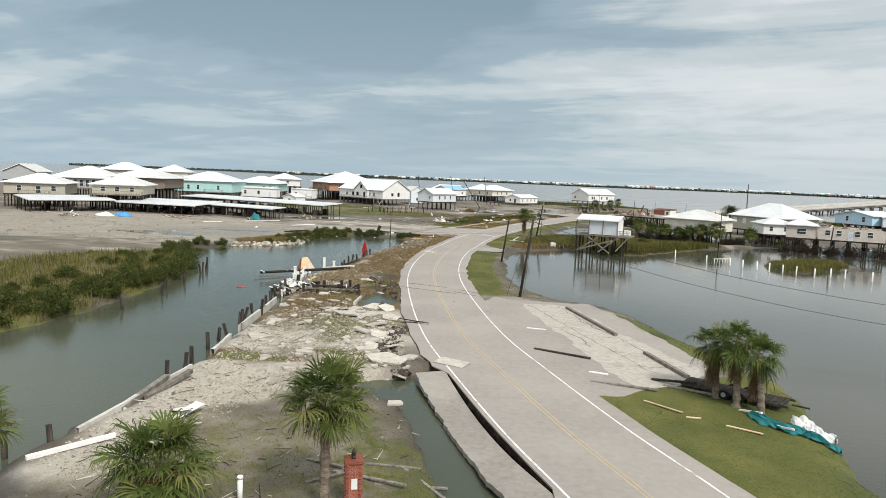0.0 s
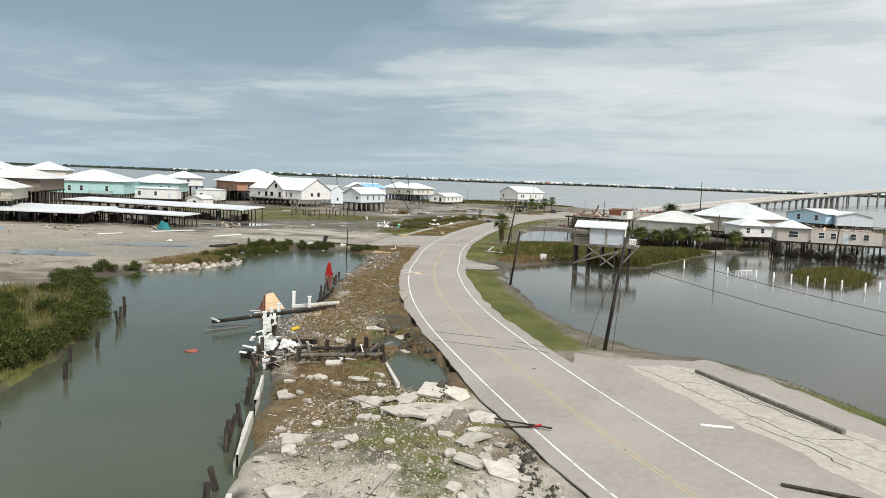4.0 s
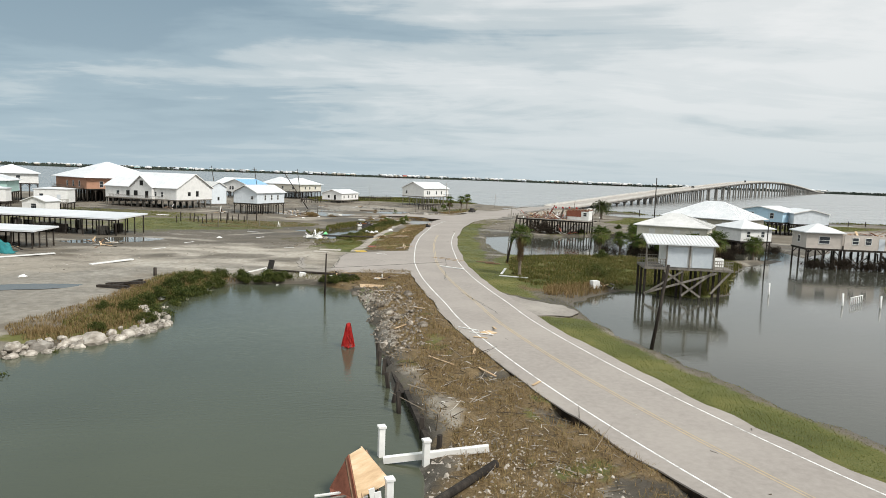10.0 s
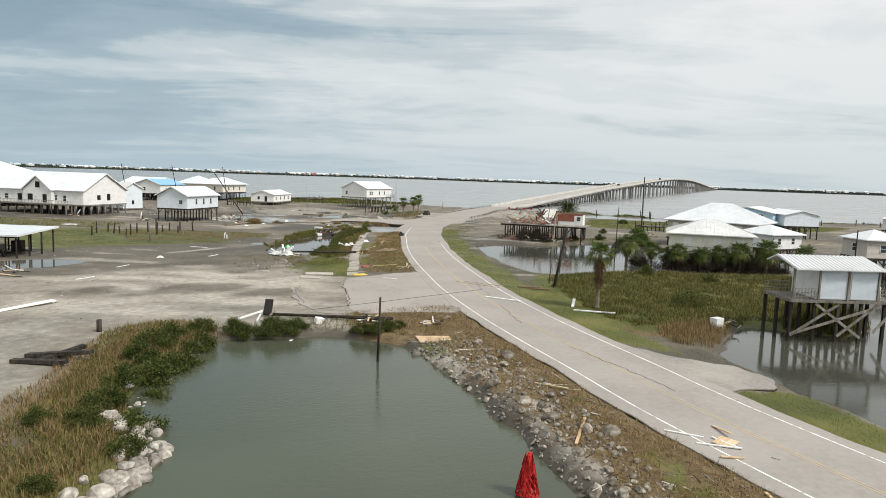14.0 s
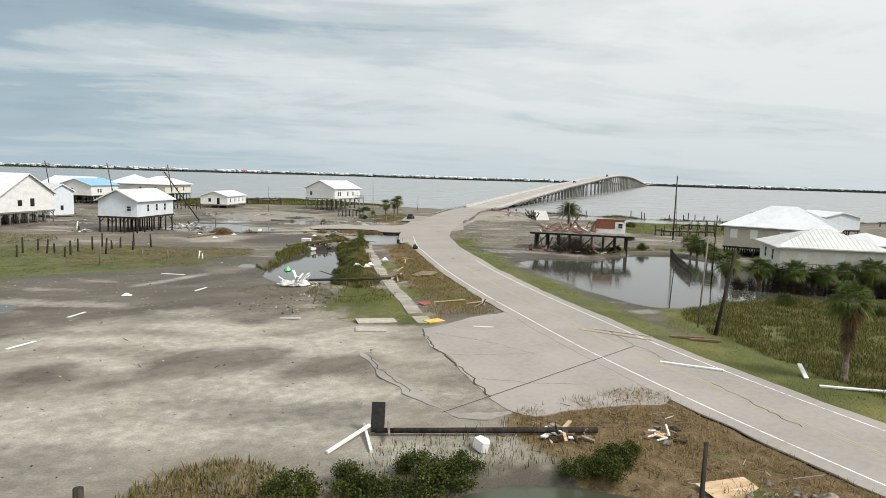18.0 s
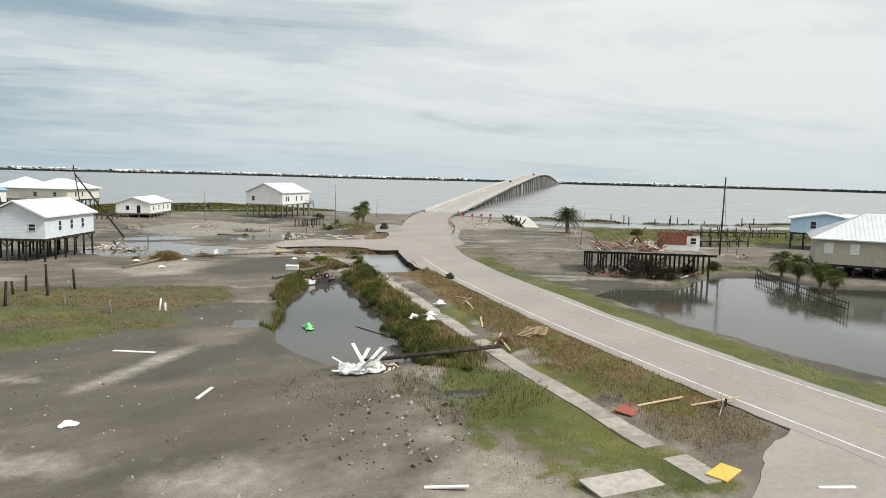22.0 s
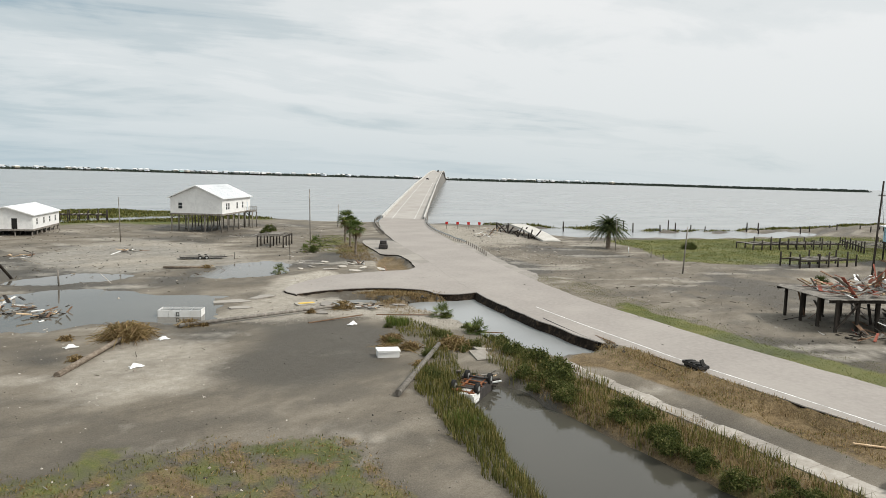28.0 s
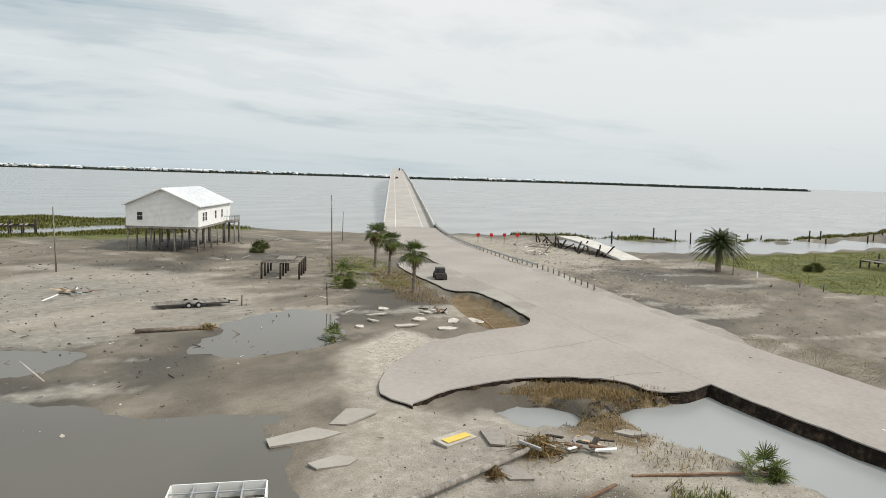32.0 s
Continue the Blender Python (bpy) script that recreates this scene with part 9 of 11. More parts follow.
cross_bulkhead()
boards([(-17.6, 80.8, -14.3, 77.8, 0.45)], "wood_dark", 0.34, 0.34, "piling", "dark piling lying on the fill", "timber")
boards([(-19.8, 78.0, -17.8, 77.0, 0.1)], "rubber", 0.55, 0.5, "float_drum", "black dock float lying in the canal", "float")
boards([(-9.1, 75.3, -8.8, 67.3, 0.1)], "concrete", 0.22, 0.3, "kerb", "white concrete kerb standing along the pit", "kerb")
slab((-12.8, 73.4), (1.5, 1.1), 8, 20, "large pale concrete slab heaved up on the fill")
boards([(-16.6, 84.7, -16.0, 84.9, 0.15)], "yellow", 0.4, 0.14, "yellow_case", "small yellow case lying on the grass", "case")


def fallen_pole(a, b, label, r=0.17, arms=(), material="wood_dark", name="fallen_pole"):
    a, b = Vector(a), Vector(b)
    p = thing(name, label, "pole", a)
    bm = bmesh.new()
    bm_tube(bm, (0, 0, 0), b - a, r, r * 0.8, 9)
    part("shaft", bm, material, p)
    d = (b - a).normalized()
    side = d.cross(Vector((0, 0, 1))).normalized()
    for u, half, lift, m in arms:
        bm = bmesh.new()
        c = (b - a) * u + Vector((0, 0, lift))
        bm_beam(bm, c - side * half, c + side * half, 0.12, 0.14)
        part("crossarm", bm, m, p)
    return p


fallen_pole((-13.0, 93.8, 0.55), (-23.6, 86.8, 0.45), "black utility pole fallen over the canal's edge", 0.2, ((0.98, 0.8, 0.15, "plastic_white"), (0.72, 0.3, 0.1, "wood_grey")))
boards([(-20.8, 88.2, -24.2, 86.0, 0.1), (-20.4, 89.2, -24.0, 87.2, 0.15)], "wood_grey", 0.08, 0.08, "crossarm", "pale crossarm strut over the water", "crossarm")
fallen_pole((-5.4, 152.4, 0.45), (-15.8, 158.2, 0.5), "dark utility pole fallen at the canal's head", 0.17, ((0.94, 1.0, 0.12, "wood_grey"),))
boards([(-18.9, 157.4, -16.0, 158.4, 0.5), (-17.0, 156.4, -15.8, 159.4, 0.2)], "plastic_white", 0.14, 0.14, "crossarm", "splayed white crossarm on the muddy shore", "crossarm")
boards([(-15.6, 158.3, -15.2, 158.9, 1.35)], "rubber", 0.7, 0.3, "transformer_box", "black box standing on end", "box")
fallen_pole((10.4, 201.4, 0.75), (-0.8, 204.4, 0.75), "dark utility pole fallen across the ditch", 0.18, ((0.9, 0.6, 0.1, "wood_grey"),))
fallen_pole((13.8, 244.4, 0.45), (25.2, 249.9, 0.6), "grey pole fallen by the ditch", 0.22, (), "wood_grey")
fallen_pole((15.0, 271.2, 0.42), (32.4, 267.2, 0.6), "long bare pole fallen over the pavement slabs", 0.19, ((0.95, 0.9, 0.1, "metal_grey"), (0.9, 0.7, 0.2, "metal_grey")), "wood_grey")
fallen_pole((1.6, 264.0, 0.3), (11.4, 271.8, 0.55), "fallen tree trunk with roots", 0.24, (), "trunk", "fallen_tree")
fallen_pole((38.4, 302.2, 0.35), (33.6, 305.4, 0.42), "fallen palm trunk with its root ball", 0.22, (), "trunk", "fallen_palm")
for x, y, s, n in ((10.0, 270.8, 1.9, 900), (26.3, 249.2, 1.3, 620), (31.4, 267.4, 1.1, 360), (24.2, 254.2, 1.0, 320), (23.4, 251.4, 0.9, 260), (22.0, 252.6, 0.8, 200), (16.0, 271.4, 0.9, 260), (38.4, 302.2, 0.7, 170), (12.6, 203.0, 0.8, 160), (20.5, 247.9, 0.6, 160), (4.2, 267.0, 0.6, 120), (27.5, 268.0, 0.6, 110), (41, 265.6, 0.9, 200), (45.6, 261.6, 0.8, 200), (6.4, 273.6, 0.6, 120), (17.0, 270.6, 0.5, 120)):
    # a heap of straw and roots: bent strands thrown over one another
    a = rng.uniform(0, 6.28, n)
    u = np.sqrt(rng.uniform(0, 1, n)) * s
    base = np.stack([x + np.cos(a) * u * 0.7, y + np.sin(a) * u * 0.7, np.full(n, land(x, y))], 1)
    top = base + np.stack([rng.normal(0, 0.3, n) * s, rng.normal(0, 0.3, n) * s, s * 0.55 * (1 - (u / s) ** 2) + rng.uniform(0, 0.25, n) * s], 1)
    end = top + np.stack([rng.normal(0, 0.45, n) * s, rng.normal(0, 0.45, n) * s, -rng.uniform(0.1, 0.6, n) * s], 1)
    end[:, 2] = np.maximum(end[:, 2], land(x, y) + 0.02)
    w = np.stack([rng.normal(0, 1, n), rng.normal(0, 1, n), rng.normal(0, 1, n)], 1) * 0.018
    v = np.stack([base - w, base + w, top + w, top - w, end + w * 0.5, end - w * 0.5], 1).reshape(-1, 3)
    i = np.arange(n) * 6
    f = np.concatenate([np.stack([i, i + 1, i + 2, i + 3], 1), np.stack([i + 3, i + 2, i + 4, i + 5], 1)])
    tagged(arrays("straw_heap", v, f, "straw"), "heap of washed-up brown straw and roots", "straw heap", kind="stuff")


# ---- things in and by the canal ----
def marker():
    m = thing("channel_marker", "marker post wrapped in torn red netting", "marker", (-14.0, 119.4, -0.4))
    bm = bmesh.new()
    bm_tube(bm, (0, 0, -0.8), (0.05, 0, 2.1), 0.10, 0.08, 8)
    part("post", bm, "red", m)
    V, F = [], []
    for k in range(420):
        z0 = rng.uniform(0, 1.9)
        r0 = 0.44 * (1 - z0 / 2.3) + 0.06
        a = rng.uniform(0, 6.28)
        z1, a1 = z0 - rng.uniform(0.2, 0.7), a + rng.normal(0, 0.5)
        r1 = 0.47 * (1 - max(z1, 0) / 2.3) + 0.07
        p, q = np.array((math.cos(a) * r0, math.sin(a) * r0, z0 + 0.2)), np.array((math.cos(a1) * r1, math.sin(a1) * r1, max(z1, 0) + 0.2))
        w = np.array((0, 0, 0.03)) + rng.normal(0, 0.015, 3)
        n = len(V)
        V += [p - w, p + w, q + w, q - w]
        F.append((n, n + 1, n + 2, n + 3))
    o = arrays("netting", V, F, "red")
    o.parent = m


marker()


def roof_fragment():
    r = thing("roof_fragment", "torn plywood roof fragment tipped in the canal", "roof fragment", (-19.3, 94.4, -0.2), 30)
    for pts, mat in ((((-1.0, -0.9, 0.3), (1.0, -0.9, 0.4), (0.2, 0.2, 1.9), (-0.5, 0.2, 1.8)), "wood_new"), (((1.0, -0.9, 0.4), (1.3, 1.0, 0.3), (0.3, 0.3, 1.9), (0.2, 0.2, 1.9)), "wood_new"), (((-1.0, -0.9, 0.3), (-0.5, 0.2, 1.8), (-0.9, 0.9, 0.2), (-1.4, 0.2, -0.2)), "brick_red")):
        bm = bmesh.new()
        f = bm.faces.new([bm.verts.new(p) for p in pts])
        g_ = bmesh.ops.extrude_face_region(bm, geom=[f])
        f.normal_update()
        for v in [e for e in g_["geom"] if isinstance(e, bmesh.types.BMVert)]:
            v.co -= f.normal * 0.05
        bmesh.ops.recalc_face_normals(bm, faces=bm.faces)
        part("plywood_sheet", bm, mat, r)
    for k in range(5):
        bm = bmesh.new()
        bm_beam(bm, (-1.3 + 0.5 * k, -1.0, 0.2), (-0.7 + 0.3 * k, 0.2, 1.7), 0.06, 0.1)
        part("rafter", bm, "wood_brown", r)
    for k in range(4):
        bm = bmesh.new()
        bm_beam(bm, (-1.8, -0.6 + 0.5 * k, 0.15), (-0.5, -1.4 + 0.4 * k, 0.3), 0.14, 0.06)
        part("loose_board", bm, "plastic_white" if k % 2 else "wood_grey", r)


roof_fragment()
for x, y, h in ((-17.3, 98.0, 1.5), (-15.6, 96.1, 1.2), (-19.1, 86.9, 1.6), (-18.4, 92.9, 1.2), (-18.9, 85.4, 0.9)):
    bm = bmesh.new()
    bm_beam(bm, (0, 0, -0.8), (0, 0, h), 0.3, 0.3)
    bm_box(bm, (-0.2, -0.2, h), (0.2, 0.2, h + 0.1))
    o = part("dock_post", bm, "plastic_white")
    o.location = (x, y, max(land(x, y), -0.3))
    tagged(o, "square white dock post", "post", "white dock posts")
slab((-5.2, 144.6), (2.9, 1.5), 6, -12, "sheet of bare plywood on the straw bank", "wood_new", 0.04, 4, "", "plywood_sheet")
slab((-1.9, 118.6), (1.3, 1.0), 2, 20, "small plywood panel lying on the road", "wood_new", 0.04, 4, "", "plywood_board", 0.44)
slab((-23.8, 79.6), (1.3, 0.9), 3, 20, "rust-red board floating in the canal", "red_board", 0.06, 5, "", "floating_board", -0.31)
slab((-19.4, 150.9), (1.2, 0.7), 12, 20, "crumpled white sheet on the bank", "plastic_white", 0.12, 7, "", "white_scrap")
slab((-12.0, 154.0), (1.5, 0.9), 14, 60, "crumpled white sheeting by the fallen pole", "plastic_white", 0.5, 8, "", "white_sheeting")
slab((-28.8, 141.5), (1.5, 0.7), 10, 20, "crumpled white sheet in the bank grass", "plastic_white", 0.25, 8, "", "white_sheeting")
slab((-15.4, 150.6), (0.9, 0.6), 20, 20, "white drum lying on the shore", "plastic_white", 0.35, 8, "", "white_drum")
bm = bmesh.new()
bm_tube(bm, (0, 0, -0.3), (0, 0, 1.0), 0.22, 0.2, 9)
o = part("stump", bm, "wood_dark")
o.location = P3(-29.6, 157.2)
tagged(o, "weathered dark wooden stump on the lot's edge", "post")
slab((-14.6, 90.6), (0.8, 0.5), 5, 20, "yellow plastic scrap on the fill", "paint_yellow", 0.2, 6, "", "yellow_scrap")


# brick pier at the start, built of single bricks
def brick_pier(x, y):
    p = thing("brick_pier", "red brick gate pier with a small finial", "pier", (x, y, land(x, y)), 12)
    bm = bmesh.new()
    bm_box(bm, (-0.29, -0.29, -0.3), (0.29, 0.29, 1.9))
    core = part("mortar_core", bm, "mortar", p)
    bm = bmesh.new()
    bm_box(bm, (-0.1, -0.05, 0.0), (0.1, 0.05, 0.065))
    bmesh.ops.bevel(bm, geom=list(bm.edges), offset=0.006, segments=1)
    first_brick = part("brick", bm, "brick", p)
    n = 0
    for c in range(24):
        z = c * 0.078
        for s in range(4):
            for k in range(3):
                off = -0.215 + 0.215 * k + (0.05 if c % 2 else -0.05)
                loc, rot = {0: ((off, -0.255, z), 0), 1: ((0.255, off, z), 90), 2: ((-off, 0.255, z), 180), 3: ((-0.255, -off, z), 270)}[s]
                if n == 0:
                    first_brick.matrix_basis = pose(*loc, 0, 0, rot)
                else:
                    again(first_brick, "brick", loc, (0, 0, rot), parent=p)
                n += 1
    bm = bmesh.new()
    bm_box(bm, (-0.38, -0.38, 1.88), (0.38, 0.38, 1.98))
    part("cap", bm, "brick", p)
    bm = bmesh.new()
    bm_tube(bm, (0, 0, 1.98), (0, 0, 2.15), 0.10, 0.05, 8)
    bm_tube(bm, (0, 0, 2.15), (0, 0, 2.42), 0.11, 0.03, 8)
    part("finial", bm, "metal_dark", p)
    bm = bmesh.new()
    bm_box(bm, (-0.1, -0.315, 0.8), (0.14, -0.306, 1.25))
    part("plaque", bm, "plastic_white", p)


brick_pier(-3.3, 26.4)
bm = bmesh.new()
bm_tube(bm, (0, 0, -0.3), (0, 0, 0.95), 0.11, 0.11, 10)
bm_tube(bm, (0, 0, 0.95), (0, 0, 1.05), 0.14, 0.12, 10)
o = part("white_post", bm, "plastic_white")
o.location = P3(-7.9, 26.4)
tagged(o, "white capped plastic post on the fill", "post")
boards([(-2.6, 28.2, 0.6, 29.0, 0.1), (-4.6, 29.4, -1.2, 27.8, 0.2), (-1.6, 30.2, 1.0, 27.2, 0.1), (-5.6, 28.2, -3.6, 29.2, 0.15), (-3.2, 30.2, -0.6, 30.0, 0.1), (-2.4, 26.8, 0.4, 26.2, 0.2), (-6.0, 30.6, -4.2, 29.6, 0.1)], "wood_grey", 0.16, 0.06, "plank", "broken grey plank by the scoured edge")

# ---- by the lagoon ----
for i, (x, y) in enumerate(((45.8, 133.5), (48.8, 125.1), (52.2, 122.8), (53.2, 119.9), (55.0, 118.2), (56.2, 116.2), (57.7, 114.5), (59.1, 112.8), (60.9, 110.5), (64.2, 111.6), (66.1, 110.8), (69.1, 108.4), (74, 112))):
    bm = bmesh.new()
    bm_tube(bm, (0, 0, -1.2), (rng.normal(0, 0.04), rng.normal(0, 0.04), 1.5), 0.12, 0.11, 8)
    o = part("white_piling", bm, "plastic_white")
    o.location = (x, y, -0.3)
    tagged(o, "white piling standing in the lagoon", "piling", "white pilings")
gate = thing("pipe_gate", "white pipe gate standing in the water", "gate", (52.0, 125.8, -0.3), 18)
for k in range(7):
    bm = bmesh.new()
    bm_tube(bm, (-1.8 + 0.6 * k, 0, -0.5), (-1.8 + 0.6 * k, 0, 0.9), 0.05, 0.05, 6)
    part("bar", bm, "plastic_white", gate)
bm = bmesh.new()
bm_tube(bm, (-1.9, 0, 0.9), (1.9, 0, 0.9), 0.07, 0.07, 6)
part("top_rail", bm, "plastic_white", gate)
# kerb of the parking apron
boards([(13.2, 70.5, 15.4, 58.5, 0.02), (16.2, 52.5, 17.3, 46.0, 0.02)], "wood_grey", 0.3, 0.25, "kerb_timber", "old kerb timber along the apron", "kerb")


def trailer(x, y, turn, L, W, label, deck="wood_grey"):
    t = thing("utility_trailer", label, "trailer", P3(x, y), turn)
    for k in range(int(L / 0.32)):
        bm = bmesh.new()
        bm_box(bm, (-L / 2 + 0.32 * k, -W / 2, 0.42), (-L / 2 + 0.32 * k + 0.28, W / 2, 0.48))
        part("deck_board", bm, deck, t)
    for yy in (-W / 2, W / 2):
        bm = bmesh.new()
        bm_beam(bm, (-L / 2, yy, 0.40), (L / 2, yy, 0.40), 0.08, 0.14)
        part("frame_rail", bm, "metal_dark", t)
        for xx in (-0.5, 0.45):
            bm = bmesh.new()
            bm_tube(bm, (xx, yy - 0.12, 0.3), (xx, yy + 0.12, 0.3), 0.32, 0.32, 14)
            wh = part("wheel", bm, "rubber", t)
            bm = bmesh.new()
            bm_tube(bm, (xx, yy - 0.13, 0.3), (xx, yy + 0.13, 0.3), 0.16, 0.16, 10)
            part("rim", bm, "metal_grey", wh)
    bm = bmesh.new()
    bm_beam(bm, (L / 2, 0, 0.36), (L / 2 + 1.0, 0, 0.36), 0.1, 0.1)
    part("drawbar", bm, "metal_dark", t)
    return t


trailer(44.0, 311.6, -29, 7.0, 2.0, "flat timber-decked trailer stranded on the flat")
trailer(19.3, 42.8, -40, 6.6, 1.8, "wrecked boat trailer under the palms", "wood_dark")


def sheet_heap(name, x, y, size, material, label, bumps=7, z=None, seed=1, turn=0.0, cat="tarpaulin"):
    """A crumpled cloth or sheet lying on the ground, with folds and thickness."""
    r = np.random.default_rng(seed)
    bm = bmesh.new()
    n = 16
    grid = [[None] * (n + 1) for _ in range(n + 1)]
    for i in range(n + 1):
        for j in range(n + 1):
            u, v = i / n - 0.5, j / n - 0.5
            fold = 0.16 * math.sin(9 * u + 4 * v + seed) + 0.12 * math.sin(13 * v - 5 * u + 2 * seed)
            hump = max(0, 1 - 4 * (u * u + v * v))
            grid[i][j] = bm.verts.new((u * size[0] * (1 + 0.2 * math.sin(5 * v + seed)), v * size[1] * (1 + 0.25 * math.sin(7 * u)), size[2] * hump * (0.6 + fold) + 0.05 + r.uniform(0, 0.03)))
    for i in range(n):
        for j in range(n):
            f = bm.faces.new((grid[i][j], grid[i + 1][j], grid[i + 1][j + 1], grid[i][j + 1]))
            f.smooth = True
    ex = bmesh.ops.extrude_face_region(bm, geom=list(bm.faces))
    for v in [e for e in ex["geom"] if isinstance(e, bmesh.types.BMVert)]:
        v.co.z -= 0.04
    bmesh.ops.recalc_face_normals(bm, faces=bm.faces)
    o = part(name, bm, material)
    o.matrix_basis = pose(x, y, (max(land(x, y), -0.3) if z is None else z), 0, 0, turn)
    return tagged(o, label, cat)


torn_net([(18.8, 39.4), (19.2, 38.3), (20.0, 37.0), (20.8, 36.1), (21.7, 35.0)], 0.95, "teal_cloth", "torn teal netting trailing into the lagoon", 71)
torn_net([(20.6, 38.2), (21.4, 37.3), (22.1, 36.2)], 1.5, "plastic_white", "crumpled white sheet beside the teal netting", 73, "torn_sheet", "sheet", 0.5)
boards([(18.4, 40.2, 19.1, 38.8, 0.35), (18.9, 38.2, 19.9, 36.6, 0.2)], "plastic_white", 0.12, 0.1, "pipe", "white pipe lying by the netting", "pipe")
boards([(14.6, 45.4, 17.0, 43.6, 0.4)], "wood_dark", 0.16, 0.14, "trailer_tongue", "dark timber on the lawn by the wrecked trailer", "timber")
sheet_heap("tarpaulin", -51.0, 182.6, (3.0, 2.6, 2.6), "teal_cloth", "turquoise tarpaulin heaped at the boat shed", seed=4)
sheet_heap("tarpaulin", -84.0, 176.0, (5.5, 3.0, 1.8), "blue_cloth", "blue and white wrecked boat cover on the lot", seed=5)
sheet_heap("boat_hull", -88.0, 174.5, (5.0, 2.2, 1.4), "plastic_white", "white hull fragment on the lot", seed=6, cat="boat")
torn_net([(-2.8, 204.4), (-1.8, 203.5), (-0.8, 203.2), (0.2, 203.6)], 1.3, "plastic_white", "heap of white torn sheet metal by the ditch", 75, "wreckage", "wreckage", 0.7)
for k in range(9):
    a = 40 * k
    boards([(-1.6 + rng.normal(0, 0.4), 203.7 + rng.normal(0, 0.4), -1.6 + 2.0 * math.cos(a), 203.7 + 1.8 * math.sin(a), rng.uniform(0.3, 1.9))], "plastic_white", 0.3, 0.05, "metal_strip", "bent white metal strip", "strip", "torn sheet metal")
sheet_heap("kayak", 4.1, 219.8, (1.9, 0.8, 0.55), "green_plastic", "small bright green boat floating in the ditch", z=-0.32, seed=8, turn=70, cat="boat")
for x, y, sd in ((12.4, 214.4, 9), (13.2, 213.0, 10), (14.6, 214.6, 11), (19.0, 218.0, 12)):
    sheet_heap("white_bag", x, y, (1.1, 0.8, 0.6), "plastic_white", "torn white bag caught in the ditch shrubs", seed=sd, z=land(x, y) + 0.3, cat="bag")
for x, y, sd in ((-19.6, 205, 21), (6.2, 262.4, 22), (5.6, 271.0, 23), (11.8, 268.4, 24), (-44, 158, 25), (26.6, 261.2, 26)):
    sheet_heap("white_scrap", x, y, (0.9, 0.6, 0.35), "plastic_white", "crumpled white scrap on the mud", seed=sd, cat="scrap")


def cooler(x, y, turn):
    c = thing("cooler", "white chest with its lid askew on the mud", "chest", P3(x, y), turn)
    bm = bmesh.new()
    bm_box(bm, (-0.85, -0.5, 0), (0.85, 0.5, 0.42))
    bmesh.ops.bevel(bm, geom=list(bm.edges), offset=0.05, segments=2)
    part("body", bm, "plastic_white", c)
    bm = bmesh.new()
    bm_box(bm, (-0.9, -0.55, 0.42), (0.9, 0.55, 0.56), pose(0, 0, 0.02, 2, 1, 3))
    bmesh.ops.bevel(bm, geom=list(bm.edges), offset=0.05, segments=2)
    part("lid", bm, "plastic_white", c)


cooler(20.6, 251.4, -40)


def service_body(x, y, turn):
    """A white metal cabinet body on its back: a tray with cross walls."""
    b = thing("metal_cabinet", "white metal cabinet lying open on its back", "cabinet", P3(x, y), turn)
    L, W, H = 4.0, 1.7, 0.75
    for lo, hi in (((-L / 2, -W / 2, 0), (L / 2, -W / 2 + 0.06, H)), ((-L / 2, W / 2 - 0.06, 0), (L / 2, W / 2, H)), ((-L / 2, -W / 2, 0), (-L / 2 + 0.06, W / 2, H)), ((L / 2 - 0.06, -W / 2, 0), (L / 2, W / 2, H)), ((-L / 2, -W / 2, 0), (L / 2, W / 2, 0.06))):
        bm = bmesh.new()
        bm_box(bm, lo, hi)
        part("panel", bm, "plastic_white", b)
    for k in (-0.25, 0.0, 0.25):
        bm = bmesh.new()
        bm_box(bm, (L * k - 0.03, -W / 2, 0.06), (L * k + 0.03, W / 2, H - 0.02))
        part("divider", bm, "metal_grey", b)
    bm = bmesh.new()
    bm_beam(bm, (-L / 2, 0.1, H - 0.08), (L / 2, 0.1, H - 0.08), 0.06, 0.06)
    part("rail", bm, "metal_grey", b)
    bm = bmesh.new()
    for lo, hi in (((-0.3, -W / 2 - 0.03, 0.2), (0.0, -W / 2, 0.26)), ((-0.3, -W / 2 - 0.03, 0.5), (0.0, -W / 2, 0.56)), ((-0.3, -W / 2 - 0.03, 0.26), (-0.24, -W / 2, 0.5)), ((-0.06, -W / 2 - 0.03, 0.26), (0.0, -W / 2, 0.5))):
        bm_box(bm, lo, hi)
    part("latch", bm, "rubber", b)


service_body(18.2, 276.0, -46)


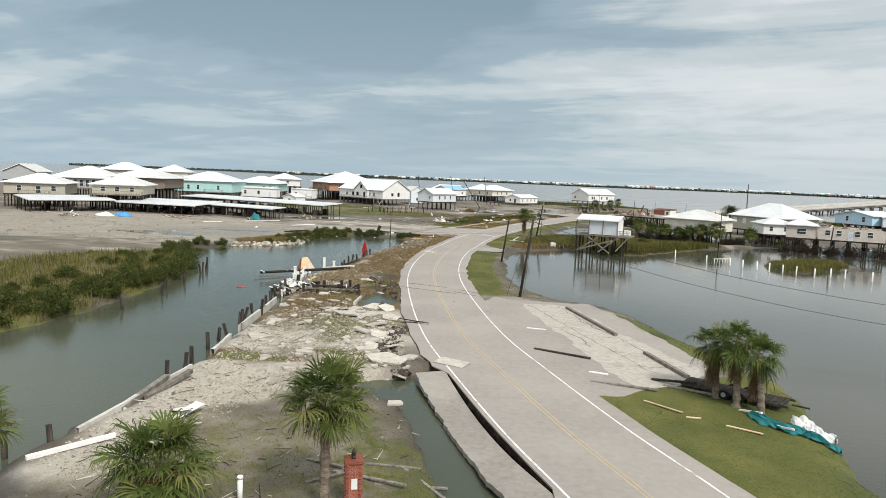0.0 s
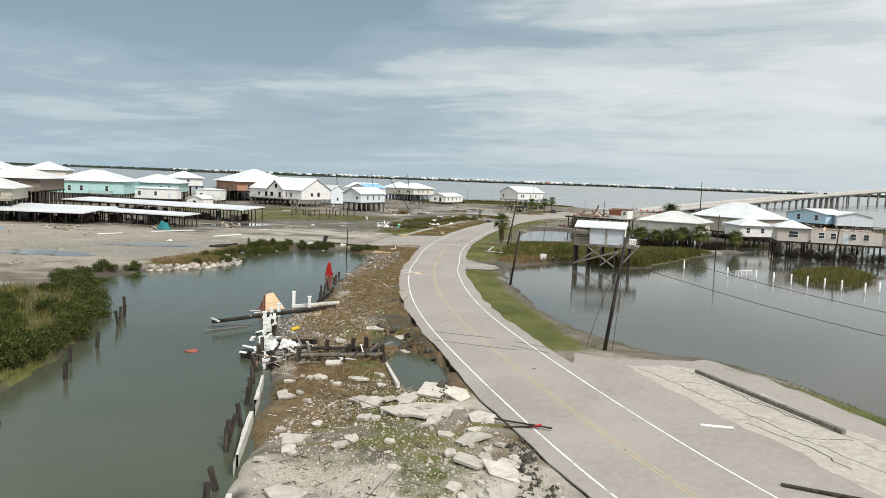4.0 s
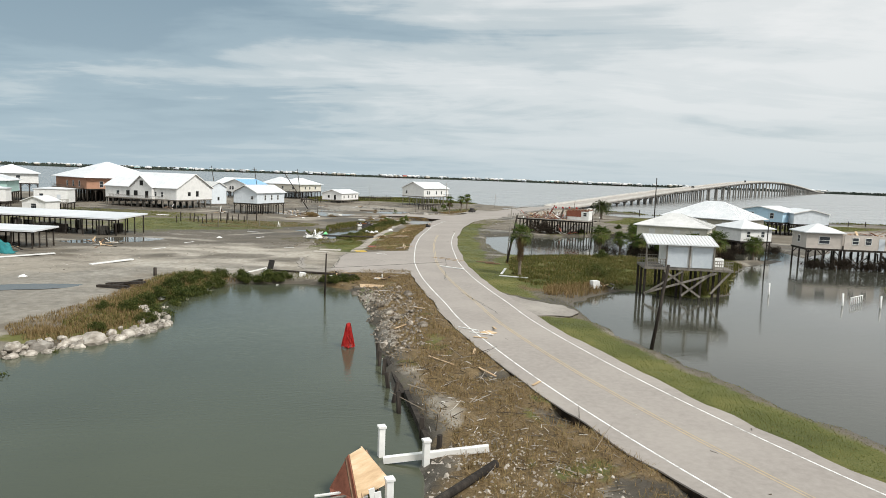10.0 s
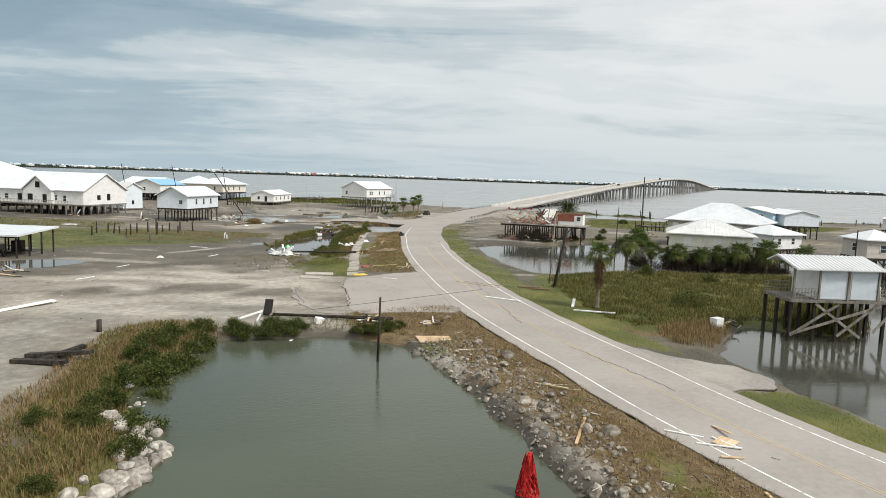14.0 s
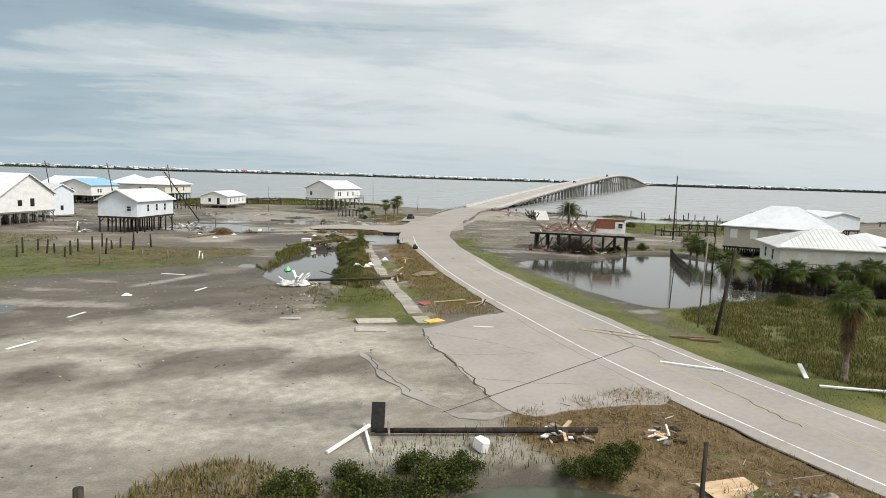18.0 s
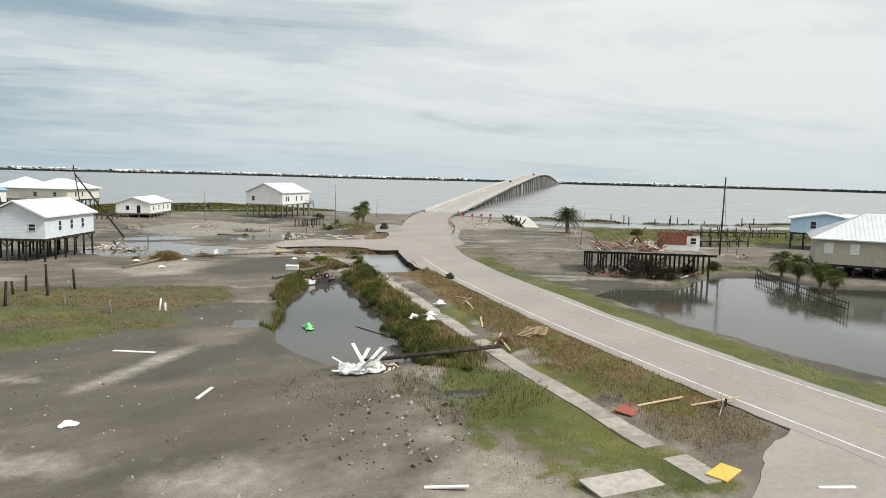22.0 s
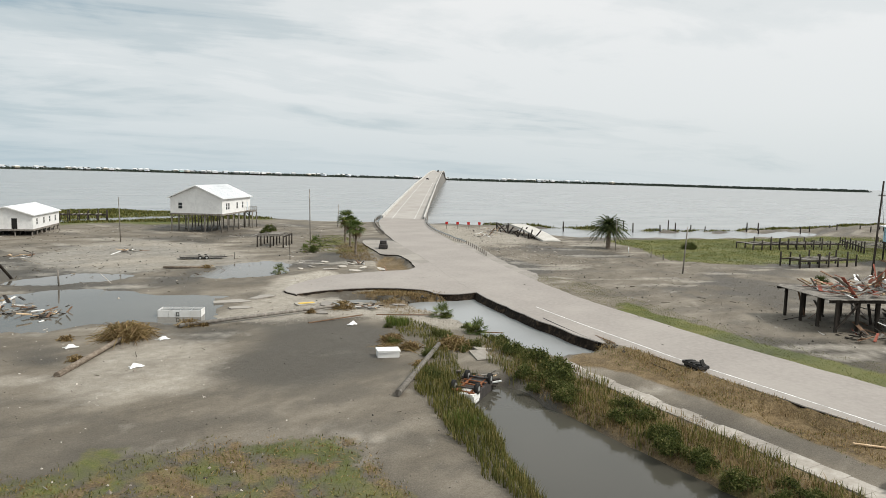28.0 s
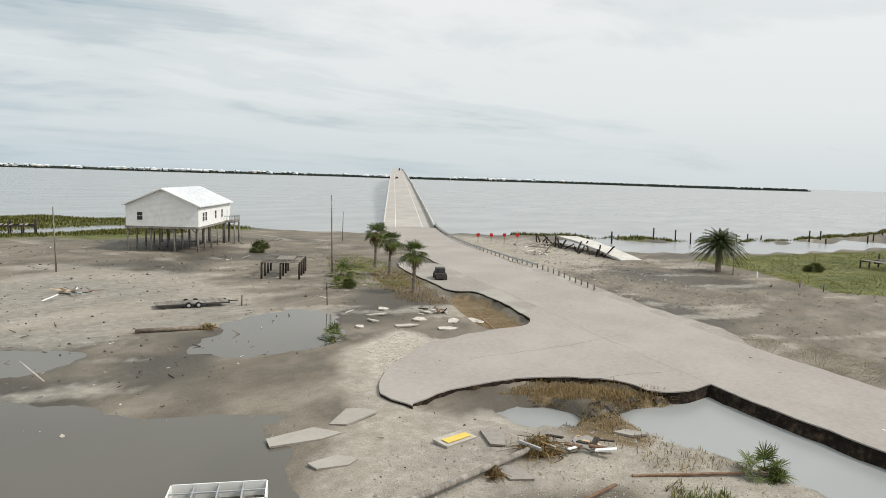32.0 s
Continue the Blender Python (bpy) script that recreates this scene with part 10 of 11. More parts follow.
def capsized_vehicle(x, y, turn):
    """A small truck upside down in the ditch: pan, frame rails, axles and wheels in the air."""
    v = thing("overturned_truck", "dark truck chassis with a white cab upside down in the ditch", "truck", (x, y, -0.35), turn)
    bm = bmesh.new()
    bm_box(bm, (-2.0, -0.85, 0.0), (2.0, 0.85, 0.65))
    bmesh.ops.bevel(bm, geom=list(bm.edges), offset=0.15, segments=2)
    part("body", bm, "metal_dark", v)
    bm = bmesh.new()
    bm_box(bm, (-2.05, -0.88, 0.1), (-0.9, 0.3, 0.72))
    bmesh.ops.bevel(bm, geom=list(bm.edges), offset=0.12, segments=2)
    part("cab_panel", bm, "plastic_white", v)
    bm = bmesh.new()
    bm_box(bm, (0.5, -0.8, 0.55), (1.9, 0.8, 0.8))
    bmesh.ops.bevel(bm, geom=list(bm.edges), offset=0.1, segments=2)
    part("engine_pan", bm, "metal_dark", v)
    for yy in (-0.5, 0.5):
        bm = bmesh.new()
        bm_beam(bm, (-2.0, yy, 0.75), (1.9, yy, 0.75), 0.1, 0.14)
        part("frame_rail", bm, "rust", v)
    for k in range(5):
        bm = bmesh.new()
        bm_beam(bm, (-1.8 + 0.8 * k, -0.8, 0.78), (-1.8 + 0.8 * k, 0.8, 0.84), 0.08, 0.08)
        part("cross_member", bm, "rust", v)
    for xx in (-1.3, 1.25):
        bm = bmesh.new()
        bm_tube(bm, (xx, -0.8, 0.9), (xx, 0.8, 0.9), 0.06, 0.06, 8)
        part("axle", bm, "metal_dark", v)
        for yy in (-0.82, 0.82):
            bm = bmesh.new()
            bm_tube(bm, (xx, yy - 0.12, 0.95), (xx, yy + 0.12, 0.95), 0.36, 0.36, 16)
            wl = part("wheel", bm, "rubber", v)
            bm = bmesh.new()
            bm_tube(bm, (xx, yy - 0.13, 0.95), (xx, yy + 0.13, 0.95), 0.18, 0.18, 10)
            part("rim", bm, "metal_grey", wl)


capsized_vehicle(18.6, 242.0, 15)


def broken_stand(x, y, turn):
    d = thing("broken_deck", "small stripped deck on dark posts", "deck", P3(x, y), turn)
    for k in range(12):
        bm = bmesh.new()
        bm_beam(bm, (-3.8 + 0.68 * k, -2.6 + rng.uniform(0, 1.2), 2.15), (-3.8 + 0.68 * k, 2.6, 2.15), 0.14, 0.07)
        part("joist", bm, "wood_grey", d)
    for yy in (-2.4, 0.0, 2.4):
        bm = bmesh.new()
        bm_beam(bm, (-4.0, yy, 2.0), (4.0, yy, 2.0), 0.1, 0.24)
        part("beam", bm, "wood_dark", d)
        for xx in (-3.8, -1.2, 1.4, 3.8):
            bm = bmesh.new()
            bm_tube(bm, (xx, yy, -0.6), (xx, yy, 2.0), 0.14, 0.13, 8)
            part("post", bm, "wood_dark", d)
    bm = bmesh.new()
    bm_box(bm, (-2.4, -1.4, 2.2), (1.6, 0.8, 2.4))
    part("loose_sheet", bm, "wood_grey", d)


broken_stand(65.5, 320.6, 38)


# ---- tyre heap on the road, sign, barricade ----
def bent_sign(x, y, turn):
    s = thing("curve_sign", "bent yellow curve sign lying on the verge", "road sign", P3(x, y), turn)
    bm = bmesh.new()
    bm_box(bm, (-0.35, -0.02, 0.0), (0.35, 0.02, 0.7), pose(0, 0, 0.15, -20, 35, 0))
    part("plate", bm, "paint_yellow", s)
    bm = bmesh.new()
    bm_beam(bm, (-0.1, -0.06, 0.2), (0.25, -0.1, 0.65), 0.14, 0.02)
    part("arrow", bm, "rubber", s)
    bm = bmesh.new()
    bm_tube(bm, (-1.6, 0.1, 0.1), (0.1, 0.05, 0.3), 0.03, 0.03, 6)
    part("post", bm, "metal_grey", s)


bent_sign(11.2, 183.6, 20)
w = thing("wrecked_cart", "dark wrecked cart standing at the road's edge", "cart", (33.2, 231.7, ROAD_Z), 55)
for k in range(3):
    bm = bmesh.new()
    bm_tube(bm, (-0.6 + 0.6 * k, -0.4, 0.22), (-0.6 + 0.6 * k, 0.4, 0.26), 0.26, 0.26, 14)
    part("tyre", bm, "rubber", w)
bm = bmesh.new()
bm_box(bm, (-1.0, -0.45, 0.2), (1.0, 0.45, 0.42))
bmesh.ops.bevel(bm, geom=list(bm.edges), offset=0.06, segments=1)
part("frame", bm, "metal_dark", w)
bm = bmesh.new()
bm_beam(bm, (-0.9, 0.0, 0.4), (-0.7, 0.1, 0.85), 0.5, 0.08)
part("seat", bm, "rubber", w)
tk = thing("crushed_vehicle", "dark crushed vehicle beside the ramp palms", "vehicle", (76.4, 302.6, 0.38), 40)
bm = bmesh.new()
bm_box(bm, (-1.6, -0.7, 0.2), (1.6, 0.7, 0.9))
bm_box(bm, (-0.8, -0.6, 0.9), (0.7, 0.6, 1.5))
bmesh.ops.bevel(bm, geom=list(bm.edges), offset=0.12, segments=2)
part("body", bm, "metal_dark", tk)
for xx in (-1.0, 1.0):
    for yy in (-0.7, 0.7):
        bm = bmesh.new()
        bm_tube(bm, (xx, yy - 0.1, 0.32), (xx, yy + 0.1, 0.32), 0.33, 0.33, 12)
        part("wheel", bm, "rubber", tk)


# pallets and ladders caught on the footway
def pallet(x, y, turn, tilt, label="broken wooden pallet on the footway"):
    p = thing("pallet", label, "pallet", P3(x, y), turn)
    for k in range(8):
        bm = bmesh.new()
        bm_beam(bm, (-1.2 + 0.33 * k, -0.55, 0.25 + tilt * k), (-1.2 + 0.33 * k, 0.55, 0.28 + tilt * k), 0.1, 0.03)
        part("slat", bm, "wood_new", p)
    for yy in (-0.5, 0.0, 0.5):
        bm = bmesh.new()
        bm_beam(bm, (-1.25, yy, 0.2), (1.2, yy, 0.2 + 7 * tilt), 0.06, 0.09)
        part("runner", bm, "wood_grey", p)


pallet(16.2, 203.4, 20, 0.04)
pallet(17.4, 203.0, 35, 0.02)
boards([(10.6, 202.4, 13.8, 204.4, 0.3), (11.2, 201.0, 12.6, 203.6, 0.4)], "wood_new", 0.12, 0.08, "plank", "bare plank tangled at the pole's foot")

# footway slabs
foot = spline([(1.0, 179.0), (3.0, 184.2), (5.2, 189.0), (8.2, 196.8), (11.4, 204.2), (14.6, 211.6), (19.6, 222.2), (24.4, 232.6), (28.6, 241.2), (31.6, 246.4)], 1.5)
fs = sides(foot)
footway = new("footway")
tagged(footway, "cracked pale concrete footway along the ditch", "pavement", kind="structure")
for i in range(len(foot) - 3):
    bm = bmesh.new()
    d = foot[i + 1] - foot[i]
    q = [foot[i] - fs[i] * 0.75, foot[i] + fs[i] * 0.75, foot[i] + d * 0.993 + fs[i] * 0.75, foot[i] + d * 0.993 - fs[i] * 0.75]
    c = foot[i] + d / 2
    if i in (2, 19):
        continue
    z = max(float(np.mean([land(*(c + d * k)) for k in (-2, -1, 0, 1, 2)])), 0.05) + 0.06 + rng.uniform(-0.015, 0.015)
    tl = rng.normal(0, 0.015)
    top = [bm.verts.new((p[0], p[1], z + tl * (1 if k in (0, 3) else -1))) for k, p in enumerate(q)]
    low = [bm.verts.new((v.co.x, v.co.y, v.co.z - 0.2)) for v in top]
    bm.faces.new(top)
    for k in range(4):
        bm.faces.new((top[k], low[k], low[(k + 1) % 4], top[(k + 1) % 4]))
    bmesh.ops.recalc_face_normals(bm, faces=bm.faces)
    part("footway_slab", bm, "footway", footway)

# ---- guard rail of the ramp ----
rail_line = spline([(81.9, 283.0), (92.4, 293.4), (102.8, 305.2), (117.8, 322.6), (133.0, 337.0), (146.5, 348.2), (158, 357)], 2.0)
guard = thing("guard_rail", "bent steel guard rail on short posts along the ramp", "guard rail", (0, 0, 0))
for i, p in enumerate(rail_line):
    bm = bmesh.new()
    z = land(*p)
    bm_beam(bm, (p[0], p[1], z - 0.4), (p[0], p[1], max(z, 0.2) + 0.8), 0.16, 0.16)
    part("post", bm, "wood_grey", guard)
rz = np.array([max(land(*p), 0.2) for p in rail_line])
for off, zz, th in ((-0.10, 0.75, 0.30),):
    line3 = np.column_stack([rail_line[10:], rz[10:]])
    ribbon("rail", line3, off - 0.04, off + 0.04, zz, "metal_grey", th, parent=guard)
west_rail = spline([(99, 323), (113, 338), (127, 352), (139, 362.5), (150, 370.5)], 2.0)
guard2 = thing("guard_rail", "steel guard rail on the far side of the ramp", "guard rail", (0, 0, 0))
for p in west_rail:
    bm = bmesh.new()
    z = max(land(*p), 0.1)
    bm_beam(bm, (p[0], p[1], z - 0.4), (p[0], p[1], z + 0.8), 0.16, 0.16)
    part("post", bm, "wood_grey", guard2)
ribbon("rail", np.column_stack([west_rail, np.full(len(west_rail), 0.2)]), 0.06, 0.14, 0.75, "metal_grey", 0.3, parent=guard2)
for i, (x, y) in enumerate(((126, 325), (128.2, 323), (130.4, 321), (132.6, 319))):
    b = thing("barricade", "red and white road-end marker", "barricade", P3(x, y), 0, "road-end markers")
    bm = bmesh.new()
    bm_beam(bm, (0, 0, -0.2), (0, 0, 1.4), 0.1, 0.1)
    part("post", bm, "wood_grey", b)
    bm = bmesh.new()
    bm_box(bm, (-0.35, -0.05, 1.3), (0.35, 0.05, 2.0), pose(0, 0, 0, 0, 0, -40))
    part("plate", bm, "red", b)
br = thing("collapsed_trestle", "collapsed old bridge ramp on a dark timber trestle", "bridge ruin", (0, 0, 0))
bm = bmesh.new()
prev = None
ramp_pts = [((118.5, 289.5), 0.25), ((124, 296), 1.2), ((129, 302), 1.9), ((134, 308), 2.2), ((139, 313), 1.6)]
for (p, z) in ramp_pts:
    if prev is not None:
        bm_beam(bm, (*prev[0], prev[1]), (*p, z), 4.2, 0.4)
    prev = (p, z)
part("ramp_slab", bm, "concrete", br)
for k in range(20):
    u = rng.uniform(0.15, 1)
    x, y = 118.5 + 22 * u - 2.4, 289.5 + 25 * u + 2.2
    bm = bmesh.new()
    a = Vector((x + rng.normal(0, 0.6), y + rng.normal(0, 0.6), 0))
    bm_beam(bm, a, a + Vector((rng.normal(0, 1.2), rng.normal(0, 1.2), rng.uniform(0.8, 2.6))), 0.25, 0.25)
    part("timber", bm, "wood_dark", br)

# ---- piles and docks out in the bay ----
for i in range(34):
    u = rng.uniform(0, 1)
    x, y = 165 + 120 * u + rng.normal(0, 6), 305 - 95 * u + rng.normal(0, 7)
    bm = bmesh.new()
    bm_tube(bm, (0, 0, -2), (rng.normal(0, 0.1), rng.normal(0, 0.1), rng.uniform(0.8, 3.0)), 0.2, 0.18, 6)
    o = part("bay_piling", bm, "wood_dark")
    o.location = (x, y, -0.35)
    tagged(o, "bare dark piling of a lost dock in the bay", "piling", "lost dock pilings")


def ruined_dock(x, y, turn, L, W, label):
    d = thing("ruined_dock", label, "dock", (x, y, -0.3), turn)
    n = int(L / 2.2)
    for i in range(n + 1):
        for yy in (-W / 2, W / 2):
            bm = bmesh.new()
            bm_tube(bm, (-L / 2 + L * i / n, yy, -1.5), (-L / 2 + L * i / n, yy, rng.uniform(1.8, 3.2)), 0.16, 0.15, 7)
            part("post", bm, "wood_dark", d)
    for yy in (-W / 2, 0, W / 2):
        bm = bmesh.new()
        bm_beam(bm, (-L / 2, yy, 1.7), (L / 2, yy, 1.7), 0.15, 0.25)
        part("stringer", bm, "wood_dark", d)
    for k in range(int(L / 0.9)):
        if rng.uniform() < 0.6:
            bm = bmesh.new()
            bm_beam(bm, (-L / 2 + 0.9 * k, -W / 2, 1.88), (-L / 2 + 0.9 * k, W / 2, 1.88 + rng.normal(0, 0.05)), 0.5, 0.06)
            part("deck_board", bm, "wood_grey", d)


ruined_dock(150, 246, -35, 26, 5, "stripped timber dock on dark posts")
ruined_dock(118, 236, -30, 14, 4, "ruined timber walkway on dark posts")
ruined_dock(163, 232, 20, 20, 8, "wrecked dock with a fallen roof")
ruined_dock(66, 404, -30, 16, 4, "wrecked dock in the marsh")
ruined_dock(26, 362, -40, 8, 3, "collapsed landing by the white bungalow")

# fences and row of stumps on the flat
for i, (x, y) in enumerate(((-26.6, 248), (-24.4, 251.2), (-23.6, 246.4), (-22.5, 246.9), (-21.7, 241.3), (-20.7, 243.6), (-19.2, 247.9), (-17.0, 249.3), (-16.0, 243), (-15.0, 253.2), (-14.1, 249.5), (-12.6, 251.2), (-11.4, 247.0), (-10.2, 253.0), (-8.0, 250.0), (-27.6, 243.4))):
    bm = bmesh.new()
    bm_tube(bm, (0, 0, -0.4), (rng.normal(0, 0.12), rng.normal(0, 0.12), rng.uniform(1.4, 2.9)), 0.15, 0.13, 7)
    o = part("pile_stump", bm, "wood_dark")
    o.location = P3(x, y)
    tagged(o, "dark pile standing from a vanished house", "pile", "vanished house piles")
for x, y, h in ((-4.9, 232.6, 1.2), (-4.4, 232.2, 0.8), (-9.0, 233.6, 1.3), (-18.6, 230.2, 3.0), (17.4, 300.2, 2.0), (47.4, 308.2, 1.1), (-11.2, 241.0, 1.0), (106, 262, 1.1), (110, 268, 1.2), (104, 259, 1.0)):
    bm = bmesh.new()
    bm_tube(bm, (0, 0, -0.3), (rng.normal(0, 0.08), rng.normal(0, 0.08), h), 0.10, 0.09, 8)
    o = part("post", bm, "plastic_white" if h in (1.2, 0.8) else "wood_grey")
    o.location = P3(x, y)
    tagged(o, "white pipe stub in the mud" if h in (1.2, 0.8) else "leaning grey post in the mud", "post")
fence = thing("picket_fence", "dark picket fence round the flooded yard", "fence", (0, 0, 0))
fl = spline([(77.0, 209.5), (70, 203.5), (62.5, 196.5), (56, 190)], 0.7)
for p in fl:
    bm = bmesh.new()
    bm_beam(bm, (p[0], p[1], -0.6), (p[0], p[1], 1.3), 0.12, 0.04)
    part("picket", bm, "wood_dark", fence)
for z in (0.3, 1.0):
    ribbon("rail", np.column_stack([fl, np.zeros(len(fl))]), -0.03, 0.03, z, "wood_dark", 0.1, parent=fence)


def debris_pile(x, y, size, n, label):
    d = thing("debris_pile", label, "debris pile", P3(x, y))
    for k in range(n):
        a = Vector((rng.normal(0, size * 0.4), rng.normal(0, size * 0.4), rng.uniform(0, size * 0.22)))
        dv = Vector((rng.normal(0, 1), rng.normal(0, 1), rng.normal(0, 0.3))).normalized() * rng.uniform(0.5, size * 0.7)
        dv.z = max(dv.z, -a.z)
        bm = bmesh.new()
        bm_beam(bm, a, a + dv, rng.uniform(0.08, 0.35), 0.07)
        part("piece", bm, ["wood_grey", "wood_dark", "wood_brown", "plastic_white", "wood_new"][k % 5], d)


for x, y, s, n, l in ((7.5, 290, 3.4, 40, "heap of broken timber against the grey house"), (9.6, 284.5, 2.6, 26, "heap of broken timber under the grey house"), (-39, 193, 3.2, 26, "storm debris at the end of the boat shed"), (-52, 184, 3.0, 22, "storm debris before the boat sheds"), (-70, 178, 3.0, 18, "storm debris on the marina lot"), (-95, 170, 4.0, 20, "storm debris on the marina lot"), (25, 330, 3.0, 16, "storm debris on the mud flat"), (40, 326, 2.6, 14, "storm debris on the mud flat"),
                      (20.5, 243.0, 1.8, 26, "broken timber jammed in the ditch"), (33.4, 265.6, 1.6, 18, "splintered branches on the pavement slabs"), (58, 290.5, 1.8, 14, "broken timber by the ramp"), (128, 312, 4.0, 24, "drift debris below the ramp"), (116, 306, 3.6, 18, "drift debris below the ramp"), (71, 171, 2.4, 16, "storm debris in the flooded yard"), (80, 184, 3.0, 20, "storm debris in the flooded yard"), (24, 139.4, 1.6, 14, "broken white boards at the lagoon edge"), (-30, 300, 3, 16, "storm debris behind the damaged house"), (98, 222, 3.0, 16, "storm debris by the wrecked deck"), (-14.5, 282, 3.0, 20, "storm debris under the annex"), (-17.6, 76.0, 1.8, 20, "broken timber piled at the seawall"), (-18.6, 82.0, 1.6, 16, "splintered timber piled at the seawall")):
    debris_pile(x, y, s, n, l)
bm = bmesh.new()
bm_box(bm, (-0.5, -0.4, 0), (0.5, 0.4, 1.0))
bmesh.ops.bevel(bm, geom=list(bm.edges), offset=0.06, segments=1)
o = part("white_tank", bm, "plastic_white")
o.location = P3(22.4, 139.0)
tagged(o, "white plastic tank stranded in the reeds", "tank")

# ---- traffic on the bridge ----
for s_, off, hgt in ((560, 2.0, 2.6), (300, -2.0, 1.5)):
    p = BRIDGE_START + BRIDGE_WAY * s_ + np.array((BRIDGE_WAY[1], -BRIDGE_WAY[0])) * off
    v = thing("car", "dark vehicle far off on the bridge", "car", (p[0], p[1], float(np.interp(s_, BR, br_z)) + 0.02), -53.2)
    bm = bmesh.new()
    bm_box(bm, (-0.9, -2.2, 0.35), (0.9, 2.2, 0.95))
    bm_box(bm, (-0.8, -1.4, 0.95), (0.8, 0.9, hgt))
    bmesh.ops.bevel(bm, geom=list(bm.edges), offset=0.1, segments=1)
    part("body", bm, "metal_dark", v)
    for xx in (-0.85, 0.85):
        for yy in (-1.4, 1.4):
            bm = bmesh.new()
            bm_tube(bm, (xx - 0.1, yy, 0.34), (xx + 0.1, yy, 0.34), 0.34, 0.34, 10)
            part("wheel", bm, "rubber", v)

# ---- the far shore ----
far = thing("far_shore", "low far shore with trees and camps across the bay", "shore", (0, 0, 0))
tagged(far, kind="structure")
br_list = []
for k, bear in enumerate(np.arange(-30, 83.5, 0.4)):
    R = 2450 + 90 * math.sin(bear * 0.31) + (900 if bear < -12 else 0) * step01(np.array([-12 - bear]), 0, 8)[0]
    br_list.append((math.sin(radians(bear)) * R - 10, math.cos(radians(bear)) * R + 150))
shore_line = np.array(br_list)
ribbon("shore_land", shore_line, -14, 14, 0.9, "far_green", 2.0, parent=far)
tv, tf = [], []
for i in range(len(shore_line) - 1):
    bear = -30 + 0.4 * i
    thick_ = 26 if (bear < 2 or bear > 62) else 20
    for _ in range(thick_):
        p = shore_line[i] + (shore_line[i + 1] - shore_line[i]) * rng.uniform() + rng.normal(0, 5, 2)
        h, wd = rng.uniform(3.0, 8.5) * (1.2 if bear < 0 else 0.9), rng.uniform(2.5, 6)
        a = rng.uniform(0, 3.14)
        for q in (0, 1.57):
            c, s2 = math.cos(a + q) * wd, math.sin(a + q) * wd
            n = len(tv)
            tv += [(p[0] - c, p[1] - s2, 0.5), (p[0] + c, p[1] + s2, 0.5), (p[0] + c * 0.7, p[1] + s2 * 0.7, h * rng.uniform(0.6, 1)), (p[0], p[1], h * 1.15), (p[0] - c * 0.8, p[1] - s2 * 0.8, h * rng.uniform(0.6, 1))]
            tf += [(n, n + 1, n + 2), (n, n + 2, n + 3), (n, n + 3, n + 4)]
tagged(arrays("far_trees", tv, tf, "far_green"), "dark band of trees on the far shore", "trees", kind="stuff")


def camp(w, d, z0, h, rise, wallm, roofm):
    t = thing("far_camp", "tiny raised camp house on the far shore", "house", (0, 0, 0), 0, "far shore camps")
    bm = bmesh.new()
    bm_box(bm, (-w / 2, -d / 2, z0), (w / 2, d / 2, z0 + h))
    part("wall", bm, wallm, t)
    part("roof", roof_mesh("hip" if d >= w else "gable", w, d, rise, 0.6, z0 + h), roofm, t)
    bm = bmesh.new()
    bm_box(bm, (-w / 2 + 1, -d / 2 + 1, 0), (w / 2 - 1, d / 2 - 1, z0))
    part("under_storey", bm, "wood_dark", t)
    return t


kinds = [camp(14, 18, 4, 4, 3.2, "wall_white", "roof_white"), camp(18, 14, 3.5, 4, 3.0, "wall_grey", "roof_grey"), camp(12, 16, 4, 4.5, 3.0, "wall_tan", "roof_white"), camp(22, 12, 3, 5, 3.0, "wall_pale", "roof_grey"), camp(13, 15, 4, 4, 3.0, "wall_teal", "roof_white"), camp(16, 14, 3.5, 4, 2.6, "wall_orange", "roof_red")]
for i, t in enumerate(kinds):
    p = shore_line[60 + 12 * i]
    t.matrix_basis = pose(p[0], p[1], 0.9, 0, 0, 20 * i)
cnt = 0
while cnt < 190:
    bear = rng.uniform(-14, 66)
    if 52.0 < bear < 55.0 or (bear > 44 and bear < 50 and rng.uniform() < 0.6):
        continue
    i = int((bear + 30) / 0.4)
    p = shore_line[i] - np.array((math.sin(radians(bear)), math.cos(radians(bear)))) * rng.uniform(-25, 16)
    copy_thing(kinds[int(rng.choice([0, 0, 0, 1, 1, 1, 2, 2, 3, 3], 1)[0]) if rng.uniform() < 0.96 else 4], pose(p[0], p[1], 0.9, 0, 0, rng.uniform(0, 360)))
    cnt += 1

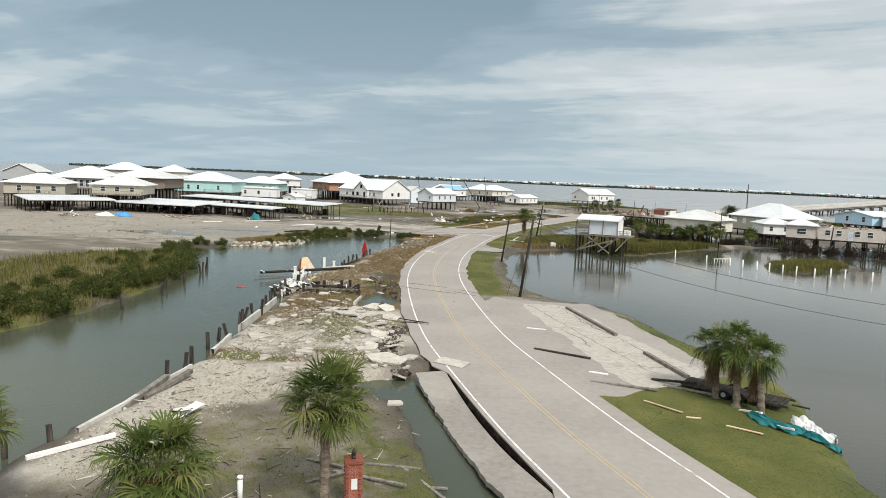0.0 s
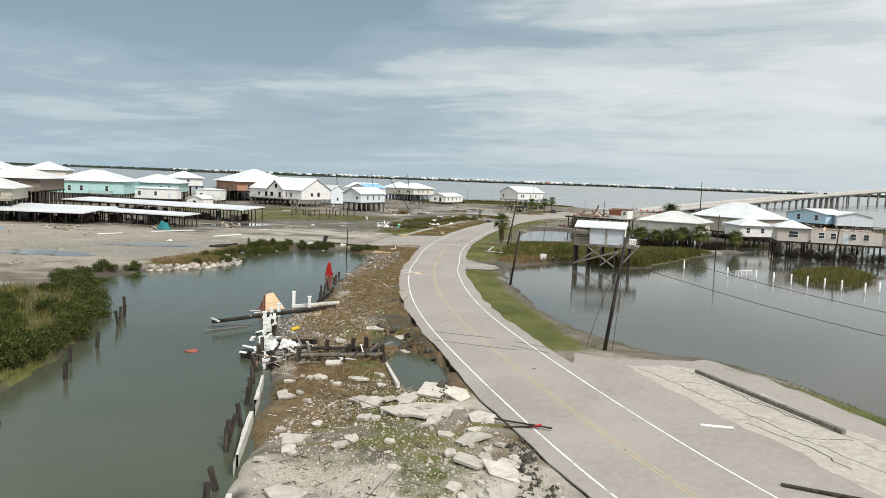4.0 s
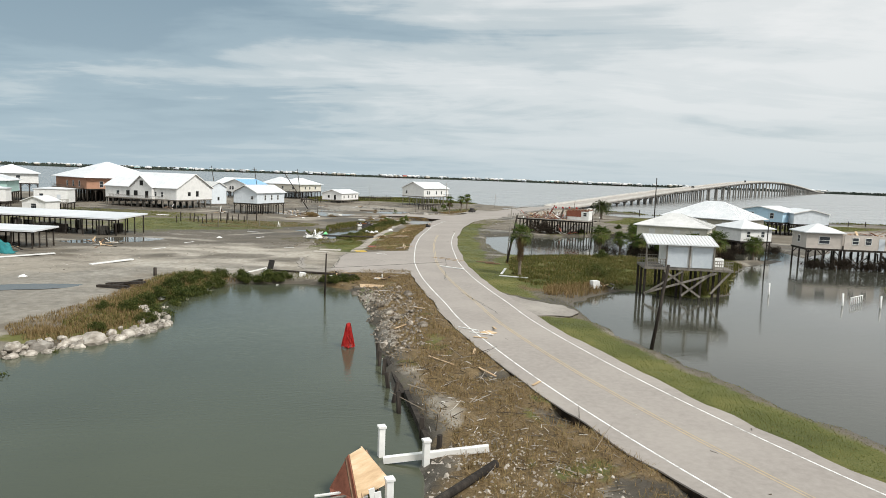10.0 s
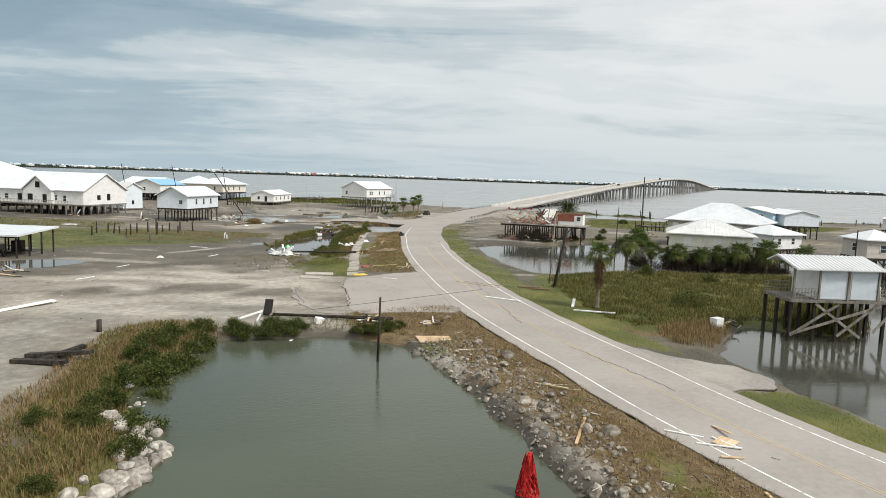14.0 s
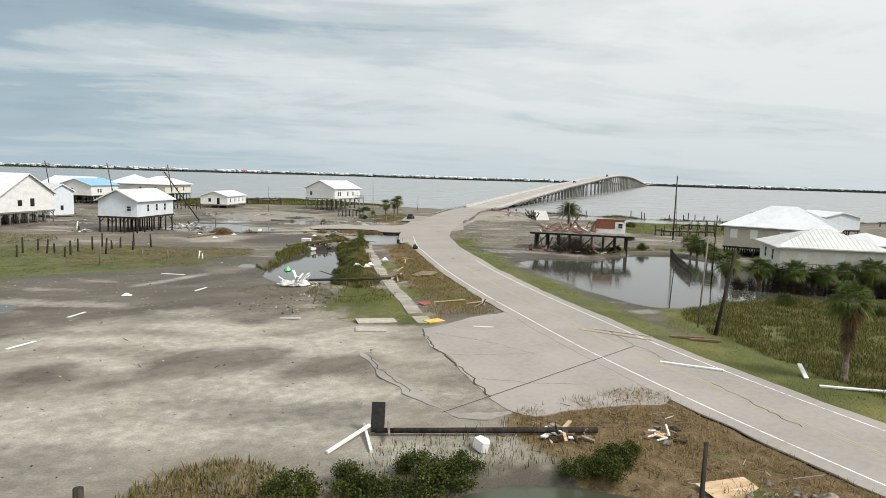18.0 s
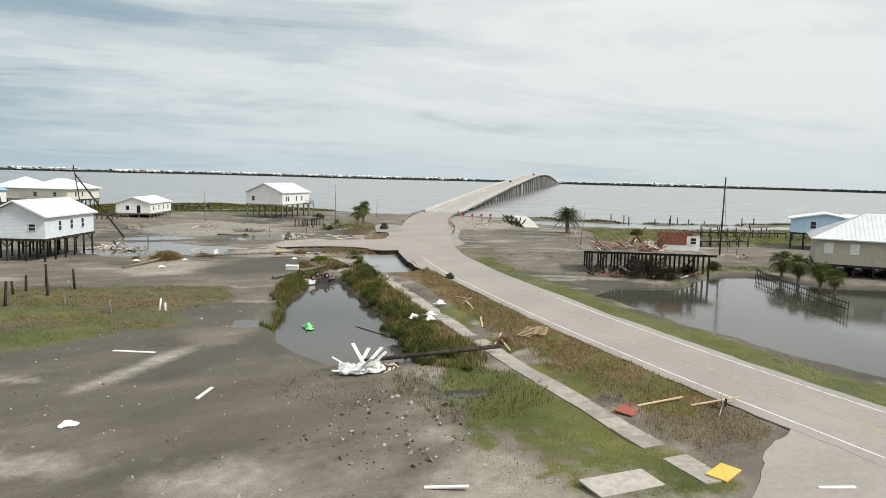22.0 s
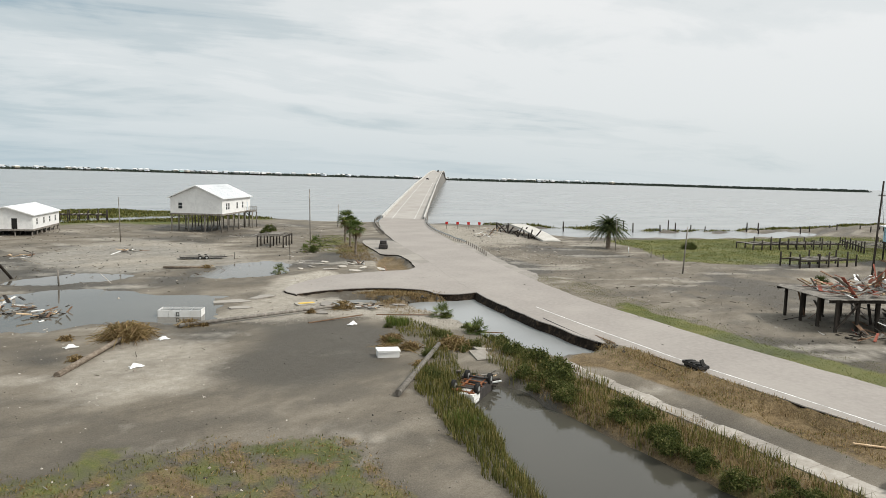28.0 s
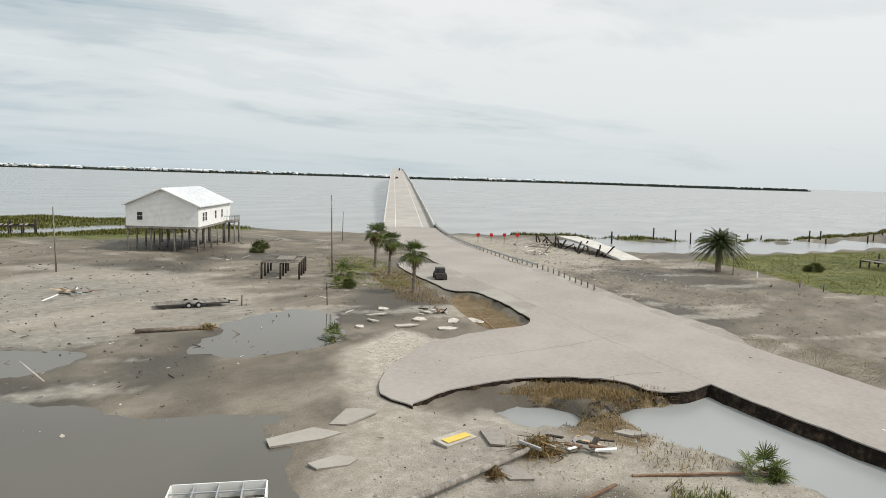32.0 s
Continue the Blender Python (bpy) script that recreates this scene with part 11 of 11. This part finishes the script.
# ---- fine litter: sticks, crumbs and scraps thrown over the ground ----
def sticks(name, poly, n, length, width, material, label, seed, low=-0.1, road=False, lift=0.25):
    """Thin broken sticks and splinters lying about, as one mesh."""
    r = np.random.default_rng(seed)
    q = np.array(poly, float)
    lo, hi = q.min(axis=0), q.max(axis=0)
    x, y = r.uniform(lo[0], hi[0], n * 3), r.uniform(lo[1], hi[1], n * 3)
    ok = (inside(x, y, poly) > 0) & (noise2(x, y, 6.0, seed) > r.uniform(0.3, 0.62, n * 3))
    x, y = x[ok], y[ok]
    z = lands(x, y)
    ok = z > low
    if not road:
        ok &= np.abs(near_road(x, y)[0]) > 4.8
    x, y, z = x[ok][:n], y[ok][:n], z[ok][:n]
    n = len(x)
    a, L = r.uniform(0, 6.28, n), length * np.exp(r.normal(0, 0.6, n))
    d = np.stack([np.cos(a), np.sin(a), np.abs(r.normal(0, lift, n))], 1) * L[:, None]
    w = (width * r.uniform(0.5, 1.6, n))[:, None]
    s = np.stack([-np.sin(a), np.cos(a), np.zeros(n)], 1) * w
    u = np.array((0, 0, 1.0)) * w
    b = np.stack([x, y, z], 1)
    e = b + d + r.normal(0, 0.05, (n, 3)) * L[:, None]
    v = np.stack([b - s, b + s, b + u * 1.5, e - s * 0.6, e + s * 0.6, e + u], 1).reshape(-1, 3)
    i = np.arange(n)[:, None] * 6
    f = np.concatenate([i + np.array(t) for t in ((0, 2, 5, 3), (2, 1, 4, 5))])
    return tagged(arrays(name, v, f, material), label, "debris", kind="stuff")


M["scraps"] = foliage("scraps", [(0.02, 0.017, 0.013), (0.07, 0.055, 0.04), (0.22, 0.19, 0.15), (0.62, 0.60, 0.56)], 0.8)
M["scraps"].node_tree.nodes["Mix Shader"].inputs[0].default_value = 0.0
FILL = [(-17, 22), (-16, 60), (-16.5, 92), (-12, 112), (-7, 118), (-5, 90), (-6, 66), (-2, 46), (2, 28), (0, 20)]
FLAT = [(-40, 160), (-12, 158), (-4, 182), (2, 206), (14, 240), (26, 252), (34, 268), (30, 300), (0, 312), (-30, 300), (-60, 260), (-70, 200), (-60, 165)]
NORTH = [(0, 300), (30, 290), (60, 292), (80, 316), (100, 345), (90, 372), (50, 376), (10, 372), (-40, 350), (-60, 300)]
EAST = [(46, 226), (62, 252), (84, 280), (120, 318), (140, 330), (132, 296), (110, 262), (92, 236), (70, 208), (56, 212)]
WEST = [(-42, 125), (-60, 150), (-60, 200), (-100, 210), (-130, 190), (-110, 140), (-70, 120)]
BANK_EAST = [(-17, 62), (-6, 64), (-5, 100), (-3, 128), (4, 156), (-10, 156), (-8, 140), (-13, 112), (-16, 92)]
for poly, n, L, w, seed in ((FILL, 1500, 0.35, 0.020, 71), (FLAT, 420, 0.25, 0.022, 72), (NORTH, 900, 0.45, 0.045, 73), (EAST, 700, 0.35, 0.035, 74), (WEST, 400, 0.5, 0.05, 75), (BANK_EAST, 1500, 0.5, 0.022, 76)):
    sticks("splinters", poly, n, L, w, "scraps", "broken sticks and splinters strewn by the storm", seed)
sticks("road_litter", [(18, 0), (1, 56), (-4, 88), (-2, 120), (6, 150), (20, 200), (36, 236), (60, 276), (90, 300), (88, 296), (44, 232), (22, 188), (9, 140), (4, 100), (8, 50), (24, 0)], 260, 0.25, 0.02, "scraps", "small twigs and straw on the road", 77, road=True, lift=0.05).location.z = 0.23
gravel("rubble_patch", [(-11, 196), (-4, 200), (0, 197), (-4, 190), (-10, 189)], 260, 0.08, "scraps", "scattered broken stones on the mud", 78)
gravel("mud_crumbs", FLAT, 2600, 0.035, "asphalt_cut", "dark crumbs and clods on the mud flat", 79)
gravel("mud_crumbs", EAST, 2400, 0.05, "asphalt_cut", "dark crumbs and clods on the mud flat", 80)
gravel("mud_crumbs", NORTH, 2200, 0.07, "asphalt_cut", "dark crumbs and clods on the mud flat", 81)
blades("pool_grass", [(-3, 193), (-2, 200), (3, 202), (7, 199), (6, 193), (2, 190.5)], 40, 0.35, 0.018, "reed", "rough grass round a small pool", 0.7, 83, 0.4, low=-0.4)

# dark blocks and beams added under the boat sheds to stand in for deep shade
for (cx, cy), turn_, w, d, n in (((-63.1, 227.6), -29.4, 58, 8, 90), ((-70.6, 201.8), -26.6, 48, 4, 60), ((-81.6, 199.2), -11.9, 22, 12, 40), ((-107, 191), 45, 18, 10, 16)):
    heap = thing("junk_heap", "dark blocks and beams added for the shade under the shed", "junk", (cx, cy, land(cx, cy)), turn_)
    for k in range(n):
        bm = bmesh.new()
        a = Vector((rng.uniform(-w / 2, w / 2), rng.uniform(-d / 2, d / 2), rng.uniform(0.0, 0.7)))
        if k % 3 == 0:
            bm_box(bm, (a.x, a.y, -0.1), (a.x + rng.uniform(0.6, 2.2), a.y + rng.uniform(0.5, 1.2), rng.uniform(0.7, 2.2)))
        else:
            dv = Vector((rng.normal(0, 1), rng.normal(0, 0.6), rng.normal(0.1, 0.2))).normalized() * rng.uniform(1.2, 4.0)
            bm_beam(bm, a, a + dv, rng.uniform(0.12, 0.4), 0.12)
        part("junk_piece", bm, ["wood_dark", "metal_dark", "wood_dark", "wood_grey", "rubber", "wood_brown"][k % 6], heap)

# slabs tipped along the broken road edge at the start
for k in range(46):
    y = rng.uniform(34, 66)
    x = float(np.interp(y, ROAD[:, 1], ROAD[:, 0])) - rng.uniform(5.6, 9.2)
    s_ = rng.uniform(0.4, 1.0) if k % 3 else rng.uniform(1.0, 1.9)
    slab((x, y), (s_, s_ * rng.uniform(0.45, 0.9)), rng.uniform(-24, 24), rng.uniform(0, 360), "tipped pale concrete slab at the road's broken edge")
debris_pile(-7.4, 153.4, 1.3, 26, "small heap of torn boards and rags at the canal head")
debris_pile(-2.6, 150.6, 1.1, 20, "small heap of torn boards on the straw")
debris_pile(1.0, 203.5, 1.2, 22, "heap of torn metal and boards by the pole")

boards([(-4.9, 62.1, -1.1, 59.8, 0.12), (-3.6, 60.6, -1.8, 60.2, 0.1)], "wood_dark", 0.09, 0.07, "sign_post", "snapped dark sign post lying at the road's edge", "post")
boards([(-2.4, 60.5, -1.6, 60.1, 0.22)], "red", 0.22, 0.03, "red_sign", "small red road sign on a snapped post", "sign")


# cracks in the old pavement, and thin cables lying on the road
def crack(points, z, width=0.05, material="asphalt_cut", label="dark open crack in the old pavement", seed=1):
    line = spline(points, 0.35)
    line = line + sides(line) * ((noise2(line[:, 0], line[:, 1], 0.8, seed, 3) - 0.5) * 0.7)[:, None]
    wide = width * (0.35 + 1.3 * noise2(line[:, 0], line[:, 1], 0.9, seed + 5))
    o = ribbon("crack", line, -wide, wide, z, material)
    return tagged(o, label, "crack", kind="structure")


for k, (pts, z, w) in enumerate((
        ([(-0.6, 177.0), (-3.0, 172.0), (-4.2, 167.4), (-5.4, 164.0), (-7.0, 159.6)], 0.411, 0.10),
        ([(-2.6, 177.6), (-5.6, 172.6), (-7.0, 167.6), (-8.2, 163.0), (-8.8, 158.0)], 0.366, 0.08),
        ([(-4.4, 177.0), (-8.2, 172.8), (-9.8, 168.2), (-10.6, 163.0)], 0.366, 0.07),
        ([(-5.6, 172.6), (-3.2, 171.6)], 0.366, 0.06), ([(-7.0, 167.6), (-4.4, 166.4)], 0.366, 0.06), ([(-9.8, 168.2), (-7.2, 167.2)], 0.366, 0.05),
        ([(-1.0, 176.4), (1.6, 171.0), (2.6, 165.0)], 0.411, 0.03), ([(-5.0, 163.0), (-2.0, 160.0), (0.5, 158.6)], 0.411, 0.03), ([(-3.6, 169.0), (0.0, 167.0), (3.0, 166.4)], 0.411, 0.025),
        ([(9.4, 71.6), (11.2, 64.0), (13.0, 56.0), (15.2, 47.4)], 0.417, 0.09), ([(12.4, 71.4), (14.2, 62.6), (16.0, 55.0), (17.6, 48.0)], 0.417, 0.10), ([(11.0, 64.6), (14.0, 63.6)], 0.417, 0.07),
        ([(12.2, 58.4), (15.4, 57.4)], 0.417, 0.08), ([(10.2, 68.4), (13.0, 67.6)], 0.417, 0.07), ([(13.4, 53.0), (16.6, 52.0)], 0.417, 0.07), ([(14.2, 49.0), (17.4, 48.4)], 0.417, 0.06),
        ([(10.6, 60.4), (12.0, 57.0), (12.2, 54.0)], 0.417, 0.12), ([(13.2, 66.0), (14.4, 60.4)], 0.417, 0.12),
        ([(39.5, 272.0), (46.0, 268.8), (50.0, 266.0)], 0.427, 0.035), ([(44.0, 279.0), (52.0, 275.0), (60.0, 272.0)], 0.427, 0.02))):
    crack(pts, z, w * (0.3 if z == 0.417 else 0.55), seed=60 + k)
for y0, y1, o0, o1 in ((126.0, 141.0, 1.0, -0.6), (146.0, 157.0, -0.7, 0.7), (157.5, 170.0, 1.0, 1.7)):
    part_of = ROAD[(ROAD[:, 1] > y0) & (ROAD[:, 1] < y1)]
    at_ = part_of + sides(part_of) * np.linspace(o0, o1, len(part_of))[:, None]
    crack([tuple(p) for p in at_[::4]], 0.43, 0.022, "rubber", "black fallen cable lying along the road", 90)
for a, b in (((-4.4, 83.2), (0.6, 80.8)), ((-4.9, 80.2), (1.6, 76.8)), ((2.0, 79.6), (4.6, 77.2)), ((1.4, 78.2), (3.8, 75.9))):
    wire((*a, 0.445), (*b, 0.445), 0.0, "thin black cable fallen across the road", 0.012)
